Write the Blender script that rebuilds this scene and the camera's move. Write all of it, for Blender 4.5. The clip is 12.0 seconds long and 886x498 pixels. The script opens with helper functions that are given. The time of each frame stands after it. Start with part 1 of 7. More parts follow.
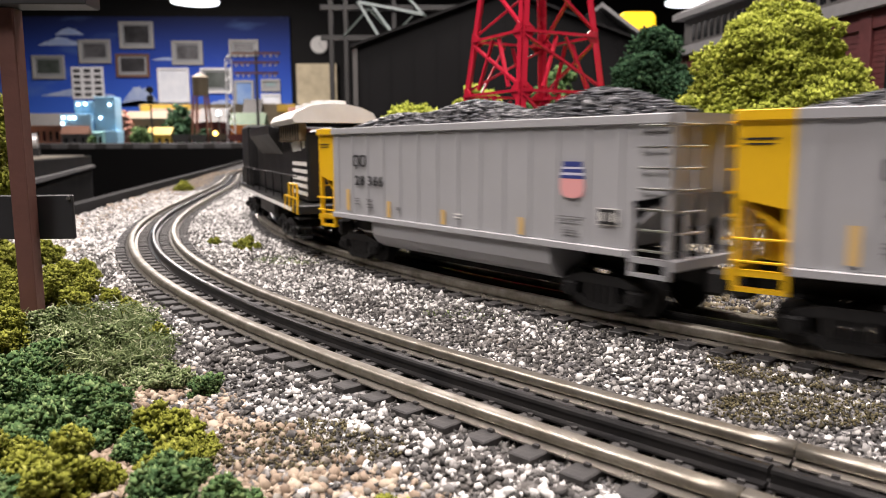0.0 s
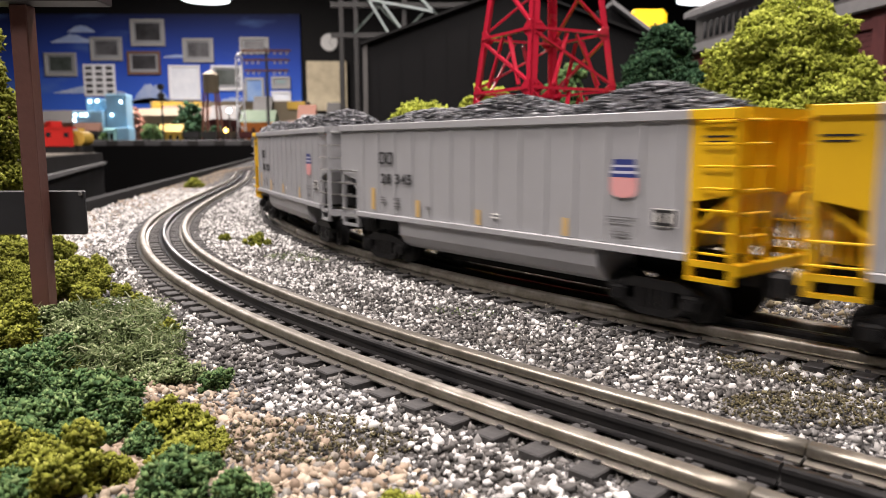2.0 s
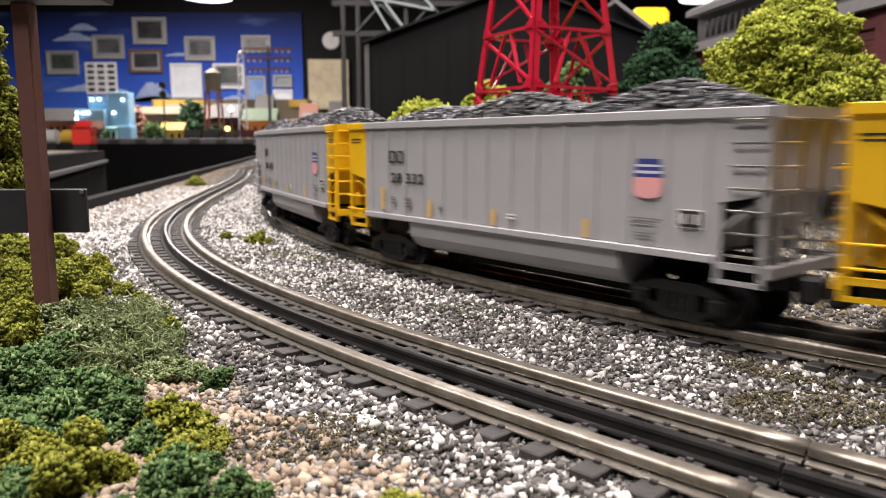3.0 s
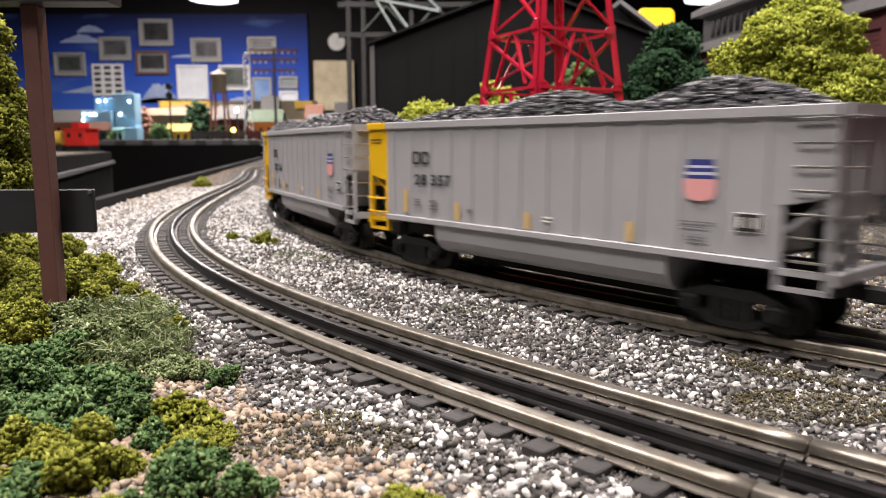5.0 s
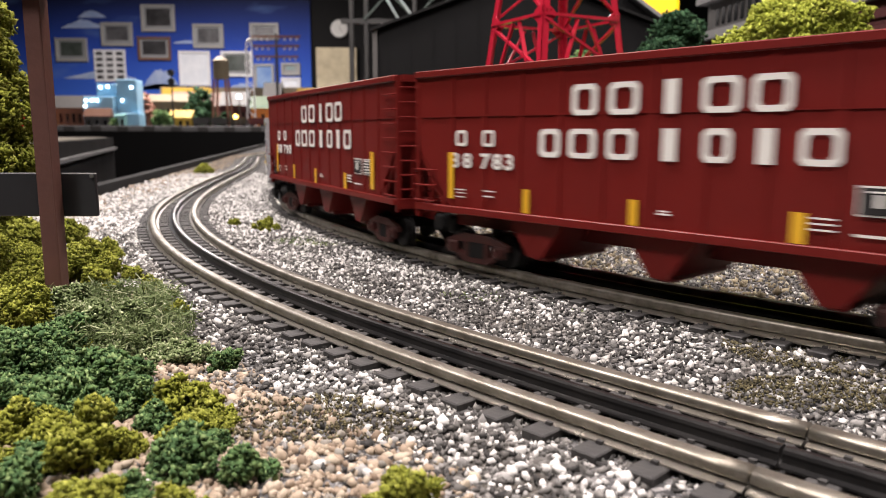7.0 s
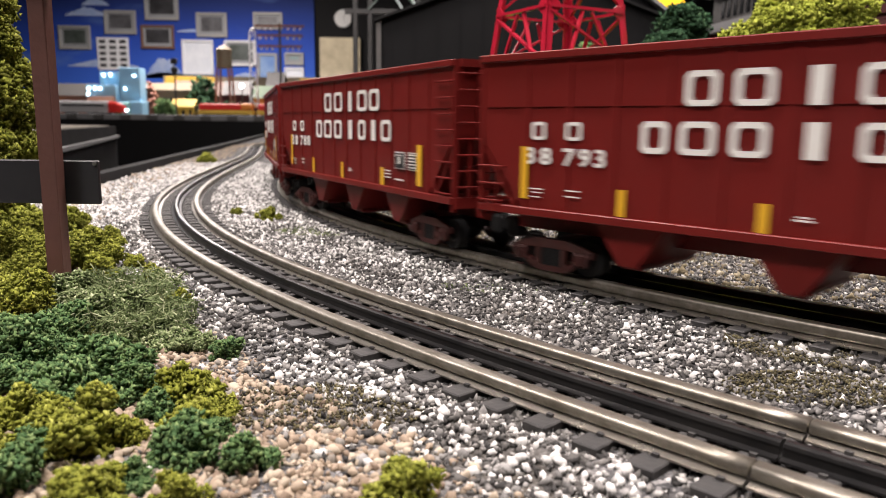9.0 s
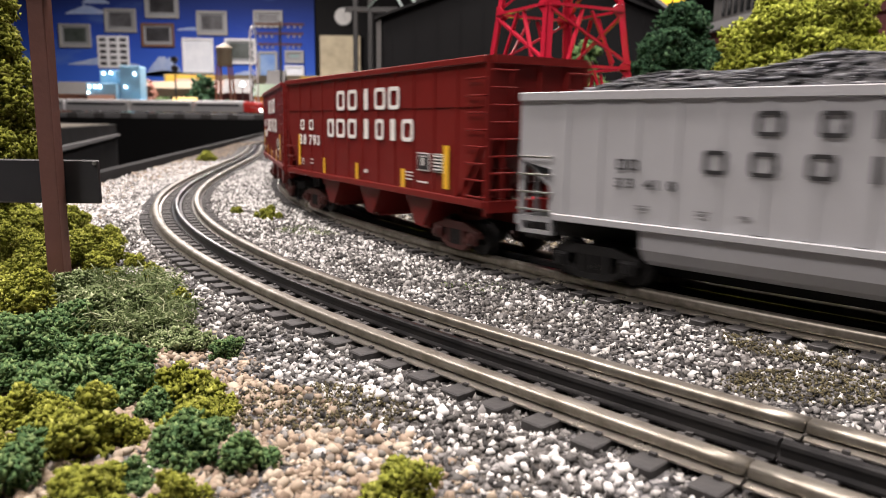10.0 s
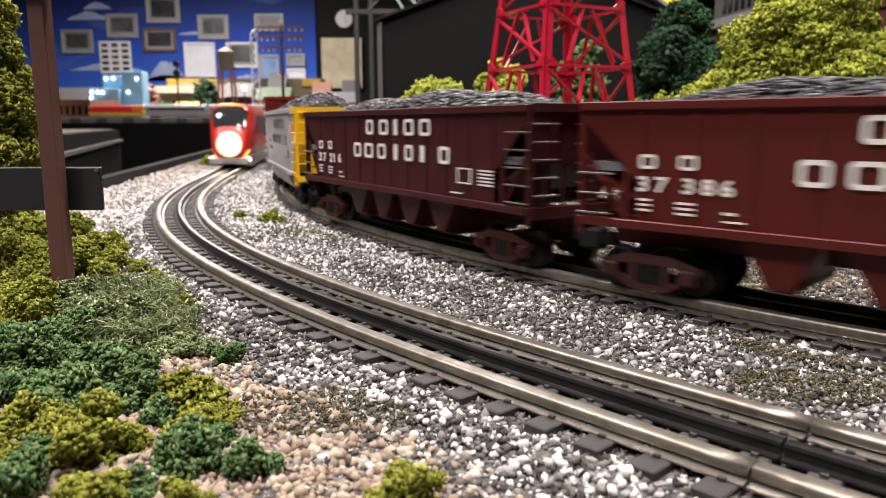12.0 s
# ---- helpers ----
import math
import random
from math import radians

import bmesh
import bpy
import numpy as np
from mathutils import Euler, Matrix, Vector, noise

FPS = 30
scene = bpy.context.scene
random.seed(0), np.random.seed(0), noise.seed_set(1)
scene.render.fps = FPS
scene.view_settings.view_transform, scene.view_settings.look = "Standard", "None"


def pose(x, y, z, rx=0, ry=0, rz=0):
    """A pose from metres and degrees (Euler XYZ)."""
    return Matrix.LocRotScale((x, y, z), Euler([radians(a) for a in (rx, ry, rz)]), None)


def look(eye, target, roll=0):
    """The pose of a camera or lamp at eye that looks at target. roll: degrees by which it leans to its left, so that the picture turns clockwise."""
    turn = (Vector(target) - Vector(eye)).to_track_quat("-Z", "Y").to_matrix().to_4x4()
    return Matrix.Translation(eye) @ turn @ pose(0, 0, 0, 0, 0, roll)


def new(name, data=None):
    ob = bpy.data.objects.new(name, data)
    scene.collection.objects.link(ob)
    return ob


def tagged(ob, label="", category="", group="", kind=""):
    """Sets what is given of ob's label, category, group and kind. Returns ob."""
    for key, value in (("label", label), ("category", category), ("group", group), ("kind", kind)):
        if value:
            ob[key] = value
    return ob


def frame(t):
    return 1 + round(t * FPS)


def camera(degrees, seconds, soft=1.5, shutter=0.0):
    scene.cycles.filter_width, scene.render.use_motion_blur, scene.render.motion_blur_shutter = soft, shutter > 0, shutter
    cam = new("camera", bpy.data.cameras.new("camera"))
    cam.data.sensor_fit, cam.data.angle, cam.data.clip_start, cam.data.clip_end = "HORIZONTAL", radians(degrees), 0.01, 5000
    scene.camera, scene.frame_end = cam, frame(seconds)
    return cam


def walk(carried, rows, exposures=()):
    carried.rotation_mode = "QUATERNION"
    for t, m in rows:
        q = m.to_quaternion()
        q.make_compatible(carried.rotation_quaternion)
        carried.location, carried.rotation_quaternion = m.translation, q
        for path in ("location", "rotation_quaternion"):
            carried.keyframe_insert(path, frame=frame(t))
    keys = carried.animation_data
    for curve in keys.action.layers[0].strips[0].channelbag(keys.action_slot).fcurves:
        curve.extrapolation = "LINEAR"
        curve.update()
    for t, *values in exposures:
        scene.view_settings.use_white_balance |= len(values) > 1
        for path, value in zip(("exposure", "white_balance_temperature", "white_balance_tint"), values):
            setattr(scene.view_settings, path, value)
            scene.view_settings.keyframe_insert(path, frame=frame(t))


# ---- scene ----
# camera: held almost still, slowly tilting up and drifting
cam = camera(62.20, 12.0, soft=0.7, shutter=0.5)
cam.data.dof.use_dof = True
cam.data.dof.focus_distance = 0.29
cam.data.dof.aperture_fstop = 22.0
walk(cam, [
    (0, pose(-0.0014, 0.0022, 0.0850, 82.173, 0.265, -1.916)),
    (0.5, pose(-0.0014, 0.0021, 0.0850, 82.158, 0.235, -1.727)),
    (1, pose(-0.0015, 0.0020, 0.0848, 82.078, 0.281, -1.451)),
    (1.5, pose(-0.0017, 0.0020, 0.0848, 82.021, 0.177, -1.292)),
    (2, pose(-0.0016, 0.0022, 0.0846, 82.001, 0.139, -1.178)),
    (2.5, pose(-0.0017, 0.0025, 0.0845, 81.895, 0.137, -1.086)),
    (3, pose(-0.0015, 0.0024, 0.0847, 81.889, 0.063, -1.050)),
    (5, pose(-0.0011, 0.0002, 0.0844, 81.966, 0.117, -0.631)),
    (5.5, pose(-0.0005, -0.0004, 0.0842, 81.762, 0.008, -0.617)),
    (6, pose(-0.0004, -0.0007, 0.0842, 81.527, -0.005, -0.532)),
    (6.5, pose(-0.0001, -0.0004, 0.0843, 81.290, -0.035, -0.498)),
    (7, pose(-0.0010, 0.0001, 0.0833, 81.050, -0.183, -0.440)),
    (9, pose(-0.0012, 0.0004, 0.0830, 80.405, -0.726, -0.207)),
    (9.5, pose(-0.0011, 0.0005, 0.0831, 80.263, -0.801, -0.171)),
    (10, pose(-0.0007, 0.0000, 0.0836, 80.252, -0.676, -0.173)),
    (10.5, pose(0.0000, -0.0003, 0.0844, 80.277, -0.409, -0.151)),
    (11, pose(0.0002, -0.0001, 0.0844, 80.271, -0.141, -0.118)),
    (11.5, pose(-0.0001, 0.0000, 0.0839, 80.292, -0.032, -0.027)),
    (12, pose(0.0000, 0.0000, 0.0844, 80.314, 0.050, -0.008)),
], exposures=[(0, -0.20), (12, -0.20)])

# ---------------------------------------------------------------- light
world = bpy.data.worlds.new("hall")
scene.world = world
world.use_nodes = True
world.node_tree.nodes["Background"].inputs[0].default_value = (0.9, 0.93, 1.0, 1)
world.node_tree.nodes["Background"].inputs[1].default_value = 0.02


def area_lamp(name, x, y, z, size, power, colour=(1.0, 0.892, 0.848), target=None):
    d = bpy.data.lights.new(name, "AREA")
    d.shape, d.size, d.energy, d.color = "DISK", size, power, colour
    ob = new(name, d)
    ob.matrix_world = look((x, y, z), target or (x, y + 0.001, 0))
    return ob


area_lamp("ceiling_light_source", 0.1, 0.05, 1.95, 0.5, 54)
area_lamp("ceiling_light_source", -0.85, -0.65, 1.80, 0.5, 42, target=(0.1, 0.5, 0.0))
area_lamp("ceiling_light_source", -1.0, 0.9, 1.95, 0.5, 60)
area_lamp("ceiling_light_source", 1.3, 1.0, 1.95, 0.5, 60)
area_lamp("ceiling_light_source", -2.2, 6.6, 1.95, 0.7, 195)
area_lamp("ceiling_light_source", 0.2, 3.6, 1.95, 0.5, 55)


# ---------------------------------------------------------------- materials
def mat(name, colour, rough=0.6, metal=0.0, spots=None, spot_scale=40.0, spot_amount=0.35, bump=0.0, bump_scale=200.0, spec=0.5,
        island=None, emit=None, coat=0.0):
    """Principled material with stains at spot_scale, grain at bump_scale, and colour by piece (island: list of colours)."""
    m = bpy.data.materials.new(name)
    m.use_nodes = True
    nt = m.node_tree
    b = nt.nodes["Principled BSDF"]
    b.inputs["Roughness"].default_value = rough
    b.inputs["Metallic"].default_value = metal
    b.inputs["Specular IOR Level"].default_value = spec
    b.inputs["Coat Weight"].default_value = coat
    b.inputs["Base Color"].default_value = (*colour, 1)
    tc = nt.nodes.new("ShaderNodeTexCoord")
    src = None
    if island:
        geo = nt.nodes.new("ShaderNodeNewGeometry")
        ramp = nt.nodes.new("ShaderNodeValToRGB")
        ramp.color_ramp.interpolation = "CONSTANT"
        els = ramp.color_ramp.elements
        while len(els) < len(island):
            els.new(0.5)
        for i, (p, c) in enumerate(island):
            els[i].position = p
            els[i].color = (*c, 1)
        nt.links.new(geo.outputs["Random Per Island"], ramp.inputs[0])
        src = ramp.outputs[0]
    if spots:
        n = nt.nodes.new("ShaderNodeTexNoise")
        n.inputs["Scale"].default_value = spot_scale
        n.inputs["Detail"].default_value = 6
        n.inputs["Roughness"].default_value = 0.65
        nt.links.new(tc.outputs["Object"], n.inputs["Vector"])
        r = nt.nodes.new("ShaderNodeMapRange")
        r.inputs[1].default_value, r.inputs[2].default_value = 0.35, 0.7
        r.inputs[3].default_value, r.inputs[4].default_value = 0.0, spot_amount
        nt.links.new(n.outputs["Fac"], r.inputs[0])
        mix = nt.nodes.new("ShaderNodeMix")
        mix.data_type = "RGBA"
        nt.links.new(r.outputs[0], mix.inputs[0])
        if src:
            nt.links.new(src, mix.inputs[6])
        else:
            mix.inputs[6].default_value = (*colour, 1)
        mix.inputs[7].default_value = (*spots, 1)
        src = mix.outputs[2]
        rr = nt.nodes.new("ShaderNodeMapRange")
        rr.inputs[3].default_value, rr.inputs[4].default_value = max(rough - 0.08, 0.03), min(rough + 0.12, 1)
        nt.links.new(n.outputs["Fac"], rr.inputs[0])
        nt.links.new(rr.outputs[0], b.inputs["Roughness"])
    if src:
        nt.links.new(src, b.inputs["Base Color"])
    if bump:
        n2 = nt.nodes.new("ShaderNodeTexNoise")
        n2.inputs["Scale"].default_value = bump_scale
        n2.inputs["Detail"].default_value = 4
        nt.links.new(tc.outputs["Object"], n2.inputs["Vector"])
        bp = nt.nodes.new("ShaderNodeBump")
        bp.inputs["Strength"].default_value = bump
        bp.inputs["Distance"].default_value = 0.3 / bump_scale
        nt.links.new(n2.outputs["Fac"], bp.inputs["Height"])
        nt.links.new(bp.outputs[0], b.inputs["Normal"])
    if emit:
        b.inputs["Emission Color"].default_value = (*emit[0], 1)
        b.inputs["Emission Strength"].default_value = emit[1]
    return m


def ground_mat():
    m = bpy.data.materials.new("scenic_ballast")
    m.use_nodes = True
    nt = m.node_tree
    b = nt.nodes["Principled BSDF"]
    b.inputs["Roughness"].default_value = 0.9
    tc = nt.nodes.new("ShaderNodeTexCoord")
    v = nt.nodes.new("ShaderNodeTexVoronoi")
    v.inputs["Scale"].default_value = 650
    nt.links.new(tc.outputs["Object"], v.inputs["Vector"])
    ramp = nt.nodes.new("ShaderNodeValToRGB")
    els = ramp.color_ramp.elements
    els[0].position, els[0].color = 0.15, (0.035, 0.034, 0.036, 1)
    els[1].position, els[1].color = 0.95, (0.30, 0.29, 0.285, 1)
    e = els.new(0.6)
    e.color = (0.09, 0.088, 0.09, 1)
    sep = nt.nodes.new("ShaderNodeSeparateColor")
    nt.links.new(v.outputs["Color"], sep.inputs[0])
    nt.links.new(sep.outputs[0], ramp.inputs[0])
    n = nt.nodes.new("ShaderNodeTexNoise")
    n.inputs["Scale"].default_value = 9
    n.inputs["Detail"].default_value = 5
    nt.links.new(tc.outputs["Object"], n.inputs["Vector"])
    mr = nt.nodes.new("ShaderNodeMapRange")
    mr.inputs[1].default_value, mr.inputs[2].default_value = 0.5, 0.68
    mr.inputs[4].default_value = 0.5
    nt.links.new(n.outputs["Fac"], mr.inputs[0])
    mix = nt.nodes.new("ShaderNodeMix")
    mix.data_type = "RGBA"
    nt.links.new(mr.outputs[0], mix.inputs[0])
    nt.links.new(ramp.outputs[0], mix.inputs[6])
    mix.inputs[7].default_value = (0.12, 0.095, 0.06, 1)
    nt.links.new(mix.outputs[2], b.inputs["Base Color"])
    bp = nt.nodes.new("ShaderNodeBump")
    bp.inputs["Strength"].default_value = 0.9
    bp.inputs["Distance"].default_value = 0.0008
    nt.links.new(v.outputs["Distance"], bp.inputs["Height"])
    bp.invert = True
    nt.links.new(bp.outputs[0], b.inputs["Normal"])
    return m


M_GROUND = ground_mat()
M_STONE = mat("white_grey_gravel", (0.5, 0.5, 0.5), 0.85, bump=0.5, bump_scale=900, spots=(0.45, 0.44, 0.43), spot_scale=300, spot_amount=0.3,
              island=[(0.0, (0.058, 0.055, 0.053)), (0.10, (0.135, 0.13, 0.125)), (0.26, (0.30, 0.292, 0.282)), (0.45, (0.60, 0.59, 0.575)), (0.72, (0.73, 0.72, 0.705))])
M_GRIT = mat("dark_grit", (0.1, 0.1, 0.1), 0.9, island=[(0.0, (0.034, 0.032, 0.031)), (0.4, (0.098, 0.093, 0.088)), (0.75, (0.21, 0.20, 0.19)), (0.92, (0.48, 0.465, 0.445))])
M_PEBBLE = mat("tan_pebbles", (0.4, 0.3, 0.2), 0.75, bump=0.3, bump_scale=700, spots=(0.22, 0.15, 0.10), spot_scale=260, spot_amount=0.4,
               island=[(0.0, (0.19, 0.14, 0.10)), (0.15, (0.29, 0.225, 0.165)), (0.45, (0.37, 0.30, 0.225)), (0.72, (0.45, 0.385, 0.30)), (0.93, (0.21, 0.205, 0.185))])
M_RAIL = mat("nickel_rail", (0.37, 0.345, 0.30), 0.42, 0.9, spots=(0.13, 0.115, 0.09), spot_scale=85, spot_amount=0.85, bump=0.15, bump_scale=420)
M_RAIL_SIDE = mat("bright_rail_flange", (0.50, 0.475, 0.43), 0.28, 0.9, spots=(0.16, 0.14, 0.11), spot_scale=70, spot_amount=0.6)
M_CENTRE = mat("blackened_centre_rail", (0.016, 0.016, 0.017), 0.3, 0.5, spots=(0.045, 0.042, 0.04), spot_scale=60, spot_amount=0.5)
M_TIE = mat("black_plastic_tie", (0.028, 0.027, 0.028), 0.62, bump=0.4, bump_scale=500, spots=(0.07, 0.065, 0.06), spot_scale=90, spot_amount=0.6)
M_BLACK = mat("black_paint", (0.0045, 0.0045, 0.005), 0.7, spots=(0.009, 0.009, 0.0095), spot_scale=6, spot_amount=0.5, spec=0.2)
M_RIM = mat("worn_black_edge", (0.007, 0.007, 0.008), 0.75, spots=(0.02, 0.02, 0.021), spot_scale=14, spot_amount=0.5, spec=0.25)
M_DARKFLOOR = mat("dark_floor", (0.01, 0.01, 0.011), 0.8, spots=(0.02, 0.02, 0.02), spot_scale=3)
M_GREY = mat("light_grey_car_paint", (0.365, 0.37, 0.39), 0.42, spots=(0.30, 0.30, 0.31), spot_scale=28, spot_amount=0.45, bump=0.08, bump_scale=300)
M_YELLOW = mat("yellow_car_paint", (0.78, 0.47, 0.008), 0.4, spots=(0.66, 0.37, 0.006), spot_scale=30, spot_amount=0.4)
M_RED = mat("boxcar_red_paint", (0.155, 0.0115, 0.010), 0.42, spots=(0.105, 0.0095, 0.008), spot_scale=26, spot_amount=0.5, bump=0.08, bump_scale=300, spec=0.28)
M_BROWN = mat("dark_brown_red_paint", (0.050, 0.010, 0.010), 0.42, spots=(0.04, 0.009, 0.009), spot_scale=26, spot_amount=0.5, spec=0.28)
M_OXIDE = mat("oxide_red_paint", (0.088, 0.012, 0.0105), 0.42, spots=(0.06, 0.009, 0.008), spot_scale=26, spot_amount=0.5, spec=0.28)
# Hopper red darkened for the trucks: shade under the cars put into the colour.
M_REDTRUCK = mat("shaded_red_truck_casting", (0.062, 0.011, 0.009), 0.6, spots=(0.02, 0.012, 0.01), spot_scale=90, spot_amount=0.8)
M_WHITE = mat("white_lettering", (0.78, 0.77, 0.74), 0.5)
M_INK = mat("black_lettering", (0.02, 0.02, 0.022), 0.5)
M_FAINT = mat("worn_grey_stencil", (0.16, 0.16, 0.165), 0.5)
M_STRIPE = mat("reflector_yellow", (0.78, 0.45, 0.03), 0.4)
M_FADED = mat("faded_amber_reflector", (0.62, 0.42, 0.16), 0.5)
M_BLUE = mat("shield_blue", (0.03, 0.045, 0.2), 0.5)
M_PINK = mat("shield_pale_red", (0.72, 0.34, 0.34), 0.5)
M_STEEL = mat("bright_steel", (0.6, 0.6, 0.58), 0.3, 1.0)
M_TRUCK = mat("black_truck_casting", (0.009, 0.009, 0.010), 0.6, spots=(0.025, 0.023, 0.021), spot_scale=80, spec=0.3)
M_COAL = mat("loose_coal", (0.05, 0.05, 0.055), 0.34, spec=0.7,
             island=[(0.0, (0.028, 0.029, 0.034)), (0.35, (0.07, 0.073, 0.085)), (0.7, (0.15, 0.155, 0.175)), (0.9, (0.30, 0.30, 0.32))], bump=0.3, bump_scale=600)
M_COAL_BED = mat("coal_dust", (0.022, 0.022, 0.025), 0.7, spots=(0.05, 0.05, 0.056), spot_scale=220, spot_amount=0.8, bump=0.6, bump_scale=300)
M_TOWER = mat("glossy_red_tower_paint", (0.44, 0.016, 0.040), 0.22, coat=0.4, spots=(0.33, 0.008, 0.02), spot_scale=30, spot_amount=0.4)
M_POST = mat("brown_post_paint", (0.115, 0.05, 0.04), 0.5, spots=(0.07, 0.03, 0.025), spot_scale=60, spot_amount=0.6, bump=0.2, bump_scale=250)
M_SIGN = mat("charcoal_board", (0.02, 0.021, 0.024), 0.4, spots=(0.04, 0.04, 0.045), spot_scale=30)
M_SHED = mat("charcoal_shed_wall", (0.004, 0.004, 0.0046), 0.7, spots=(0.008, 0.008, 0.009), spot_scale=12, spot_amount=0.5, spec=0.15)
M_ROOFGREY = mat("grey_roof_sheet", (0.20, 0.20, 0.205), 0.6, spots=(0.13, 0.13, 0.135), spot_scale=40, spot_amount=0.5)
M_BRICK = mat("maroon_brick", (0.085, 0.016, 0.017), 0.7, spots=(0.05, 0.01, 0.011), spot_scale=60, spot_amount=0.6, bump=0.3, bump_scale=300)
M_TRIM = mat("dark_grey_clerestory", (0.075, 0.072, 0.07), 0.6, spots=(0.045, 0.043, 0.042), spot_scale=40)
M_TRUNK = mat("twig_brown", (0.07, 0.045, 0.03), 0.85, bump=0.4, bump_scale=300)
M_MOSS_LIGHT = mat("yellow_green_foam", (0.3, 0.32, 0.05), 0.95, spec=0.15,
                   island=[(0.0, (0.23, 0.265, 0.035)), (0.3, (0.285, 0.32, 0.046)), (0.6, (0.34, 0.375, 0.058)), (0.88, (0.42, 0.45, 0.09))])
M_MOSS_OLIVE = mat("olive_foam", (0.2, 0.2, 0.03), 0.95, spec=0.15,
                   island=[(0.0, (0.135, 0.150, 0.022)), (0.3, (0.178, 0.192, 0.028)), (0.6, (0.225, 0.238, 0.038)), (0.88, (0.30, 0.31, 0.070))])
M_MOSS_GREEN = mat("mid_green_foam", (0.06, 0.14, 0.05), 0.95, spec=0.15,
                   island=[(0.0, (0.050, 0.098, 0.038)), (0.3, (0.072, 0.130, 0.048)), (0.6, (0.105, 0.170, 0.062)), (0.85, (0.165, 0.235, 0.095))])
M_MOSS_SAGE = mat("sage_lichen", (0.12, 0.17, 0.08), 0.95, spec=0.15,
                  island=[(0.0, (0.085, 0.115, 0.045)), (0.35, (0.14, 0.18, 0.08)), (0.65, (0.22, 0.26, 0.13)), (0.88, (0.36, 0.39, 0.24))])
M_LEAF_DARK = mat("dark_green_foam", (0.02, 0.06, 0.03), 0.95, spec=0.15,
                  island=[(0.0, (0.018, 0.045, 0.022)), (0.4, (0.026, 0.064, 0.031)), (0.75, (0.04, 0.088, 0.042)), (0.93, (0.07, 0.13, 0.065))])


def mural_mat():
    """Painted sky: navy at the top, brighter blue lower down, with pale brushed clouds."""
    m = bpy.data.materials.new("painted_sky_mural")
    m.use_nodes = True
    nt = m.node_tree
    b = nt.nodes["Principled BSDF"]
    b.inputs["Roughness"].default_value = 0.8
    tc = nt.nodes.new("ShaderNodeTexCoord")
    sep = nt.nodes.new("ShaderNodeSeparateXYZ")
    nt.links.new(tc.outputs["Object"], sep.inputs[0])
    r = nt.nodes.new("ShaderNodeMapRange")
    r.inputs[1].default_value, r.inputs[2].default_value = 0.3, 1.62
    nt.links.new(sep.outputs[2], r.inputs[0])
    ramp = nt.nodes.new("ShaderNodeValToRGB")
    e = ramp.color_ramp.elements
    e[0].position, e[0].color = 0.0, (0.042, 0.15, 0.70, 1)
    e[1].position, e[1].color = 1.0, (0.003, 0.009, 0.06, 1)
    k = e.new(0.55)
    k.color = (0.015, 0.062, 0.42, 1)
    nt.links.new(r.outputs[0], ramp.inputs[0])
    mp = nt.nodes.new("ShaderNodeMapping")
    mp.inputs["Scale"].default_value = (1.1, 1, 3.4)
    nt.links.new(tc.outputs["Object"], mp.inputs[0])
    n = nt.nodes.new("ShaderNodeTexNoise")
    n.inputs["Scale"].default_value, n.inputs["Detail"].default_value = 1.3, 7
    nt.links.new(mp.outputs[0], n.inputs["Vector"])
    cr = nt.nodes.new("ShaderNodeMapRange")
    cr.inputs[1].default_value, cr.inputs[2].default_value, cr.inputs[4].default_value = 0.58, 0.75, 0.5
    nt.links.new(n.outputs["Fac"], cr.inputs[0])
    mix = nt.nodes.new("ShaderNodeMix")
    mix.data_type = "RGBA"
    nt.links.new(cr.outputs[0], mix.inputs[0])
    nt.links.new(ramp.outputs[0], mix.inputs[6])
    mix.inputs[7].default_value = (0.12, 0.22, 0.50, 1)
    nt.links.new(mix.outputs[2], b.inputs["Base Color"])
    return m


M_WALL_BLUE = mural_mat()
M_TAN = mat("grey_tan_broken_stone", (0.3, 0.26, 0.2), 0.85, bump=0.4, bump_scale=700,
            island=[(0.0, (0.12, 0.095, 0.055)), (0.3, (0.20, 0.165, 0.10)), (0.6, (0.30, 0.255, 0.165)), (0.85, (0.42, 0.38, 0.29))])

M_TABLETOP = mat("sandy_scenery", (0.30, 0.27, 0.22), 0.9, spots=(0.12, 0.11, 0.09), spot_scale=9, spot_amount=0.9, bump=0.5, bump_scale=90)

# ---------------------------------------------------------------- building tools
def mesh_of(name, verts, faces, material):
    me = bpy.data.meshes.new(name)
    me.from_pydata([tuple(v) for v in verts], [], [tuple(f) for f in faces])
    me.materials.append(material)
    me.update()
    return me


def part(name, bm, material, parent=None, label=""):
    """Link a bmesh as one mesh object under a thing or a part."""
    me = bpy.data.meshes.new(name)
    bm.normal_update()
    bm.to_mesh(me)
    bm.free()
    for m in (material if isinstance(material, (list, tuple)) else [material]):
        me.materials.append(m)
    ob = new(name, me)
    if parent:
        ob.parent = parent
    if label:
        tagged(ob, label)
    return ob


def thing(name, label, category, group="", kind="", at=None):
    ob = new(name)
    ob.empty_display_size = 0.02
    tagged(ob, label, category, group, kind)
    if at is not None:
        ob.matrix_basis = at
    return ob


def box(bm, x0, x1, y0, y1, z0, z1, bevel=0.0, m=None):
    """A box with its sides at those places, edges rounded by bevel."""
    tmp = bmesh.new()
    bmesh.ops.create_cube(tmp, size=1)
    for v in tmp.verts:
        v.co = Vector(((x0 + x1) / 2 + v.co.x * (x1 - x0), (y0 + y1) / 2 + v.co.y * (y1 - y0), (z0 + z1) / 2 + v.co.z * (z1 - z0)))
    if bevel:
        bmesh.ops.bevel(tmp, geom=tmp.edges[:], offset=bevel, segments=1, affect="EDGES")
    merge(bm, tmp, m)
    return bm


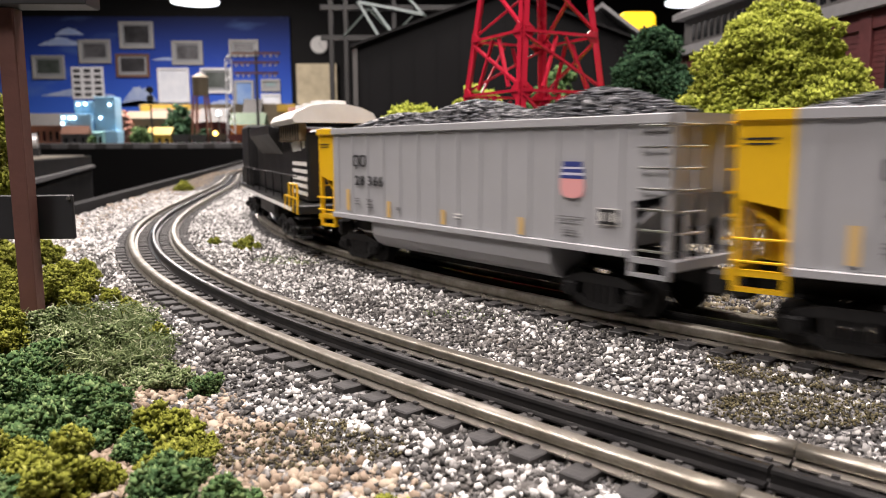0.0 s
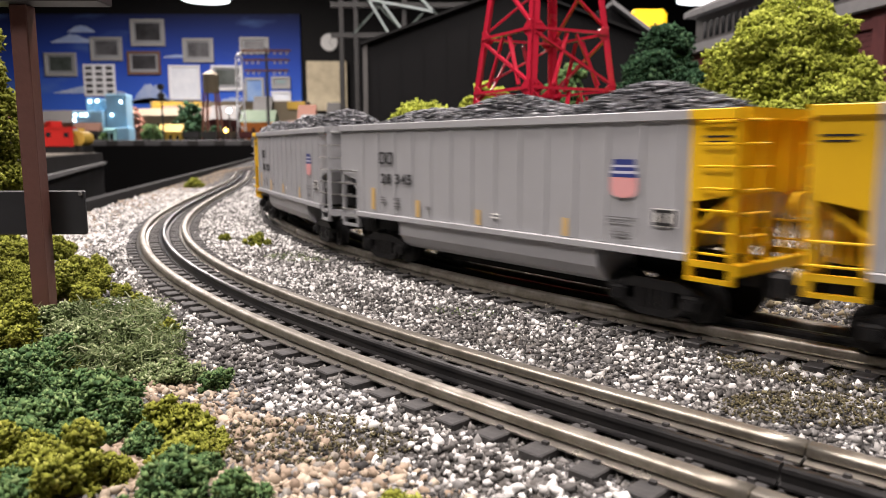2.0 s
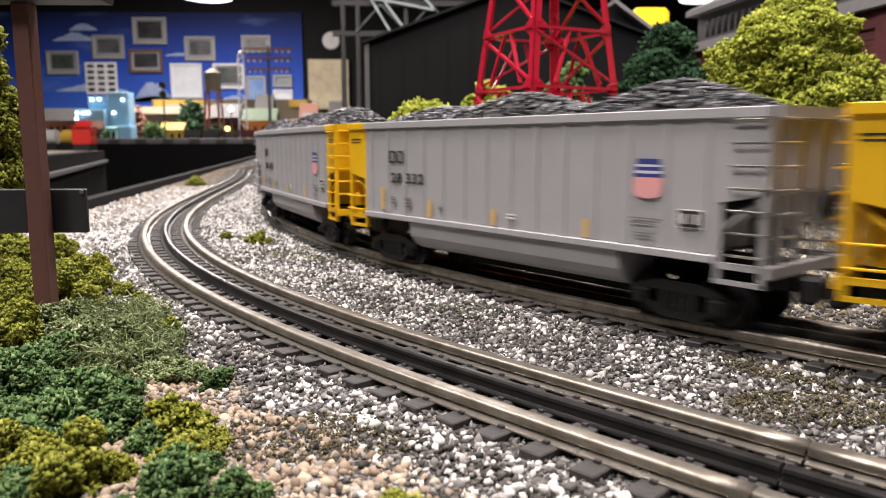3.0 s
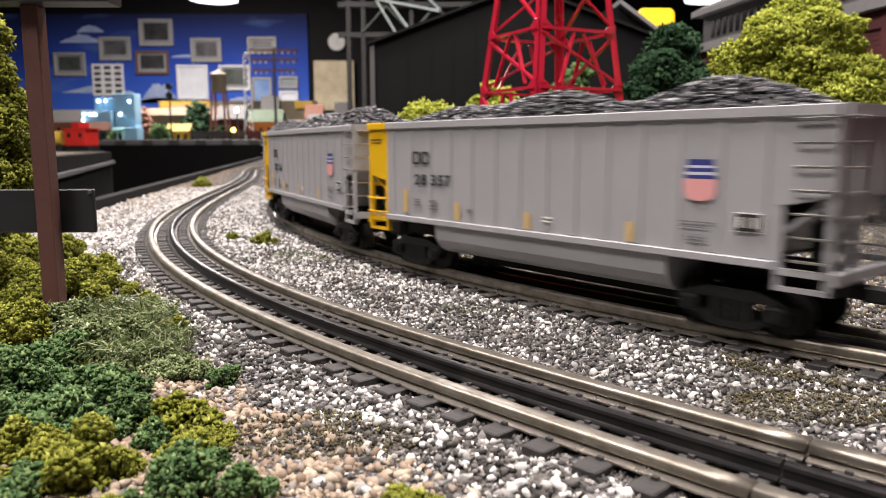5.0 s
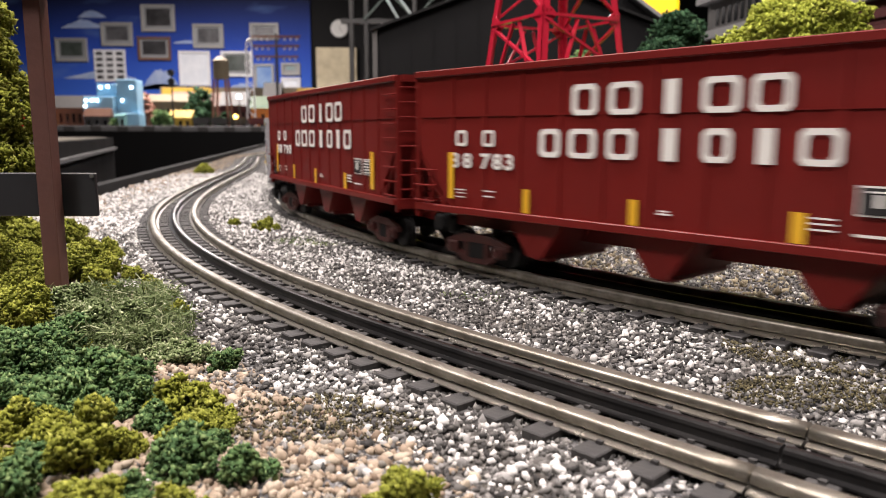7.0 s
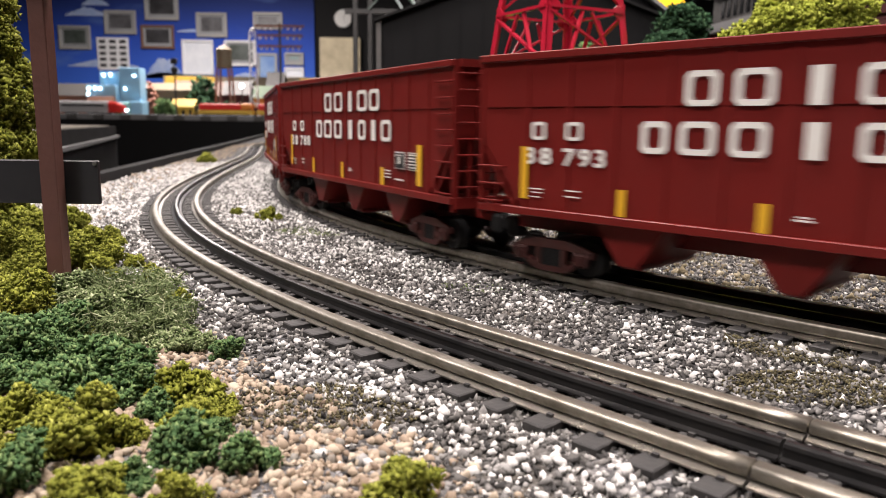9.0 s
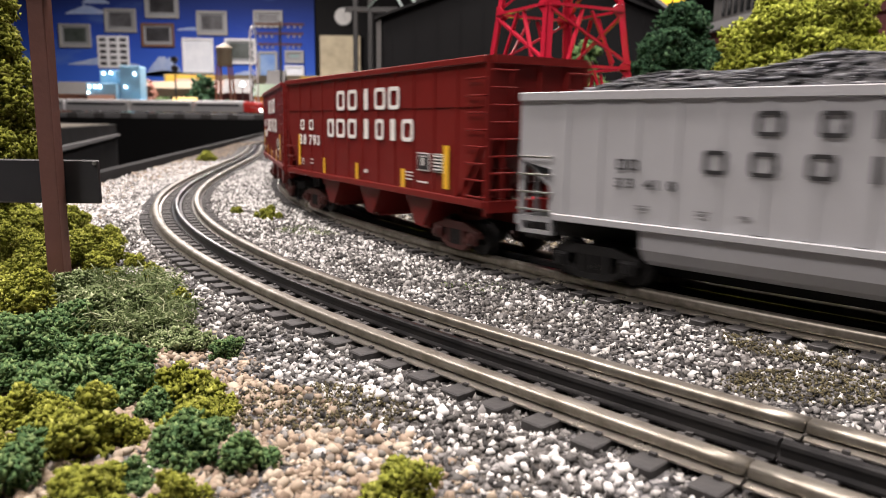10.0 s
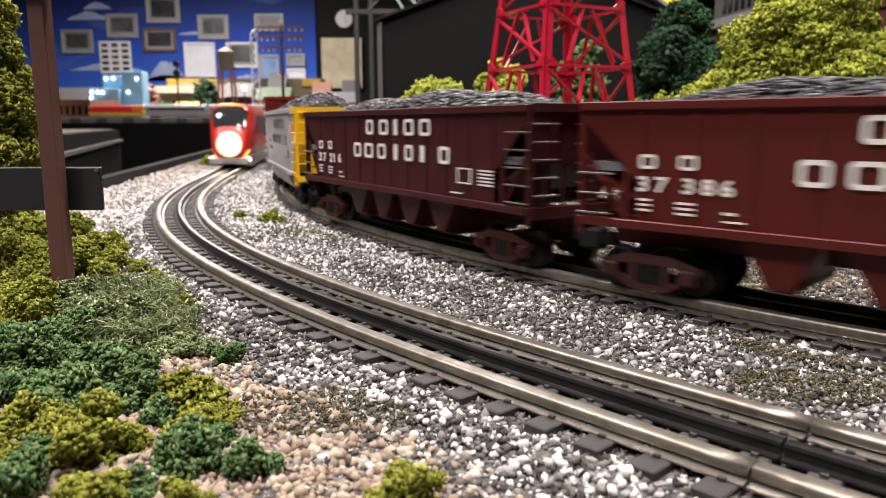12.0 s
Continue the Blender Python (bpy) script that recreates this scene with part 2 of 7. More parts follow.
def merge(bm, tmp, m=None):
    if m is not None:
        bmesh.ops.transform(tmp, matrix=m, verts=tmp.verts[:])
    me = bpy.data.meshes.new("tmp")
    tmp.to_mesh(me)
    tmp.free()
    bm.from_mesh(me)
    bpy.data.meshes.remove(me)


def prism(bm, outline, depth0, depth1, axis="y"):
    """An outline of (a, z) pairs drawn along an axis from depth0 to depth1."""
    rings = []
    for d in (depth0, depth1):
        rings.append([bm.verts.new((a, d, z) if axis == "y" else (d, a, z)) for a, z in outline])
    n = len(outline)
    bm.faces.new(rings[0][::-1])
    bm.faces.new(rings[1])
    for i in range(n):
        bm.faces.new((rings[0][i], rings[0][(i + 1) % n], rings[1][(i + 1) % n], rings[1][i]))
    bmesh.ops.recalc_face_normals(bm, faces=bm.faces[:])
    return bm


def rod(bm, a, b, r, n=6, r2=None):
    a, b = Vector(a), Vector(b)
    d = b - a
    tmp = bmesh.new()
    bmesh.ops.create_cone(tmp, cap_ends=True, segments=n, radius1=r, radius2=r if r2 is None else r2, depth=d.length)
    merge(bm, tmp, Matrix.Translation((a + b) / 2) @ d.to_track_quat("Z", "Y").to_matrix().to_4x4())
    return bm


def beam(bm, a, b, w, t=None, up=(0, 0, 1)):
    """A flat bar from a to b, w wide and t thick."""
    a, b = Vector(a), Vector(b)
    d = b - a
    q = d.to_track_quat("Y", "Z").to_matrix().to_4x4()
    tmp = bmesh.new()
    box(tmp, -w / 2, w / 2, -d.length / 2, d.length / 2, -(t or w) / 2, (t or w) / 2)
    merge(bm, tmp, Matrix.Translation((a + b) / 2) @ q)
    return bm


rng = np.random.default_rng(7)
OCTA_V = np.array([(1, 0, 0), (-1, 0, 0), (0, 1, 0), (0, -1, 0), (0, 0, 1), (0, 0, -1)], float)
OCTA_F = np.array([(0, 2, 4), (2, 1, 4), (1, 3, 4), (3, 0, 4), (2, 0, 5), (1, 2, 5), (3, 1, 5), (0, 3, 5)])
TETRA_V = np.array([(1, 1, 1), (1, -1, -1), (-1, 1, -1), (-1, -1, 1)], float) * 0.75
TETRA_F = np.array([(0, 1, 2), (0, 3, 1), (0, 2, 3), (1, 3, 2)])
PHI = (1 + 5 ** 0.5) / 2
ICO_V = np.array([(-1, PHI, 0), (1, PHI, 0), (-1, -PHI, 0), (1, -PHI, 0), (0, -1, PHI), (0, 1, PHI), (0, -1, -PHI), (0, 1, -PHI),
                  (PHI, 0, -1), (PHI, 0, 1), (-PHI, 0, -1), (-PHI, 0, 1)], float) / math.sqrt(1 + PHI * PHI)
ICO_F = np.array([(0, 11, 5), (0, 5, 1), (0, 1, 7), (0, 7, 10), (0, 10, 11), (1, 5, 9), (5, 11, 4), (11, 10, 2), (10, 7, 6), (7, 1, 8),
                  (3, 9, 4), (3, 4, 2), (3, 2, 6), (3, 6, 8), (3, 8, 9), (4, 9, 5), (2, 4, 11), (6, 2, 10), (8, 6, 7), (9, 8, 1)])


def random_turns(n):
    q = rng.normal(size=(n, 4))
    q /= np.linalg.norm(q, axis=1)[:, None]
    w, x, y, z = q.T
    return np.stack([np.stack([1 - 2 * (y * y + z * z), 2 * (x * y - z * w), 2 * (x * z + y * w)], -1),
                     np.stack([2 * (x * y + z * w), 1 - 2 * (x * x + z * z), 2 * (y * z - x * w)], -1),
                     np.stack([2 * (x * z - y * w), 2 * (y * z + x * w), 1 - 2 * (x * x + y * y)], -1)], 1)


def chips(name, centres, sizes, material, base="ico", flat=1.0, rough=0.28, upright=False, parent=None):
    """One mesh of many small irregular pieces round the centres (stones, foam crumbs, coal)."""
    V, F = {"ico": (ICO_V, ICO_F), "octa": (OCTA_V, OCTA_F), "tetra": (TETRA_V, TETRA_F)}[base]
    n = len(centres)
    p = V[None] * (1 + rng.uniform(-rough, rough, (n, len(V), 1)))
    p = p * rng.uniform(0.6, 1.35, (n, 1, 3)) * np.array([1, 1, flat])
    turns = random_turns(n)
    if upright:
        a = rng.uniform(0, 2 * np.pi, n)
        tx = rng.normal(0, 0.25, n)
        ca, sa, ct, st = np.cos(a), np.sin(a), np.cos(tx), np.sin(tx)
        turns = np.stack([np.stack([ca, -sa * ct, sa * st], -1), np.stack([sa, ca * ct, -ca * st], -1), np.stack([0 * a, st, ct], -1)], 1)
    p = np.einsum("nij,nvj->nvi", turns, p) * np.asarray(sizes)[:, None, None] + np.asarray(centres)[:, None, :]
    verts = p.reshape(-1, 3)
    faces = (F[None] + (np.arange(n) * len(V))[:, None, None]).reshape(-1, 3)
    me = bpy.data.meshes.new(name)
    me.vertices.add(len(verts))
    me.vertices.foreach_set("co", verts.ravel())
    me.loops.add(faces.size)
    me.loops.foreach_set("vertex_index", faces.ravel().astype(np.int32))
    me.polygons.add(len(faces))
    me.polygons.foreach_set("loop_start", np.arange(0, faces.size, 3, dtype=np.int32))
    me.materials.append(material)
    me.update(calc_edges=True)
    ob = new(name, me)
    if parent:
        ob.parent = parent
    return ob


# ---------------------------------------------------------------- the two track lines
RAIL_TOP = 0.010
HALF_GAUGE = 0.0175


class Line:
    """A track's centre line: a start, a heading and the bend along it."""

    def __init__(self, x0, y0, heading, bends, step, off=0.0, k0=0.0, s0=-1.4, s1=4.2, n=1121):
        s = np.linspace(s0, s1, n)
        k = np.interp(s, k0 + np.arange(len(bends)) * step, bends)
        ds = s[1] - s[0]
        i0 = int(round(-s0 / ds))
        a = np.concatenate([[0], np.cumsum((k[1:] + k[:-1]) / 2 * ds)])
        a = a - a[i0] + heading
        mid = (a[1:] + a[:-1]) / 2
        x = np.concatenate([[0], np.cumsum(np.cos(mid) * ds)])
        y = np.concatenate([[0], np.cumsum(np.sin(mid) * ds)])
        self.s, self.a = s, a
        self.x = x - x[i0] + x0 - np.sin(a) * off
        self.y = y - y[i0] + y0 + np.cos(a) * off

    def at(self, s, off=0.0):
        x, y, a = (np.interp(s, self.s, v) for v in (self.x, self.y, self.a))
        return x - np.sin(a) * off, y + np.cos(a) * off, a

    def distance(self, px, py):
        """Distance of many points from the line."""
        d = np.full(len(px), 9.0)
        for i in np.flatnonzero((self.s > -0.6) & (self.s < 3.3))[::4]:
            d = np.minimum(d, np.hypot(px - self.x[i], py - self.y[i]))
        return d


LINE_A = Line(0.0643, 0.1790, 2.3360, (-0.36, -0.8525, -0.8407, -0.7032, -0.2844, -0.08, 0.0, 0.16, 0.16, 0.05, 0.0, -0.35, -0.5, -0.5, -0.35, -0.15, 0.0), 0.20833, off=-0.0036)
LINE_B = Line(0.2505, 0.1776, 2.4590, (0.0, -0.5, -0.7776, -0.8089, -0.7518, -0.7814, -0.5766, -0.376, -0.2, 0.0), 0.20833, off=-HALF_GAUGE, k0=-0.41667, s0=-4.2, s1=5.6, n=1961)

# ---------------------------------------------------------------- the hall and the tables
EDGE_P, EDGE_D = Vector((-0.44, 0.916, 0)), Vector((-0.171, 0.985, 0)).normalized()
EDGE_N = Vector((-EDGE_D.y, EDGE_D.x, 0))          # towards the aisle


def plate(name, corners, z0, z1, material, label, category, kind="structure", bevel=0.0):
    """A flat slab over a ground outline."""
    bm = bmesh.new()
    prismed = [[bm.verts.new((x, y, z)) for x, y in corners] for z in (z0, z1)]
    n = len(corners)
    bm.faces.new(prismed[0][::-1])
    bm.faces.new(prismed[1])
    for i in range(n):
        bm.faces.new((prismed[0][i], prismed[0][(i + 1) % n], prismed[1][(i + 1) % n], prismed[1][i]))
    bmesh.ops.recalc_face_normals(bm, faces=bm.faces[:])
    return tagged(part(name, bm, material), label, category, kind=kind)


def edge_at(k, out=0.0):
    p = EDGE_P + EDGE_D * k + EDGE_N * out
    return p.x, p.y


plate("ground", [edge_at(-3.7, -0.002), (4.6, -2.75), (4.6, 4.9), edge_at(3.95, -0.002)], -0.05, 0.0, M_GROUND,
      "grey and white gravel ground of a model railway table", "ground")
plate("floor", [(-8, -4), (8, -4), (8, 12), (-8, 12)], -1.0, -0.95, M_DARKFLOOR, "dark floor of the exhibition hall", "floor")
plate("ceiling", [(-8, -4), (8, -4), (8, 12), (-8, 12)], 2.35, 2.40, M_DARKFLOOR, "black ceiling of the exhibition hall", "ceiling")
for nm, c in (("wall_south", [(-8, -4), (8, -4), (8, -3.9), (-8, -3.9)]), ("wall_east", [(7.9, -3.9), (8, -3.9), (8, 12), (7.9, 12)]),
              ("wall_west", [(-8, -3.9), (-7.9, -3.9), (-7.9, 12), (-8, 12)])):
    plate(nm, c, -0.95, 2.35, M_BLACK, "black wall of the exhibition hall", "wall")
plate("wall_north", [(-7.9, 9.0), (7.9, 9.0), (7.9, 9.15), (-7.9, 9.15)], -0.95, 2.35, M_BLACK, "black end wall of the hall", "wall")
plate("mural_panel", [(-6.6, 8.96), (-1.5, 8.96), (-1.5, 8.997), (-6.6, 8.997)], -0.2, 1.62, M_WALL_BLUE, "deep blue painted sky mural panel on the wall", "mural", kind="")
plate("table_edge", [edge_at(-3.7), edge_at(3.95), edge_at(3.95, 0.018), edge_at(-3.7, 0.018)], -0.95, 0.013, M_RIM,
      "black painted table edge beside the gravel", "table edge")
plate("display_table", [(-1.38, 3.17), (-3.6, 3.75), (-4.2, 0.8), (-0.56, 0.8)], -0.95, 0.060, M_BLACK,
      "black sided display table with trains", "table", kind="")
plate("layout_top", [(-1.40, 3.15), (-3.59, 3.73), (-4.18, 0.82), (-0.58, 0.82)], 0.056, 0.063, M_TABLETOP, "pale sandy scenic top of the display table", "table top", kind="")
plate("display_table", [(-6, 5.5), (2.5, 5.5), (2.5, 8.7), (-6, 8.7)], -0.95, 0.092, M_BLACK, "black display table with a model town", "table", kind="")


# ---------------------------------------------------------------- track
def rail_mesh(line, off, profile, s0, s1, step=0.012):
    """A rail swept along the line: profile of (across, z) pairs."""
    s = np.linspace(s0, s1, int((s1 - s0) / step) + 2)
    rings = []
    for v in s:
        x, y, a = line.at(v)
        rings.append([(x - math.sin(a) * (off + u), y + math.cos(a) * (off + u), z) for u, z in profile])
    n = len(profile)
    verts = [p for r in rings for p in r]
    faces = [(i * n + j, i * n + (j + 1) % n, (i + 1) * n + (j + 1) % n, (i + 1) * n + j) for i in range(len(rings) - 1) for j in range(n)]
    faces += [tuple(range(n))[::-1], tuple((len(rings) - 1) * n + j for j in range(n))]
    return verts, faces


T = RAIL_TOP
TIE_TOP = 0.0055
BED = 0.0030                                       # ballast bed under the ties


def mirrored(half):
    """A closed outline from its right half, foot to crown."""
    return [(-u, z) for u, z in half] + half[::-1]


HEAD = mirrored([(0.0012, 0.0065), (0.0022, 0.0068), (0.0026, 0.0074), (0.0025, 0.0088), (0.0023, 0.0095), (0.0016, 0.0099), (0.0006, T)])
FOOT = mirrored([(0.0044, TIE_TOP - 0.0002), (0.0044, TIE_TOP + 0.0003), (0.0030, TIE_TOP + 0.0007), (0.0013, TIE_TOP + 0.0010), (0.0012, 0.0069)])
CENTRE = mirrored([(0.0036, TIE_TOP - 0.0002), (0.0036, TIE_TOP + 0.0004), (0.0019, TIE_TOP + 0.0008), (0.0017, 0.0078), (0.0019, 0.0086), (0.0016, 0.0094), (0.0007, 0.0098)])
JOINT_A = -0.022


def deeper(profile, k):
    """The same profile with its lower parts drawn down."""
    return [(u * 1.1, T - (T - z) * k) for u, z in profile]


def track(line, s0, s1, joints, label, k=1.0):
    th = thing("railway_track", label, "railway track")
    cuts = [s0, *joints, s1]
    for a, b in zip(cuts[:-1], cuts[1:]):
        for side in (-1, 1):
            v, f = rail_mesh(line, side * HALF_GAUGE, deeper(HEAD, k), a + 0.0004, b - 0.0004)
            head = new("rail", mesh_of("rail", v, f, M_RAIL))
            head.data.shade_smooth()
            head.parent = th
            v, f = rail_mesh(line, side * HALF_GAUGE, deeper(FOOT, k), a + 0.0004, b - 0.0004)
            web = new("rail_web", mesh_of("rail_web", v, f, M_RAIL_SIDE))
            web.parent = head
        v, f = rail_mesh(line, 0, deeper(CENTRE, k), a + 0.0004, b - 0.0004)
        c = new("centre_rail", mesh_of("centre_rail", v, f, M_CENTRE))
        c.parent = th
    return th


TRACK_A = track(LINE_A, -1.2, 4.0, (JOINT_A, 0.95), "three-rail nickel track with black ties on gravel, curving")
TRACK_B = track(LINE_B, -4.1, 4.6, (0.62,), "inner three-rail nickel track with black ties under the freight cars", 1.42)

tie_bm = bmesh.new()
box(tie_bm, -0.0038, 0.0038, -0.0298, 0.0298, 0.001, TIE_TOP, bevel=0.0004)
for sgn in (-1, 0, 1):
    for e in (-0.0050, 0.0050):
        box(tie_bm, -0.0009, 0.0009, sgn * HALF_GAUGE + e - 0.0006, sgn * HALF_GAUGE + e + 0.0006, TIE_TOP - 0.0002, TIE_TOP + 0.0009)
tie_mesh = bpy.data.meshes.new("tie")
tie_bm.to_mesh(tie_mesh)
tie_bm.free()
tie_mesh.materials.append(M_TIE)
for th, line, s_start, count, drop in ((TRACK_A, LINE_A, -0.10 + 0.0042, 150, 0.0), (TRACK_B, LINE_B, -0.40, 135, 0.0019)):
    for i in range(count):
        s = s_start + i * 0.0158
        x, y, a = line.at(s)
        o = new("tie", tie_mesh)
        o.parent = th
        o.matrix_basis = pose(x, y, rng.uniform(-0.0003, 0.0002) - drop, 0, 0, math.degrees(a) + rng.normal(0, 0.5))

# ballast beds: low banks of grit that carry the ties
for line, s0, s1, top in ((LINE_A, -0.6, 3.2, BED), (LINE_B, -0.7, 3.2, BED - 0.0016)):
    v, f = rail_mesh(line, 0, [(-0.046, -0.001), (-0.033, top), (0.033, top), (0.046, -0.001)], s0, s1, 0.03)
    tagged(new("ballast_bed", mesh_of("ballast_bed", v, f, M_GROUND)), "low grey grit bank under the track ties", "ballast", kind="structure")

# ---------------------------------------------------------------- gravel
def scatter(n, x0, x1, y0, y1, keep):
    p = np.stack([rng.uniform(x0, x1, n), rng.uniform(y0, y1, n)], 1)
    return p[keep(p[:, 0], p[:, 1])]


def inside_table(x, y):
    return (x - EDGE_P.x) * EDGE_N.x + (y - EDGE_P.y) * EDGE_N.y < -0.004


def in_view(x, y, margin=0.05):
    return (y > 0.09) & (np.abs(x) < 0.66 * y + margin)


def patch(x, y, scale, seed):
    """Soft random patches between 0 and 1 over the ground."""
    v = np.zeros(len(x))
    g = np.random.default_rng(seed)
    for k in range(10):
        a, ph = g.uniform(0, 6.283), g.uniform(0, 6.283)
        w = scale * g.uniform(0.6, 1.8)
        v += np.sin((x * math.cos(a) + y * math.sin(a)) * w + ph)
    return 1 / (1 + np.exp(-v * 0.9))


def shoulder(x, y, line=None):
    """Distance from a track, positive on its side towards the aisle."""
    line = line or LINE_A
    d = np.full(len(x), 9.0)
    sgn = np.zeros(len(x))
    for i in np.flatnonzero((line.s > -0.6) & (line.s < 3.3))[::4]:
        dx, dy = x - line.x[i], y - line.y[i]
        h = np.hypot(dx, dy)
        m = h < d
        d = np.where(m, h, d)
        sgn = np.where(m, np.sign(-dx * math.sin(line.a[i]) + dy * math.cos(line.a[i])), sgn)
    return d * sgn


def bed_height(x, y):
    """Height of the ballast banks over the table."""
    hA = (BED - 0.0002) * np.clip((0.046 - LINE_A.distance(x, y)) / 0.013, 0, 1)
    hB = (BED - 0.0018) * np.clip((0.046 - LINE_B.distance(x, y)) / 0.013, 0, 1)
    return np.maximum(hA, hB)


def gravel():
    # dark grit, dense near by
    p = scatter(190000, -0.55, 0.62, 0.09, 0.95, lambda x, y: in_view(x, y) & inside_table(x, y))
    p = p[rng.uniform(size=len(p)) < np.clip(0.42 / p[:, 1], 0.15, 1)]
    dA, dB = LINE_A.distance(p[:, 0], p[:, 1]), LINE_B.distance(p[:, 0], p[:, 1])
    p = p[(np.minimum(dA, dB) > 0.0225) | (rng.uniform(size=len(p)) < 0.6)]
    p = p[(shoulder(p[:, 0], p[:, 1]) < 0.062) | (rng.uniform(size=len(p)) < 0.25)]
    size = rng.uniform(0.0006, 0.0012, len(p))
    c = np.column_stack([p, size * 0.4 + bed_height(p[:, 0], p[:, 1])])
    tagged(chips("grit", c, size * 1.25, M_GRIT, "tetra"), "fine dark grey grit between the tracks", "grit", kind="stuff")
    # white and grey stones
    p = scatter(520000, -0.75, 0.8, 0.09, 1.5, lambda x, y: in_view(x, y, 0.03) & inside_table(x, y))
    x, y = p.T
    dA, dB, out = LINE_A.distance(x, y), LINE_B.distance(x, y), shoulder(x, y)
    ok = ((dA > 0.0275) | (rng.uniform(size=len(x)) < 0.05)) & ((dB > 0.0285) | (rng.uniform(size=len(x)) < 0.04))
    dens = 0.06 + 0.62 * patch(x, y, 75, 3) * (0.45 + 0.75 * patch(x, y, 260, 4)) + 0.32 * np.clip((y - 0.32) / 0.2, 0, 1)
    dens = np.where(out > 0.03, dens * np.clip(1.25 - (out - 0.03) * 9, 0.1, 1), dens)
    dens = np.where((out < 0) & (x > 0.05), dens * np.clip(1.0 - (x - 0.05) * 4.5, 0.34, 1), dens)
    dens = np.where((out > 0.027) & (out < 0.060) & (y < 0.25), dens + 0.46, dens)
    dens = np.where((out > 0.056) & (y < 0.36), dens * 0.12, dens)
    ok &= rng.uniform(size=len(x)) < dens * np.clip(0.75 / y, 0.4, 1) * 0.97
    ok &= (shoulder(x, y, LINE_B) > -0.045) | (rng.uniform(size=len(x)) < 0.1)
    p = p[ok]
    size = np.clip(rng.lognormal(-7.07, 0.36, len(p)), 0.0005, 0.0018) * np.where(p[:, 1] > 0.6, 1.2, 1.0)
    on = (LINE_A.distance(p[:, 0], p[:, 1]) < 0.027) | (LINE_B.distance(p[:, 0], p[:, 1]) < 0.027)
    size = np.where(on, size * 0.7, size)
    c = np.column_stack([p, size * 0.45 + bed_height(p[:, 0], p[:, 1])])
    far = p[:, 1] > 0.40
    for sel, base in ((~far, "ico"), (far, "octa")):
        tagged(chips("gravel", c[sel], size[sel] * (1.0 if base == "ico" else 1.2), M_STONE, base, flat=0.8, rough=0.34), "loose white and grey gravel ballast round the tracks", "gravel", kind="stuff")
    # tan pebbles on the shoulder towards the aisle
    p = scatter(44000, -0.75, 0.12, 0.09, 3.2, lambda x, y: (np.abs(x) < 0.66 * y + 0.04) & inside_table(x, y))
    x, y = p.T
    out = shoulder(x, y)
    prob = np.clip((out - 0.046) / 0.022, 0, 1) * np.where(y < 0.9, np.where(y < 0.45, 1.0, 0.5), 0.9)
    p = p[rng.uniform(size=len(x)) < prob * 0.95]
    size = np.clip(rng.lognormal(-6.60, 0.34, len(p)), 0.0009, 0.0028)
    q = scatter(60000, -0.24, 0.06, 0.10, 0.37, lambda x, y: (np.abs(x) < 0.66 * y + 0.02))
    near = np.clip((shoulder(q[:, 0], q[:, 1]) - 0.050) / 0.020, 0, 1)
    q = q[rng.uniform(size=len(q)) < near * (0.28 + 0.50 * patch(q[:, 0], q[:, 1], 120, 8))]
    p = np.concatenate([p, q])
    size = np.concatenate([size, np.clip(rng.lognormal(-6.95, 0.38, len(q)), 0.0005, 0.0019)])
    c = np.column_stack([p, size * 0.35])
    tagged(chips("pebbles", c, size, M_PEBBLE, "ico", flat=0.7, rough=0.42), "loose tan and pink pebbles beside the shrubs", "pebbles", kind="stuff")

    # tan ground cover behind the inner track
    p = scatter(42000, -0.2, 0.8, 0.2, 1.25, lambda x, y: (np.abs(x) < 0.66 * y + 0.03))
    x, y = p.T
    p = p[shoulder(x, y, LINE_B) < -0.030]
    p = p[rng.uniform(size=len(p)) < np.clip(0.5 / p[:, 1], 0.2, 1)]
    size = np.clip(rng.lognormal(-6.6, 0.4, len(p)), 0.0008, 0.0030)
    tagged(chips("pebbles", np.column_stack([p, size * 0.4 + bed_height(p[:, 0], p[:, 1])]), size, M_TAN, "octa", flat=0.8, rough=0.45), "tan broken stone ground behind the inner track", "pebbles", kind="stuff")


gravel()

# ---------------------------------------------------------------- freight train
def wheel_mesh(r=0.0088):
    bm = bmesh.new()
    rod(bm, (0, -0.0022, 0), (0, 0.0022, 0), r, 20)
    rod(bm, (0, -0.0036, 0), (0, -0.0022, 0), r + 0.0014, 20)
    rod(bm, (0, 0.0022, 0), (0, 0.0030, 0), r * 0.45, 10)
    return bm


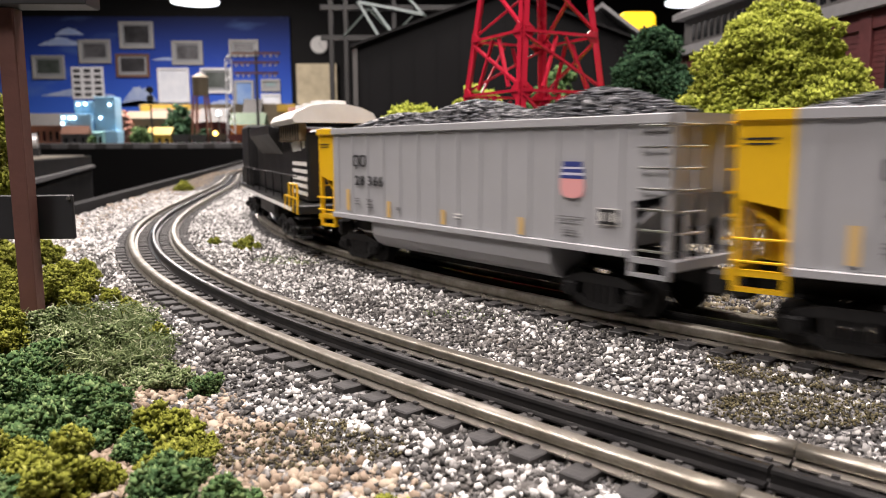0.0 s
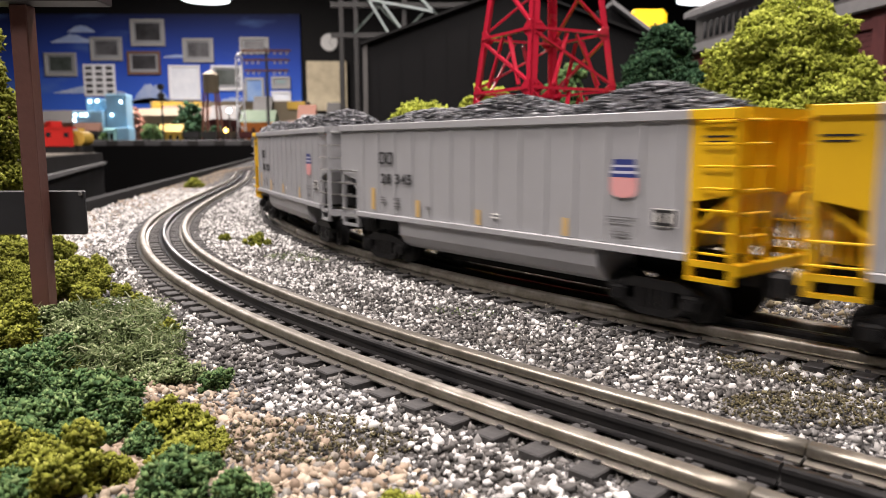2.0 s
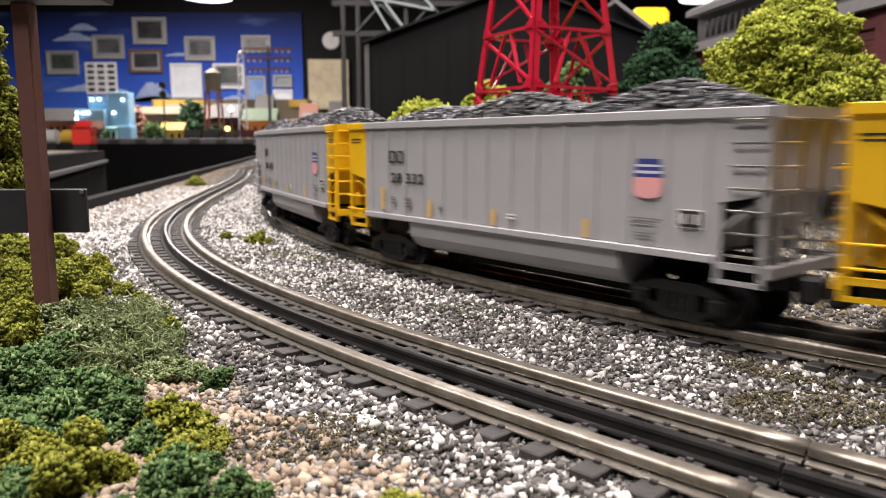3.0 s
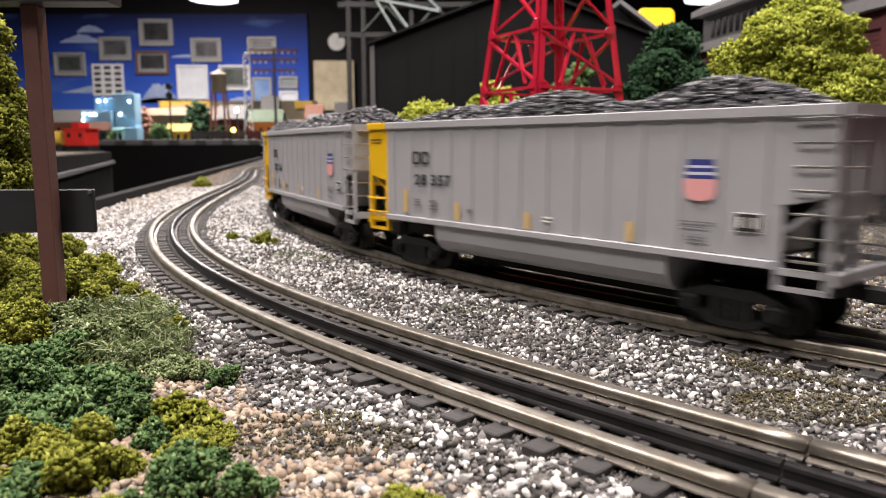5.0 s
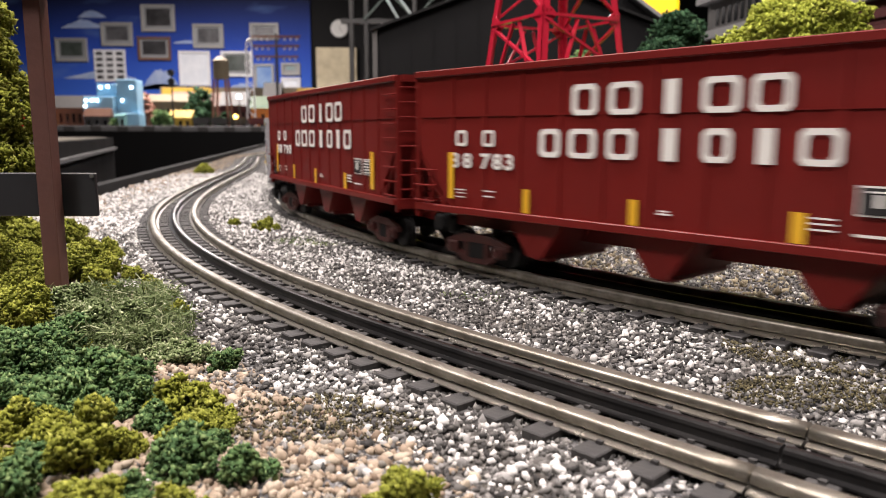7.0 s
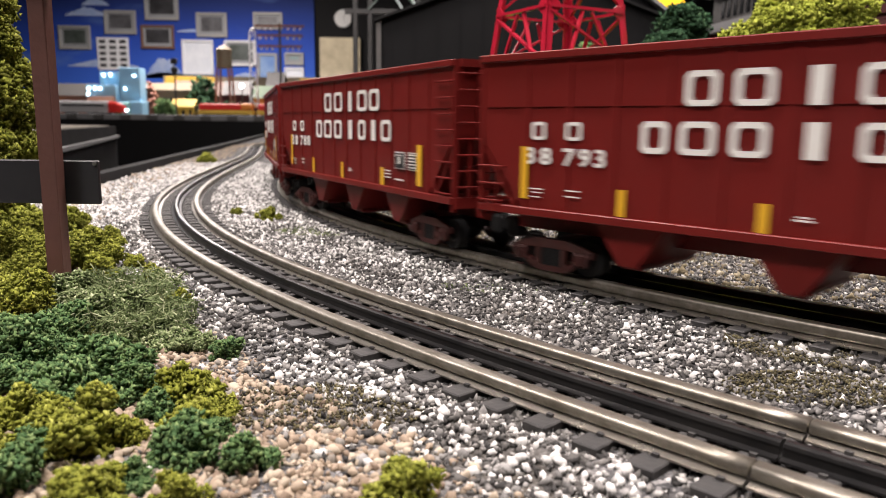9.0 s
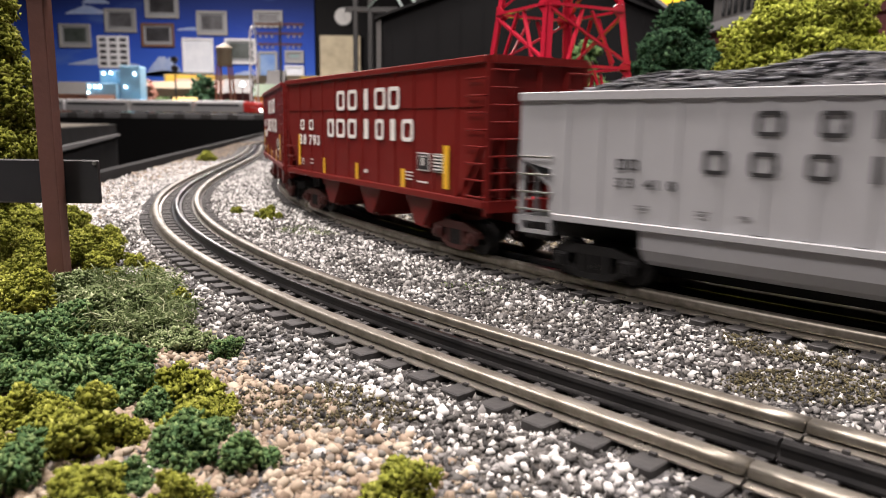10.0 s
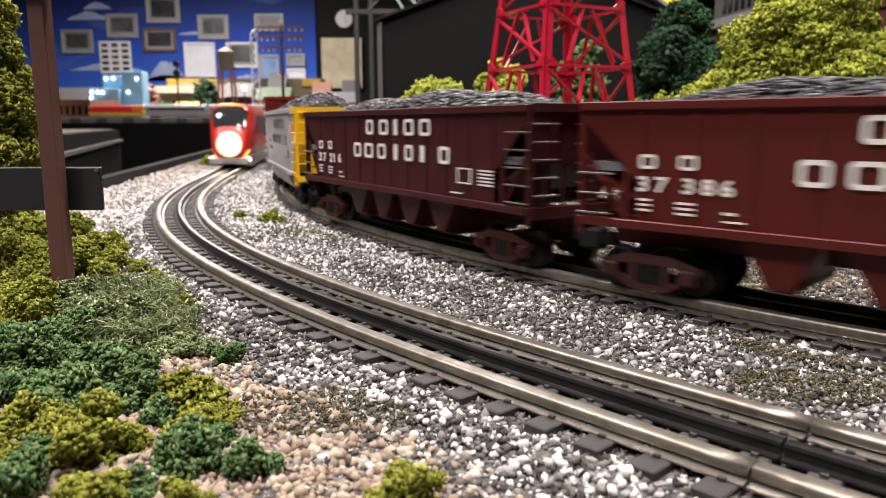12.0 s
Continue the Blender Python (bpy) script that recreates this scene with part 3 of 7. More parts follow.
def truck(parent, x, material, label="black cast truck with side frames"):
    """A four-wheel truck: two side frames, bolster and wheels."""
    t = new("truck")
    t.parent = parent
    t.empty_display_size = 0.01
    t.location = (x, 0, 0)
    for side in (-1, 1):
        bm = bmesh.new()
        y0, y1 = side * 0.0245 - 0.0018, side * 0.0245 + 0.0018
        z = RAIL_TOP
        prism(bm, [(-0.0245, z + 0.0130), (-0.0245, z + 0.0100), (-0.012, z + 0.0128), (0.012, z + 0.0128), (0.0245, z + 0.0100), (0.0245, z + 0.0130), (0.010, z + 0.0174), (-0.010, z + 0.0174)], y0, y1)
        b2 = bmesh.new()
        prism(b2, [(-0.0205, z + 0.0082), (-0.009, z + 0.0012), (0.009, z + 0.0012), (0.0205, z + 0.0082), (0.0175, z + 0.0085), (0.0075, z + 0.0040), (-0.0075, z + 0.0040), (-0.0175, z + 0.0085)], y0, y1)
        merge(bm, b2)
        for k in (-0.0078, 0.0078):
            box(bm, k - 0.0014, k + 0.0014, y0, y1, z + 0.003, z + 0.0135)
        for k in (-0.0185, 0.0185):
            box(bm, k - 0.004, k + 0.004, side * 0.0262 - 0.0022, side * 0.0262 + 0.0022, z + 0.0055, z + 0.0125, bevel=0.001)
            rod(bm, (k, side * 0.0285, z + 0.009), (k, side * 0.0298, z + 0.009), 0.0022, 10)
        part("side_frame", bm, material, t)
        for k in (-0.004, 0.0, 0.004):
            b2 = bmesh.new()
            rod(b2, (k, side * 0.0250, z + 0.0038), (k, side * 0.0250, z + 0.0130), 0.0016, 8)
            part("spring", b2, M_TRUCK, t)
        for k in (-0.0185, 0.0185):
            w = part("wheel", wheel_mesh(), M_TRUCK, t)
            w.matrix_basis = pose(k, side * 0.0178, RAIL_TOP + 0.0088, 0, 0, 0 if side > 0 else 180)
    bm = bmesh.new()
    box(bm, -0.005, 0.005, -0.023, 0.023, RAIL_TOP + 0.010, RAIL_TOP + 0.0165)
    part("bolster", bm, M_TRUCK, t)
    return t


def coupler(parent, x, sgn):
    bm = bmesh.new()
    box(bm, min(x, x + sgn * 0.016), max(x, x + sgn * 0.016), -0.003, 0.003, 0.025, 0.031, bevel=0.0008)
    box(bm, min(x + sgn * 0.012, x + sgn * 0.021), max(x + sgn * 0.012, x + sgn * 0.021), -0.0055, 0.005, 0.022, 0.033, bevel=0.0015)
    part("coupler", bm, M_TRUCK, parent)


def bars(parent, name, material, rects, side, y):
    """Flat lettering blocks: (x0, x1, z0, z1) each, on the side face at y."""
    for x0, x1, z0, z1 in rects:
        bm = bmesh.new()
        ys = sorted((side * y, side * (y + 0.0003)))
        box(bm, min(x0, x1), max(x0, x1), ys[0], ys[1], z0, z1)
        part(name, bm, material, parent)


def glyphs(parent, material, spans, z0, z1, y, stroke):
    """Plain letter-sized shapes in place of a name: hollow blocks and single strokes."""
    for x0, x1 in spans:
        bm = bmesh.new()
        if abs(x0 - x1) < 2.6 * stroke:
            box(bm, x1, x0, y, y + 0.0003, z0, z1)
        else:
            k, c = stroke * 0.82, stroke * 0.55
            outer = [(x1 + c, z0), (x0 - c, z0), (x0, z0 + c), (x0, z1 - c), (x0 - c, z1), (x1 + c, z1), (x1, z1 - c), (x1, z0 + c)]
            mx, mz = (x0 + x1) / 2, (z0 + z1) / 2
            fx, fz = 1 - 2 * k / (x0 - x1), 1 - 2 * k * 0.85 / (z1 - z0)
            rings = [[bm.verts.new((mx + (u - mx) * (fx if inner else 1), yy, mz + (v - mz) * (fz if inner else 1))) for u, v in outer]
                     for inner in (0, 1) for yy in (y, y + 0.0003)]
            for i in range(8):
                j = (i + 1) % 8
                for p, q in ((0, 1), (1, 3), (3, 2), (2, 0)):
                    bm.faces.new((rings[p][i], rings[p][j], rings[q][j], rings[q][i]))
            bmesh.ops.recalc_face_normals(bm, faces=bm.faces[:])
        part("letter_block", bm, material, parent)


def letters(parent, text, material, x, z, height, y, width):
    """Painted figures on the side at +y, one by one, reading from the front end (+x) backwards."""
    pitch = width / (len(text) - 0.45 * text.count(" "))
    for ch in text:
        if ch == " ":
            x -= pitch * 0.55
            continue
        cu = bpy.data.curves.new("figure", "FONT")
        cu.body, cu.size, cu.extrude, cu.resolution_u, cu.offset = ch, height * 1.38, 0.00012, 3, height * 0.035
        tmp = bpy.data.objects.new("figure", cu)
        scene.collection.objects.link(tmp)
        me = bpy.data.meshes.new_from_object(tmp.evaluated_get(bpy.context.evaluated_depsgraph_get()))
        bpy.data.objects.remove(tmp)
        bpy.data.curves.remove(cu)
        me.materials.clear()
        me.materials.append(material)
        xs = [v.co.x for v in me.vertices]
        k = min(1.25, 0.84 * pitch / (max(xs) - min(xs)))
        for v in me.vertices:
            v.co.x = (v.co.x - min(xs)) * k
        ob = new("figure", me)
        ob.parent = parent
        ob.matrix_basis = pose(x, y, z, 90, 0, 180)
        x -= pitch


def heap(parent, half, y_half, z, humps, seed, high=0.02):
    """A coal load: a dark mound with loose flakes on it."""
    g = np.random.default_rng(seed)
    nx, ny = 44, 10

    def h(x, y):
        v = 0.004
        for cx, w, a in humps:
            v += a * math.exp(-((x - cx) / w) ** 2)
        return v * high / 0.02 * max(0.0, 1 - (abs(y) / y_half) ** 2.2) * min(1, (half - abs(x)) / 0.02 + 0.05)
    verts, faces = [], []
    for i in range(nx + 1):
        for j in range(ny + 1):
            x, y = -half + 2 * half * i / nx, -y_half + 2 * y_half * j / ny
            verts.append((x, y, z - 0.002 + h(x, y)))
    for i in range(nx):
        for j in range(ny):
            a = i * (ny + 1) + j
            faces.append((a, a + ny + 1, a + ny + 2, a + 1))
    ob = new("coal_load", mesh_of("coal_load", verts, faces, M_COAL_BED))
    ob.parent = parent
    tagged(ob, "heaped dark grey coal load")
    n = 3000
    x, y = g.uniform(-half, half, n), g.uniform(-y_half, y_half, n)
    c = np.array([(a, b, z - 0.0012 + h(a, b)) for a, b in zip(x, y)])
    chips("coal_lump", c, g.uniform(0.0012, 0.0028, n), M_COAL, "octa", flat=0.35, upright=True, parent=ob)
    return ob


G_HALF, G_W, G_TOP, G_SILL = 0.1465, 0.0330, 0.0985, 0.0390


def ladder(parent, x0, x1, y, zs, material, side):
    for z in zs:
        bm = bmesh.new()
        a = (x0, side * (y + 0.0022), z)
        b = (x1, side * (y + 0.0022), z)
        rod(bm, a, b, 0.00055, 6)
        rod(bm, (x0, side * y, z), a, 0.0005, 5)
        rod(bm, (x1, side * y, z), b, 0.0005, 5)
        part("rung", bm, material, parent)


def gondola(number, yellow_front=True, yellow_rear=False, big_letters=False, seed=1):
    th = thing("coal_gondola", "light grey high-sided coal gondola with %s end and heaped coal" % ("yellow" if yellow_front or yellow_rear else "grey"),
               "freight car", group="cars of the coal train")
    H, W, TOP, SILL = G_HALF, G_W, G_TOP, G_SILL
    E = 0.0205                                    # length of the painted end section
    for side in (-1, 1):
        bm = bmesh.new()
        ys = sorted((side * (W - 0.0012), side * W))
        prism(bm, [(-H + E, SILL), (H - E, SILL), (H - E, TOP), (-H + E, TOP)], *ys)
        part("side_panel", bm, M_GREY, th)
        n = 14
        rib = None
        for i in range(n):
            x = -H + E + 0.006 + (2 * (H - E) - 0.012) * i / (n - 1)
            if rib is None:
                bm = bmesh.new()
                yo = sorted((side * W, side * (W + 0.0005)))
                prism(bm, [(-0.0021, SILL + 0.003), (0.0021, SILL + 0.003), (0.0021, TOP - 0.0045), (-0.0021, TOP - 0.0045)], *yo)
                o = part("rib", bm, M_GREY, th)
                rib = o.data
            else:
                o = new("rib", rib)
                o.parent = th
            o.location = (x, 0, 0)
        bm = bmesh.new()
        yo = sorted((side * (W - 0.002), side * (W + 0.0018)))
        box(bm, -H + E, H - E, *yo, TOP - 0.0042, TOP, bevel=0.0004)
        part("top_chord", bm, M_GREY, th)
        bm = bmesh.new()
        box(bm, -H + E, H - E, *yo, SILL - 0.0008, SILL + 0.0026, bevel=0.0004)
        part("side_sill", bm, M_GREY, th)
        for end, yel in ((1, yellow_front), (-1, yellow_rear)):
            mt = M_YELLOW if yel else M_GREY
            bm = bmesh.new()
            prism(bm, [(end * (H - E), 0.062), (end * (H - E), TOP), (end * H, TOP), (end * H, 0.066)], *ys)
            box(bm, *sorted((end * (H - E), end * H)), *yo, TOP - 0.0042, TOP, bevel=0.0004)
            part("end_section", bm, mt, th)
            bm = bmesh.new()
            box(bm, *sorted((end * (H - 0.0024), end * H)), *sorted((side * (W - 0.0026), side * W)), 0.031, 0.068)
            box(bm, *sorted((end * (H - E), end * H)), *sorted((side * (W - 0.0026), side * W)), 0.0365, 0.039)
            box(bm, *sorted((end * (H - E), end * (H - E + 0.0022))), *sorted((side * (W - 0.0022), side * (W - 0.0002))), 0.031, 0.063)
            box(bm, *sorted((end * (H - E), end * H)), *sorted((side * (W - 0.003), side * W)), 0.0305, 0.0322)
            part("corner_post", bm, mt, th)
            rung_mat = M_YELLOW if yel else M_STEEL
            full = end * side < 0
            count = 7 if full else (2 if yel else 4)
            ladder(th, end * (H - (0.0145 if full else E) + 0.001), end * (H - 0.001), W, [0.0425 + 0.0085 * i for i in range(count)], rung_mat, side)
            if yel:
                bars(th, "stencil_bar", M_INK, [(end * (H - 0.0145), end * (H - 0.0025), TOP - 0.011, TOP - 0.0102), (end * (H - 0.0135), end * (H - 0.003), TOP - 0.0128, TOP - 0.0122)], side, W)
    for end, yel in ((1, yellow_front), (-1, yellow_rear)):
        mt = M_YELLOW if yel else M_GREY
        bm = bmesh.new()
        xs = sorted((end * (H - 0.0012), end * H))
        box(bm, *xs, -W + 0.0012, W - 0.0012, 0.066, TOP)
        part("end_panel", bm, mt, th)
        for i in range(3):
            yy = -W + 0.016 + i * (2 * W - 0.032) / 2
            bm = bmesh.new()
            box(bm, *sorted((end * H, end * (H + 0.0014))), yy - 0.0012, yy + 0.0012, 0.066, TOP - 0.005)
            part("end_rib", bm, mt, th)
        bm = bmesh.new()
        box(bm, *sorted((end * (H - 0.002), end * (H + 0.002))), -W + 0.003, W - 0.003, TOP - 0.0042, TOP + 0.0003)
        part("end_chord", bm, mt, th)
        bm = bmesh.new()
        prism(bm, [(end * H, 0.066), (end * H, 0.068), (end * (H - 0.034), 0.042), (end * (H - 0.034), 0.040)], -W + 0.003, W - 0.003)
        part("slope_sheet", bm, mt, th)
        bm = bmesh.new()
        box(bm, *sorted((end * (H - 0.002), end * (H + 0.002))), -W, W, 0.0345, 0.0388)
        for yy in (-0.02, -0.008, 0.008, 0.02):
            box(bm, *sorted((end * (H - 0.002), end * (H - 0.0004))), yy - 0.0012, yy + 0.0012, 0.0385, 0.0665)
        part("end_frame", bm, mt, th)
        for nm, spec in (("brake_reservoir", 0), ("brake_cylinder", 1), ("brake_wheel", 2)):
            bm = bmesh.new()
            if spec == 0:
                rod(bm, (end * (H - 0.012), 0.012, 0.041), (end * (H - 0.012), 0.012, 0.056), 0.0048, 12)
            elif spec == 1:
                rod(bm, (end * (H - 0.012), -0.014, 0.046), (end * (H - 0.012), 0.004, 0.046), 0.004, 12)
            else:
                rod(bm, (end * (H + 0.001), -0.012, 0.06), (end * (H + 0.0025), -0.012, 0.06), 0.0055, 14)
            part(nm, bm, M_TRUCK if not yel else mt, th)
        coupler(th, end * (H - 0.002), end)
        if not big_letters or yel:
            for side in (-1, 1):
                ladder_end = [0.050 + 0.0088 * i for i in range(6)]
                for z in ladder_end:
                    b2 = bmesh.new()
                    rod(b2, (end * (H + 0.003), side * (W - 0.0015), z), (end * (H + 0.003), side * (W - 0.017), z), 0.00055, 6)
                    part("end_rung", b2, M_YELLOW if yel else M_STEEL, th)
    # rounded tubs between the trucks, floor and centre sill
    for side in (-1, 1):
        bm = bmesh.new()
        prof = []
        for i in range(9):
            a = math.pi * i / 8
            prof.append((side * (0.0175 + 0.0150 * math.cos(a)), 0.0385 - 0.0175 * math.sin(a) ** 0.7))
        prof = prof if side > 0 else prof
        prism(bm, prof, -0.079, 0.079, axis="x")
        part("tub", bm, M_GREY, th)
    bm = bmesh.new()
    box(bm, -H + 0.002, H - 0.002, -0.004, 0.004, 0.026, 0.0385)
    # added black filler below the sill, standing in for shadow under the car
    box(bm, -0.078, 0.078, -0.0035, 0.0035, 0.0140, 0.026)
    box(bm, -H + 0.034, H - 0.034, -W + 0.002, W - 0.002, 0.0382, 0.0405)
    part("underframe_and_filler", bm, M_TRUCK, th)
    truck(th, 0.106, M_TRUCK)
    truck(th, -0.106, M_TRUCK)
    heap(th, H - 0.004, W - 0.002, TOP - 0.003, [(0.085, 0.035, 0.009), (0.01, 0.04, 0.014), (-0.085, 0.036, 0.015)], seed, 0.020)
    # painted marks
    s = 1
    Y = W + 0.0009
    if not big_letters:
        glyphs(th, M_INK, [(0.0980, 0.0912), (0.0895, 0.0828)], 0.0733, 0.0808, Y, 0.0016)
        letters(th, number, M_INK, 0.0962, 0.0614, 0.0062, Y, width=0.0345)
        bars(th, "data_mark", M_FAINT, [(0.0965, 0.0915, z, z + 0.0007) for z in (0.0485, 0.0505, 0.0520)] + [(0.0815, 0.0755, z, z + 0.0008) for z in (0.0470, 0.0488, 0.0510, 0.0520)]
             + [(0.0480, 0.0445, 0.0475, 0.0495), (-0.0858, -0.1016, 0.0533, 0.0539), (-0.0858, -0.0985, 0.0512, 0.0517), (-0.0890, -0.0985, 0.0455, 0.0462), (-0.0890, -0.0975, 0.0470, 0.0476)], s, Y)
        bars(th, "data_mark", M_WHITE, [(-0.0085, -0.0145, 0.0470, 0.0477), (-0.0090, -0.0150, 0.0488, 0.0495)], s, Y)
        bars(th, "reflector", M_FADED, [(0.1075, 0.1035, 0.0440, 0.0580), (0.0585, 0.0548, 0.0425, 0.0525), (0.0035, -0.0002, 0.0425, 0.0507), (-0.0595, -0.0630, 0.0425, 0.0510)], s, Y)
        bars(th, "data_plate", M_WHITE, [(-0.1100, -0.1212, 0.0512, 0.0588)], s, Y)
        bars(th, "data_plate_mark", M_INK, [(-0.1106, -0.1206, 0.0517, 0.0583)], s, Y + 0.0003)
        bars(th, "data_plate_line", M_WHITE, [(-0.1120, -0.1135, 0.0530, 0.0570), (-0.1175, -0.1190, 0.0530, 0.0570)], s, Y + 0.0006)
        lx, lz = -0.0945, 0.0683
    else:
        glyphs(th, M_INK, [(0.0910, 0.0862), (0.0850, 0.0806)], 0.0642, 0.0690, Y, 0.0012)
        letters(th, number, M_INK, 0.0912, 0.0565, 0.0043, Y, width=0.0305)
        glyphs(th, M_INK, [(0.0312, 0.0209), (0.0085, -0.0015), (-0.0103, -0.0133), (-0.0280, -0.0378), (-0.0507, -0.0615)], 0.0800, 0.0895, Y, 0.0023)
        glyphs(th, M_INK, [(0.0513, 0.0416), (0.0325, 0.0220), (0.0115, 0.0015), (-0.0103, -0.0133), (-0.0285, -0.0370), (-0.0520, -0.0552), (-0.0698, -0.0804)], 0.0645, 0.0740, Y, 0.0023)
        bars(th, "data_mark", M_FAINT, [(0.0805, 0.0745, 0.0487, 0.0494), (0.0800, 0.0750, 0.0472, 0.0478), (0.0530, 0.0470, 0.0487, 0.0494), (0.0530, 0.0480, 0.0470, 0.0476), (0.0350, 0.0305, 0.0478, 0.0490),
                                      (-0.0640, -0.0790, 0.0530, 0.0536), (-0.0690, -0.0790, 0.0508, 0.0513)], s, Y)
        bars(th, "data_plate", M_INK, [(-0.0895, -0.1012, 0.0530 + 0.0021 * i, 0.0543 + 0.0021 * i) for i in range(4)], s, Y)
        lx, lz = -0.1155, 0.0815
    bars(th, "shield_top", M_BLUE, [(lx + 0.0056, lx - 0.0056, lz + 0.0080, lz + 0.0104), (lx + 0.0063, lx - 0.0063, lz + 0.0054, lz + 0.0070), (lx + 0.0069, lx - 0.0069, lz + 0.0027, lz + 0.0042)], s, Y)
    bars(th, "shield_stripe", M_PALEBLUE, [(lx + 0.0060, lx - 0.0060, lz + 0.0070, lz + 0.0080), (lx + 0.0066, lx - 0.0066, lz + 0.0042, lz + 0.0054)], s, Y)
    bm = bmesh.new()
    prism(bm, [(lx + 0.0070, lz + 0.0026), (lx + 0.0072, lz - 0.0020), (lx + 0.0060, lz - 0.0050), (lx + 0.0026, lz - 0.0060), (lx, lz - 0.0063), (lx - 0.0026, lz - 0.0060), (lx - 0.0060, lz - 0.0050),
               (lx - 0.0072, lz - 0.0020), (lx - 0.0070, lz + 0.0026)], Y, Y + 0.0003)
    part("shield", bm, M_PINK, th)
    return th


def hopper(number, material, half, width, top, sill, coal=False, seed=1, tall=True, label=""):
    """A ribbed hopper car with sloping ends and discharge bays."""
    th = thing("hopper_car", label, "freight car", group="cars of the coal train")
    H, W, TOP, SILL = half, width, top, sill
    C = 0.030                                        # length of the open end over each truck
    for side in (-1, 1):
        bm = bmesh.new()
        ys = sorted((side * (W - 0.0012), side * W))
        if tall:
            half_outline = [(H - C, SILL), (H - 0.003, SILL + 0.42 * (TOP - SILL)), (H, TOP - 0.02), (H, TOP)]
        else:
            half_outline = [(H - C, SILL), (H - C + 0.001, SILL + 0.018), (H - 0.003, TOP - 0.009), (H, TOP - 0.007), (H, TOP)]
        prism(bm, half_outline + [(-u, v) for u, v in half_outline[::-1]], *ys)
        part("side_panel", bm, material, th)
        n = 11
        rib = None
        for i in range(n):
            x = -H + C + (2 * (H - C)) * i / (n - 1)
            if rib is None:
                bm = bmesh.new()
                yo = sorted((side * W, side * (W + 0.0006)))
                prism(bm, [(-0.0014, SILL + 0.002), (0.0014, SILL + 0.002), (0.0014, TOP - 0.004), (-0.0014, TOP - 0.004)], *yo)
                o = part("rib", bm, material, th)
                rib = o.data
            else:
                o = new("rib", rib)
                o.parent = th
            o.location = (x, 0, 0)
        bm = bmesh.new()
        yo = sorted((side * (W - 0.002), side * (W + 0.0022)))
        box(bm, -H, H, *yo, TOP - 0.0038, TOP, bevel=0.0005)
        part("top_chord", bm, material, th)
        bm = bmesh.new()
        box(bm, -H, H, *yo, SILL - 0.0018, SILL + 0.0022, bevel=0.0004)
        if tall:
            box(bm, -H + 0.004, H - 0.004, side * W - 0.0007, side * W + 0.0007, SILL + 0.664 * (TOP - SILL), SILL + 0.672 * (TOP - SILL))
        part("side_sill", bm, material, th)
        for end in (1, -1):
            bm = bmesh.new()
            box(bm, *sorted((end * (H - 0.002), end * (H + 0.0005))), *sorted((side * (W - 0.0026), side * (W + 0.0005))), SILL - 0.006, TOP - 0.002)
            box(bm, *sorted((end * (H - C + 0.006), end * (H - C + 0.0085))), *sorted((side * (W - 0.0026), side * (W - 0.0004))), SILL, SILL + 0.032)
            beam(bm, (end * (H - C + 0.007), side * (W - 0.002), SILL + 0.001), (end * (H - 0.002), side * (W - 0.002), SILL + 0.03), 0.002)
            part("corner_post", bm, material, th)
            zs = [SILL + 0.004 + 0.0088 * i for i in range(int((TOP - SILL - 0.006) / 0.0088))]
            full = end * side < 0
            ladder(th, end * (H - 0.0165), end * (H - 0.0005), W, zs if full else zs[:3], material if tall else M_STEEL, side)
    for end in (1, -1):
        bm = bmesh.new()
        box(bm, *sorted((end * (H - 0.0014), end * H)), -W + 0.001, W - 0.001, SILL + 0.45 * (TOP - SILL), TOP)
        part("end_panel", bm, material, th)
        for yy in (-0.018, 0.0, 0.018):
            bm = bmesh.new()
            box(bm, *sorted((end * H, end * (H + 0.0014))), yy - 0.0012, yy + 0.0012, SILL + 0.45 * (TOP - SILL), TOP - 0.004)
            part("end_rib", bm, material, th)
        bm = bmesh.new()
        box(bm, *sorted((end * (H - 0.002), end * (H + 0.0022))), -W + 0.003, W - 0.003, TOP - 0.0038, TOP + 0.0003)
        part("end_chord", bm, material, th)
        bm = bmesh.new()
        zm = SILL + 0.45 * (TOP - SILL)
        prism(bm, [(end * H, zm), (end * H, zm + 0.002), (end * (H - C - 0.026), SILL - 0.002), (end * (H - C - 0.026), SILL - 0.004)], -W + 0.0015, W - 0.0015)
        part("slope_sheet", bm, material, th)
        bm = bmesh.new()
        box(bm, *sorted((end * (H - 0.003), end * (H + 0.002))), -W, W, SILL - 0.004, SILL + 0.002)
        for yy in (-0.022, -0.010, 0.010, 0.022):
            box(bm, *sorted((end * (H - 0.0025), end * (H - 0.0008))), yy - 0.001, yy + 0.001, SILL, zm)
        part("end_frame", bm, material, th)
        for nm, spec in (("brake_reservoir", 0), ("brake_cylinder", 1), ("brake_wheel", 2)):
            bm = bmesh.new()
            if spec == 0:
                rod(bm, (end * (H - 0.015), 0.012, SILL + 0.002), (end * (H - 0.015), 0.012, SILL + 0.018), 0.005, 12)
            elif spec == 1:
                rod(bm, (end * (H - 0.014), -0.016, SILL + 0.006), (end * (H - 0.014), 0.004, SILL + 0.006), 0.004, 12)
            else:
                rod(bm, (end * (H + 0.001), -0.012, SILL + 0.036), (end * (H + 0.0028), -0.012, SILL + 0.036), 0.006, 14)
            part(nm, bm, material, th)
        coupler(th, end * (H - 0.002), end)
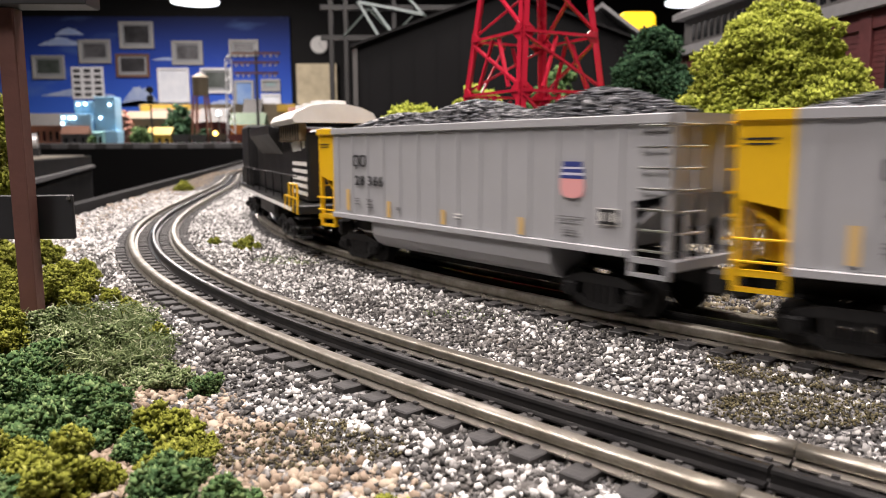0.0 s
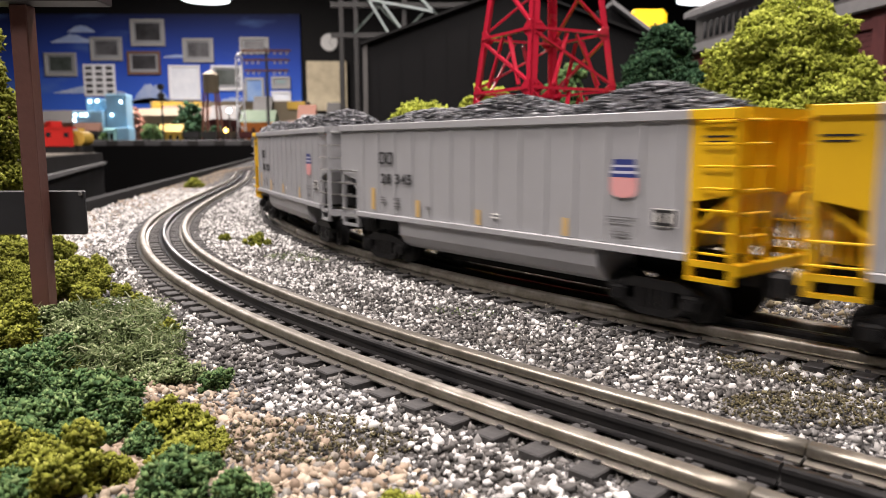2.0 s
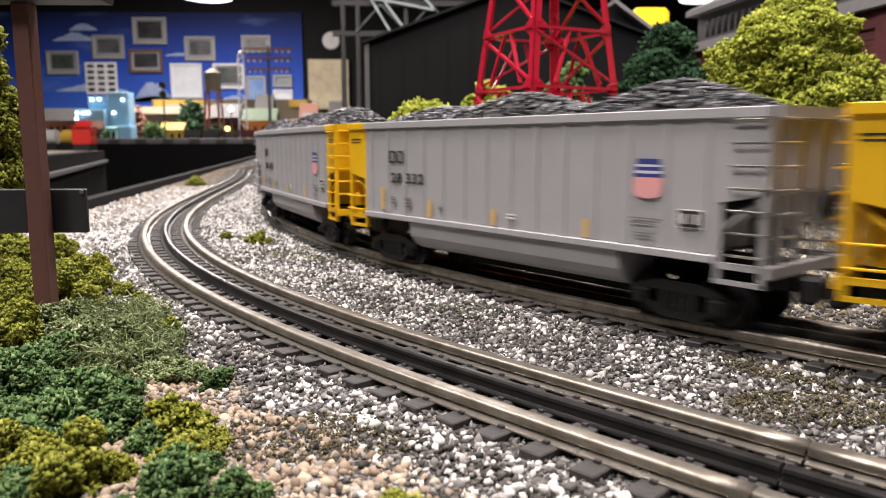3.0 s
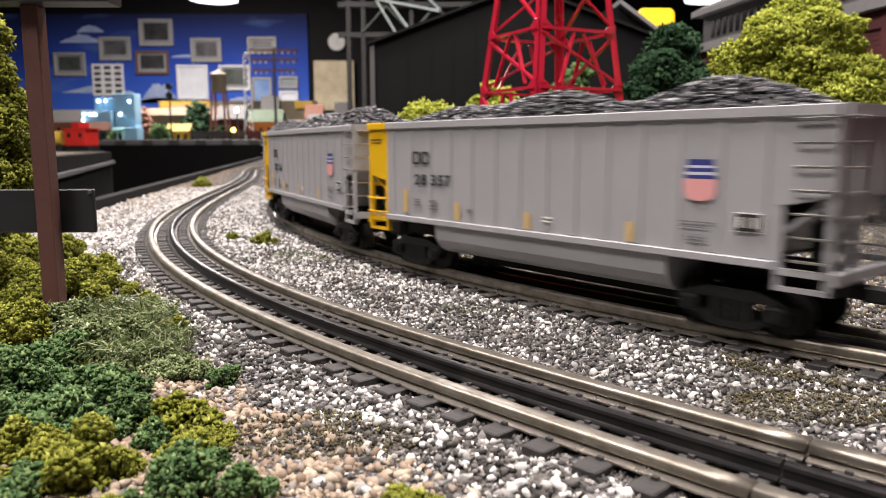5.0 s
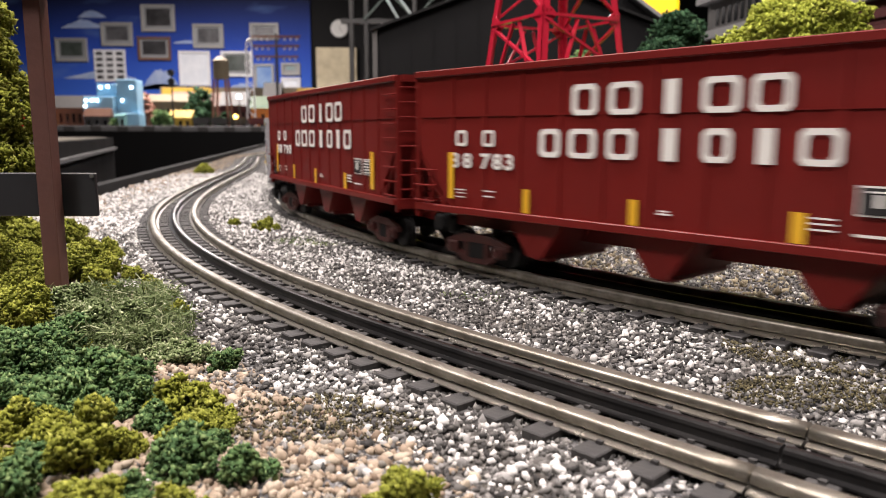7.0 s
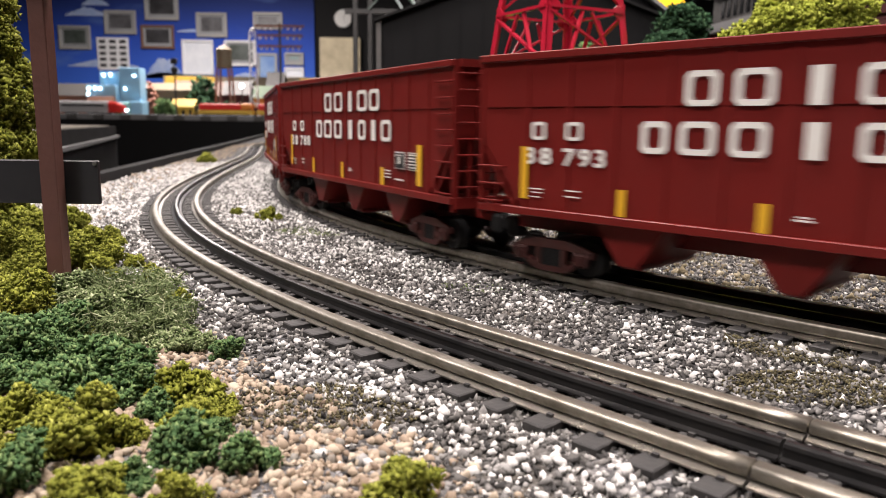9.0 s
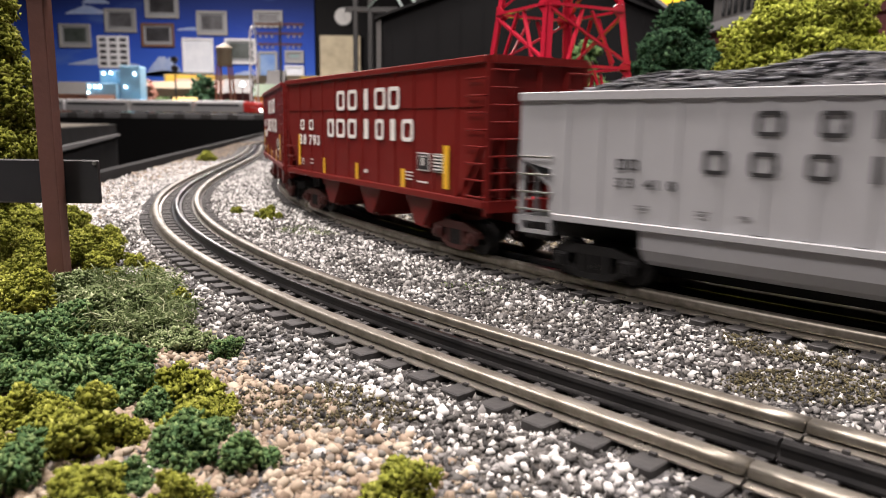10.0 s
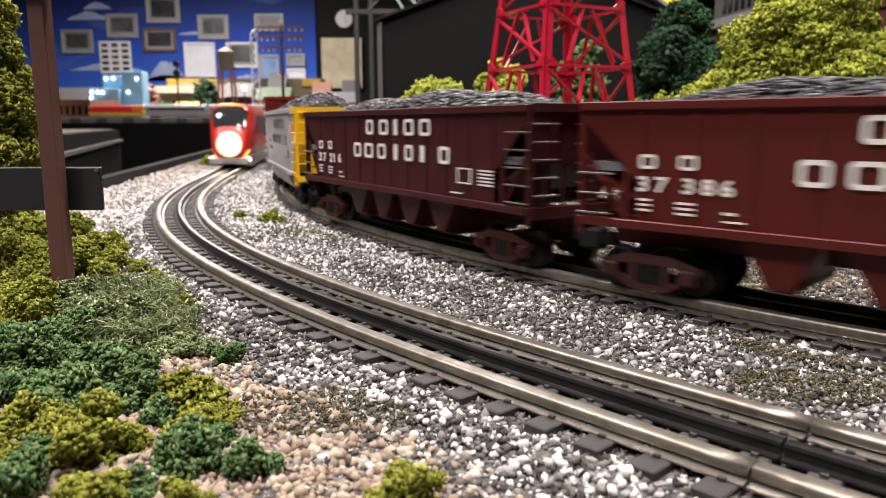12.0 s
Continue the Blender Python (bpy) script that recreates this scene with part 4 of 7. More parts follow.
        for side in (-1, 1):
            for i in range(8):
                b2 = bmesh.new()
                z = SILL + 0.008 + 0.0088 * i
                if z > TOP - 0.004:
                    b2.free()
                    continue
                rod(b2, (end * (H + 0.003), side * (W - 0.001), z), (end * (H + 0.003), side * (W - 0.016), z), 0.00055, 6)
                part("end_rung", b2, material if tall else M_STEEL, th)
    # discharge bays under the sill
    for cx in ((-0.076, -0.004, 0.068) if tall else (-0.057, -0.019, 0.019, 0.057)):
        bm = bmesh.new()
        w = 0.019 if tall else 0.016
        prism(bm, [(cx - w, SILL - 0.001), (cx - 0.0045, 0.0205), (cx + 0.0045, 0.0205), (cx + w, SILL - 0.001)], -W + 0.004, W - 0.004)
        box(bm, cx - 0.0055, cx + 0.0055, -W + 0.008, W - 0.008, 0.0185, 0.0215, bevel=0.0008)
        part("discharge_bay", bm, material, th)
    bm = bmesh.new()
    box(bm, -H + 0.002, H - 0.002, -0.004, 0.004, 0.028, SILL - 0.0005)
    part("centre_sill", bm, material, th)
    # red hoppers take the darkened casting, with shade in its colour
    truck_mat = M_BROWN if material is M_BROWN else M_REDTRUCK
    truck(th, 0.114, truck_mat)
    truck(th, -0.114, truck_mat)
    bm = bmesh.new()
    box(bm, -H + 0.003, H - 0.003, -W + 0.002, W - 0.002, TOP - 0.03, TOP - 0.026)
    part("load_floor", bm, M_COAL, th)
    if coal:
        heap(th, H - 0.005, W - 0.002, TOP - 0.004, [(0.07, 0.04, 0.010), (-0.02, 0.05, 0.014), (-0.09, 0.03, 0.008)], seed, 0.019)
    Y = W + 0.0010
    if tall:
        glyphs(th, M_WHITE, [(0.0423, 0.0282), (0.0218, 0.0062), (-0.0062, -0.0122), (-0.0230, -0.0390), (-0.0435, -0.0590)], 0.0917, 0.1058, Y, 0.0035)
        glyphs(th, M_WHITE, [(0.0615, 0.0490), (0.0438, 0.0282), (0.0222, 0.0075), (-0.0060, -0.0125), (-0.0242, -0.0365), (-0.0468, -0.0532), (-0.0624, -0.0774)], 0.0720, 0.0856, Y, 0.0035)
        glyphs(th, M_WHITE, [(0.1215, 0.1132), (0.1012, 0.0924)], 0.0765, 0.0850, Y, 0.0022)
        letters(th, number, M_WHITE, 0.1250, 0.0650, 0.0080, Y, width=0.0490)
        bars(th, "reflector", M_STRIPE, [(0.1275, 0.1236, 0.0475, 0.0730), (0.0716, 0.0678, 0.0436, 0.0556), (0.0090, 0.0048, 0.0434, 0.0548), (-0.0616, -0.0668, 0.0434, 0.0550), (-0.1142, -0.1200, 0.0465, 0.0710)], 1, Y)
        bars(th, "data_mark", M_WHITE, [(0.1215, 0.1140, 0.0525, 0.0531), (0.1205, 0.1140, 0.0508, 0.0513), (0.1215, 0.1150, 0.0486, 0.0491), (0.1000, 0.0920, 0.0528, 0.0534), (0.1000, 0.0925, 0.0500, 0.0506),
                                        (-0.0050, -0.0115, 0.0492, 0.0500), (-0.0060, -0.0105, 0.0505, 0.0512), (-0.0680, -0.0772, 0.0530, 0.0537), (-0.0680, -0.0772, 0.0510, 0.0517), (-0.0680, -0.0772, 0.0488, 0.0495),
                                        (-0.0836, -0.0960, 0.0480, 0.0490)], 1, Y)
        bars(th, "data_plate", M_WHITE, [(-0.0836, -0.0978, 0.0553, 0.0660), (-0.1022, -0.1142, 0.0553, 0.0660)], 1, Y)
        bars(th, "data_plate_field", M_INK, [(-0.0844, -0.0970, 0.0560, 0.0653), (-0.1028, -0.1136, 0.0558, 0.0655)], 1, Y + 0.0003)
        bars(th, "data_plate_mark", M_WHITE, [(-0.1036, -0.1130, 0.0566 + 0.0019 * i, 0.0574 + 0.0019 * i) for i in range(5)] + [(-0.0870, -0.0945, 0.0636, 0.0642), (-0.0895, -0.0920, 0.0585, 0.0630)], 1, Y + 0.0006)
    else:
        glyphs(th, M_WHITE, [(0.0316, 0.0212), (0.0120, 0.0000), (-0.0082, -0.0128), (-0.0215, -0.0335), (-0.0410, -0.0535)], 0.0772, 0.0872, Y, 0.0027)
        glyphs(th, M_WHITE, [(0.0516, 0.0404), (0.0345, 0.0220), (0.0150, 0.0035), (-0.0082, -0.0128), (-0.0225, -0.0325), (-0.0420, -0.0465), (-0.0633, -0.0745)], 0.0614, 0.0714, Y, 0.0027)
        glyphs(th, M_WHITE, [(0.1157, 0.1082), (0.0980, 0.0905)], 0.0655, 0.0716, Y, 0.0018)
        letters(th, number, M_WHITE, 0.1163, 0.0560, 0.0065, Y, width=0.0440)
        bars(th, "data_mark", M_WHITE, [(0.1157, 0.1100, 0.0475 + 0.0022 * i, 0.0485 + 0.0022 * i) for i in range(3)] + [(0.0985, 0.0905, 0.0470 + 0.0022 * i, 0.0480 + 0.0022 * i) for i in range(3)]
             + [(0.0785, 0.0735, 0.0485, 0.0497), (0.0785, 0.0700, 0.0455, 0.0463), (-0.0760, -0.0880, 0.0455, 0.0463)]
             + [(-0.1040, -0.1170, 0.0515 + 0.0019 * i, 0.0524 + 0.0019 * i) for i in range(5)] + [(-0.0829, -0.0967, 0.0515, 0.0522), (-0.0829, -0.0967, 0.0595, 0.0602), (-0.0829, -0.0840, 0.0522, 0.0595), (-0.0956, -0.0967, 0.0522, 0.0595)], 1, Y)
    return th


# ---- the train, first car first: where each car's middle stands along the line at the start
def build_train():
    spec = []
    for i, num in enumerate(("28 366", "28 329", "28 345", "28 332", "28 331", "28 357")):
        spec.append((gondola(num, yellow_front=(i != 2), yellow_rear=(i == 2), seed=10 + i), 0.3324 - 0.3144 * i, 0.106))
    for i, num in enumerate(("38 790", "38 783", "38 788", "38 793")):
        spec.append((hopper(num, M_RED, 0.1560, 0.0335, 0.1180, 0.0410, seed=20 + i,
                            label="bright oxide red tall hopper car with white lettering, empty"), -1.5822 - 0.3313 * i, 0.114))
    spec.append((gondola("33 410", yellow_front=False, yellow_rear=True, big_letters=True, seed=31), -2.8989, 0.106))
    spec.append((hopper("37 216", M_BROWN, 0.1455, 0.0335, 0.0938, 0.0410, coal=True, seed=216, tall=False, label="dark maroon hopper car with white lettering and heaped coal"), -3.2225, 0.114))
    spec.append((hopper("37 386", M_OXIDE, 0.1455, 0.0335, 0.0938, 0.0410, coal=True, seed=386, tall=False, label="reddish brown hopper car with white lettering and heaped coal"), -3.5426, 0.114))
    return spec


def locomotive():
    """A black six-axle road diesel with white bands at the rear of its long hood."""
    th = thing("locomotive", "black diesel locomotive with white bands and yellow handrails", "locomotive")
    H = 0.215
    bm = bmesh.new()
    box(bm, -H, H, -0.032, 0.032, 0.036, 0.043, bevel=0.001)
    part("frame", bm, M_LOCO, th)
    bm = bmesh.new()
    box(bm, -H + 0.016, 0.10, -0.0215, 0.0215, 0.043, 0.0975, bevel=0.002)
    part("hood", bm, M_LOCO, th)
    for side in (-1, 1):
        bm = bmesh.new()
        box(bm, -H + 0.020, -H + 0.118, *sorted((side * 0.0205, side * 0.0265)), 0.0910, 0.1050, bevel=0.001)
        part("radiator_intake", bm, M_BEIGE_SCREEN, th, "tan radiator intake screen")
        for k in range(9):
            bm = bmesh.new()
            x = -H + 0.0225 + 0.0113 * k
            box(bm, x, x + 0.0018, *sorted((side * 0.026, side * 0.0275)), 0.0915, 0.1045)
            part("screen_bar", bm, M_LOCO, th)
    bm = bmesh.new()
    prism(bm, [(-0.031, 0.1045), (-0.033, 0.1075), (-0.030, 0.1120), (-0.020, 0.1165), (-0.008, 0.1187), (0.008, 0.1187), (0.020, 0.1165), (0.030, 0.1120), (0.033, 0.1075), (0.031, 0.1045)],
          -H + 0.012, -H + 0.126, axis="x")
    part("radiator", bm, M_RADIATOR, th, "pale off-white radiator roof")
    for i in range(3):
        bm = bmesh.new()
        rod(bm, (-H + 0.034 + i * 0.034, 0, 0.1185), (-H + 0.034 + i * 0.034, 0, 0.1220), 0.014, 18)
        part("fan", bm, M_RADIATOR, th)
    for side in (-1, 1):
        bm = bmesh.new()
        prism(bm, [(side * 0.0215, 0.080), (side * 0.0215, 0.097), (side * 0.034, 0.106), (side * 0.034, 0.098)], -0.085, 0.060, axis="x")
        part("dynamic_brake_flare", bm, M_LOCO, th)
    bm = bmesh.new()
    box(bm, 0.10, 0.165, -0.031, 0.031, 0.043, 0.112, bevel=0.003)
    part("cab", bm, M_LOCO, th)
    bm = bmesh.new()
    box(bm, 0.165, H - 0.012, -0.02, 0.02, 0.043, 0.085, bevel=0.004)
    part("nose", bm, M_LOCO, th)
    for side in (-1, 1):
        y = sorted((side * 0.0215, side * 0.0221))
        for k in range(5):
            bm = bmesh.new()
            box(bm, -H + 0.0185, -H + 0.080, *y, 0.0485 + 0.0058 * k, 0.0514 + 0.0058 * k)
            part("white_band", bm, M_WHITE, th)
        bm = bmesh.new()
        prism(bm, [(-H + 0.040, 0.0835), (-H + 0.076, 0.0825), (-H + 0.084, 0.0895), (-H + 0.044, 0.0935)], *y)
        part("emblem", bm, M_WHITE, th)
        bm = bmesh.new()
        prism(bm, [(-H + 0.024, 0.086), (-H + 0.033, 0.085), (-H + 0.035, 0.0955), (-H + 0.026, 0.0965)], *y)
        part("emblem", bm, M_WHITE, th)
        bm = bmesh.new()
        yy = sorted((side * 0.0322, side * 0.0328))
        box(bm, -H + 0.03, H - 0.03, *yy, 0.0365, 0.0395)
        part("sill_stripe", bm, M_WHITE, th)
        for x in [-H + 0.03 + 0.05 * i for i in range(8)]:
            bm = bmesh.new()
            rod(bm, (x, side * 0.0315, 0.043), (x, side * 0.0315, 0.064), 0.0007, 6)
            part("stanchion", bm, M_LOCO, th)
        bm = bmesh.new()
        rod(bm, (-H + 0.01, side * 0.0315, 0.064), (H - 0.05, side * 0.0315, 0.064), 0.0007, 6)
        part("handrail", bm, M_LOCO, th)
        for za, xb in ((0.0475, -H + 0.060), (0.058, -H + 0.040)):
            bm = bmesh.new()
            rod(bm, (-H + 0.004, side * 0.0322, za), (xb, side * 0.0322, za), 0.0009, 6)
            part("grab_rail", bm, M_YELLOW, th)
        for x in (-H + 0.004, -H + 0.022, -H + 0.040, -H + 0.060):
            bm = bmesh.new()
            rod(bm, (x, side * 0.0322, 0.036), (x, side * 0.0322, 0.058 if x < -H + 0.05 else 0.0475), 0.0009, 6)
            part("grab_post", bm, M_YELLOW, th)
        bm = bmesh.new()
        for k in range(4):
            box(bm, -H + 0.002, -H + 0.016, *sorted((side * 0.022, side * 0.032)), 0.018 + 0.007 * k, 0.0195 + 0.007 * k)
        part("steps", bm, M_LOCO, th)
    bm = bmesh.new()
    rod(bm, (-0.05, 0, 0.028), (0.05, 0, 0.028), 0.014, 16)
    box(bm, -0.052, 0.052, -0.026, 0.026, 0.02, 0.036, bevel=0.003)
    part("fuel_tank", bm, M_LOCO, th)
    truck(th, 0.145, M_TRUCK)
    truck(th, 0.107, M_TRUCK)
    truck(th, -0.145, M_TRUCK)
    truck(th, -0.107, M_TRUCK)
    coupler(th, -H + 0.002, -1)
    return th


M_PALEBLUE = mat("shield_pale_blue", (0.55, 0.56, 0.68), 0.5)
M_LOCO = mat("black_locomotive_paint", (0.006, 0.006, 0.0065), 0.45, spots=(0.014, 0.014, 0.014), spot_scale=30)
M_BEIGE_SCREEN = mat("tan_screen", (0.30, 0.23, 0.14), 0.6, spots=(0.16, 0.12, 0.07), spot_scale=120)
M_RADIATOR = mat("pale_radiator", (0.78, 0.765, 0.74), 0.5, spots=(0.55, 0.53, 0.50), spot_scale=60)
RAILCARS = [(locomotive(), 0.3324 + 0.384, 0.126)] + build_train()

# ---------------------------------------------------------------- foliage
def crumbs(name, lumps, crumb, material, density, parent=None, seed=3):
    """Foam foliage: crumbs over and inside rounded lumps (x, y, z, rx, ry, rz)."""
    g = np.random.default_rng(seed)
    cs, ss = [], []
    for x, y, z, rx, ry, rz in lumps:
        area = 4 * math.pi * (rx * ry * rz) ** (2 / 3)
        n = int(max(40, density * area / (crumb * crumb)))
        d = g.normal(size=(n, 3))
        d /= np.linalg.norm(d, axis=1)[:, None]
        # spongy surface: broad knobs and fine tufts
        f = np.zeros(n)
        for wave, amp in ((3.0, 0.07), (3.0, 0.07), (3.4, 0.06), (7.0, 0.06), (7.0, 0.06), (9.0, 0.05), (12.0, 0.05)):
            f += amp * np.sin(d @ (g.normal(size=3) * wave) + g.uniform(0, 6.28))
        rad = 1 + f + g.normal(0, 0.06, n)
        rad = np.where(g.uniform(size=n) < 0.15, rad * g.uniform(0.6, 0.92, n), rad)
        cs.append(np.array([x, y, z]) + d * rad[:, None] * np.array([rx, ry, rz]))
        ss.append(crumb * g.uniform(0.5, 1.3, n))
        cs.append(np.array([[x, y, z]]))
        ss.append(np.array([min(rx, ry, rz) * 0.34]))
    return chips(name, np.concatenate(cs), np.concatenate(ss), material, "tetra", flat=1.7, rough=0.5, parent=parent)


def shrub(kind, x, y, r, seed):
    g = np.random.default_rng(seed)
    mt, lb = {"olive": (M_MOSS_OLIVE, "olive yellow-green foam shrub on the gravel"), "green": (M_MOSS_GREEN, "mid green foam shrub on the ground"),
              "sage": (M_MOSS_SAGE, "grey-green lichen shrub on the ground"), "light": (M_MOSS_LIGHT, "bright yellow-green foam bush behind the track")}[kind]
    low = 1.02 if kind != "sage" else 0.72
    lumps = [(x, y, r * low * 0.35, r * 0.62, r * 0.62, r * low * 0.55)]
    for _ in range(15):
        a, el = g.uniform(0, 6.28), g.uniform(0.05, 1.45)
        q = r * g.uniform(0.60, 1.12)
        k = r * g.uniform(0.15, 0.36)
        lumps.append((x + math.cos(a) * math.cos(el) * q, y + math.sin(a) * math.cos(el) * q, max(k * 0.6, q * low * math.sin(el)), k, k, k * 0.9))
    ob = crumbs("shrub", lumps, min(0.00068, r * 0.07) if y < 0.45 else min(r * 0.07, 0.0012), mt, 0.52, seed=seed)
    return tagged(ob, lb, "shrub", group="shrubs beside the track")


SHRUBS = (
    ("green", -0.133, 0.215, 0.0079),
    ("olive", -0.109, 0.193, 0.0059),
    ("green", -0.116, 0.228, 0.0079),
    ("green", -0.081, 0.199, 0.0061),
    ("olive", -0.081, 0.180, 0.0058),
    ("green", -0.059, 0.184, 0.0051),
    ("olive", -0.063, 0.200, 0.0046),
    ("green", -0.098, 0.173, 0.0060),
    ("olive", -0.108, 0.170, 0.0052),
    ("green", -0.070, 0.159, 0.0046),
    ("green", -0.157, 0.261, 0.0090),
    ("olive", -0.215, 0.397, 0.0122),
    ("olive", -0.188, 0.312, 0.0096),
    ("green", -0.102, 0.206, 0.0070),
    ("sage", -0.102, 0.264, 0.0073),
    ("olive", -0.183, 0.388, 0.0090),
    ("olive", -0.090, 0.176, 0.0107),
    ("olive", -0.117, 0.191, 0.0077),
    ("olive", -0.075, 0.209, 0.0088),
    ("olive", -0.068, 0.190, 0.0069),
    ("green", -0.137, 0.235, 0.0133),
    ("green", -0.108, 0.232, 0.0116),
    ("green", -0.142, 0.269, 0.0119),
    ("green", -0.065, 0.172, 0.0086),
    ("green", -0.048, 0.169, 0.0066),
    ("green", -0.098, 0.157, 0.0079),
    ("green", -0.094, 0.211, 0.0077),
    ("sage", -0.091, 0.261, 0.0072),
    ("green", -0.076, 0.252, 0.0053),
    ("sage", -0.135, 0.286, 0.0162),
    ("sage", -0.116, 0.274, 0.0111),
    ("sage", -0.162, 0.318, 0.0154),
    ("olive", -0.206, 0.414, 0.0167),
    ("olive", -0.223, 0.489, 0.0095),
    ("olive", -0.311, 0.530, 0.0214),
    ("olive", -0.242, 0.418, 0.0186),
    ("olive", -0.282, 0.555, 0.0134),
    ("olive", -0.203, 0.350, 0.0141),
    ("olive", -0.173, 0.301, 0.0134),
    ("olive", -0.150, 0.375, 0.0073),
    ("olive", -0.120, 0.328, 0.0058),
    ("olive", -0.175, 0.414, 0.0067),
    ("olive", -0.149, 0.630, 0.0086),
    ("olive", -0.008, 0.150, 0.0074),
    ("olive", -0.077, 0.149, 0.0078),
    ("olive", -0.058, 0.151, 0.0049),
    ("green", -0.115, 0.208, 0.0101),
    ("olive", -0.168, 0.272, 0.0075),
    ("olive", -0.134, 0.268, 0.0048),
    ("olive", -0.479, 1.521, 0.0172),
    ("olive", -0.185, 0.664, 0.0048),
)


def grass_tuft(name, x, y, r, n, seed, material, label):
    """Fine tangled lichen strands."""
    g = np.random.default_rng(seed)
    verts, faces = [], []
    for _ in range(n):
        a, q = g.uniform(0, 6.28), r * math.sqrt(g.uniform())
        p = np.array([x + math.cos(a) * q, y + math.sin(a) * q, g.uniform(0.001, 0.012)])
        d = g.normal(size=3) * np.array([1, 1, 0.55])
        d /= np.linalg.norm(d)
        w = np.cross(d, g.normal(size=3))
        w *= 0.00022 / np.linalg.norm(w)
        u = np.cross(d, w)
        u *= 0.00022 / np.linalg.norm(u)
        bend = g.normal(0, 0.0012, 3)
        ln = g.uniform(0.003, 0.007)
        k = len(verts)
        for f in (0, 0.5, 1):
            c = p + d * ln * f + bend * (f * (1 - f) * 4)
            for o in (w, -0.5 * w + 0.87 * u, -0.5 * w - 0.87 * u):
                verts.append(c + o)
        for s in (0, 3):
            for i in range(3):
                faces.append((k + s + i, k + s + (i + 1) % 3, k + s + 3 + (i + 1) % 3, k + s + 3 + i))
    ob = new(name, mesh_of(name, verts, faces, material))
    return tagged(ob, label, "lichen", kind="stuff")


def greenery():
    for i, (kind, x, y, r) in enumerate(SHRUBS):
        shrub(kind, x, y, r * (1.12 if y < 0.45 else 1.10), 100 + i)
    grass_tuft("lichen", -0.150, 0.330, 0.030, 1900, 5, M_MOSS_SAGE, "tangled grey-green lichen strands at the post")
    grass_tuft("lichen", -0.122, 0.285, 0.024, 1500, 6, M_MOSS_SAGE, "tangled grey-green lichen strands among the shrubs")
    g = np.random.default_rng(12)
    for cx, cy, rr, n in ((-0.075, 0.56, 0.035, 800), (0.185, 0.275, 0.050, 6500), (0.120, 0.225, 0.020, 900), (-0.035, 0.205, 0.022, 900), (0.03, 0.37, 0.02, 90), (0.09, 0.34, 0.02, 60), (-0.01, 0.225, 0.018, 110)):
        a, q = g.uniform(0, 6.28, n), rr * np.sqrt(g.uniform(size=n))
        c = np.column_stack([cx + np.cos(a) * q * 1.5, cy + np.sin(a) * q * 0.8, np.full(n, 0.0016)])
        tagged(chips("scatter_foam", c, g.uniform(0.0003, 0.0007, n), M_MOSS_SAGE if cx < 0.1 and cy > 0.3 else M_TURF, "octa"),
               "thin sprinkled scenic turf over the gravel", "turf", kind="stuff")


M_TURF = mat("brown_turf", (0.1, 0.08, 0.04), 0.95, island=[(0.0, (0.05, 0.042, 0.02)), (0.5, (0.10, 0.085, 0.04)), (0.85, (0.17, 0.15, 0.08))])
greenery()


def tree(x, y, trunk_top, lumps, material, crumb, density, label, seed, base=0.0):
    th = thing("tree", label, "tree", at=pose(x, y, base))
    bm = bmesh.new()
    rod(bm, (0, 0, 0), (0.002, 0.001, trunk_top), 0.007, 8, 0.003)
    part("trunk", bm, M_TRUNK, th)
    for lx, ly, lz, rx, ry, rz in lumps[:5]:
        bm = bmesh.new()
        rod(bm, (0.001, 0, trunk_top * 0.45), (lx, ly, lz), 0.0032, 6, 0.0012)
        part("limb", bm, M_TRUNK, th)
    g = np.random.default_rng(seed + 500)
    knobs = []
    for lx, ly, lz, rx, ry, rz in lumps:
        for _ in range(9):
            d = g.normal(size=3)
            d[1] = -abs(d[1]) * 0.9
            d /= np.linalg.norm(d)
            k = min(rx, ry, rz) * g.uniform(0.26, 0.44)
            knobs.append((lx + d[0] * rx * 0.92, ly + d[1] * ry * 0.92, lz + d[2] * rz * 0.92, k * 1.15, k, k * 0.85))
    crumbs("crown", [(a, b, c, rx * 0.9, ry * 0.9, rz * 0.9) for a, b, c, rx, ry, rz in lumps] + knobs, crumb, material, density * 0.56, parent=th, seed=seed)
    return th


tree(0.375, 0.80, 0.17, [(0.0, 0.0, 0.150, 0.066, 0.06, 0.070), (0.002, 0.0, 0.205, 0.036, 0.036, 0.036), (-0.038, 0.0, 0.140, 0.042, 0.042, 0.042), (0.052, 0.0, 0.135, 0.045, 0.045, 0.045),
                         (0.025, -0.050, 0.110, 0.052, 0.032, 0.040), (-0.082, -0.01, 0.105, 0.036, 0.036, 0.030), (0.095, -0.01, 0.112, 0.036, 0.036, 0.028), (-0.03, -0.045, 0.095, 0.045, 0.036, 0.036),
                         (0.026, -0.02, 0.182, 0.034, 0.034, 0.034), (-0.026, -0.02, 0.178, 0.034, 0.034, 0.034), (0.13, -0.01, 0.085, 0.04, 0.04, 0.036), (-0.012, -0.04, 0.155, 0.030, 0.025, 0.026),
                         (0.045, -0.04, 0.150, 0.030, 0.024, 0.026), (-0.06, -0.03, 0.085, 0.045, 0.04, 0.04), (0.07, -0.035, 0.10, 0.034, 0.03, 0.03), (0.008, -0.035, 0.200, 0.022, 0.02, 0.02)],
     M_MOSS_LIGHT, 0.0016, 0.85, "broad yellow-green foam tree behind the freight track", 41)
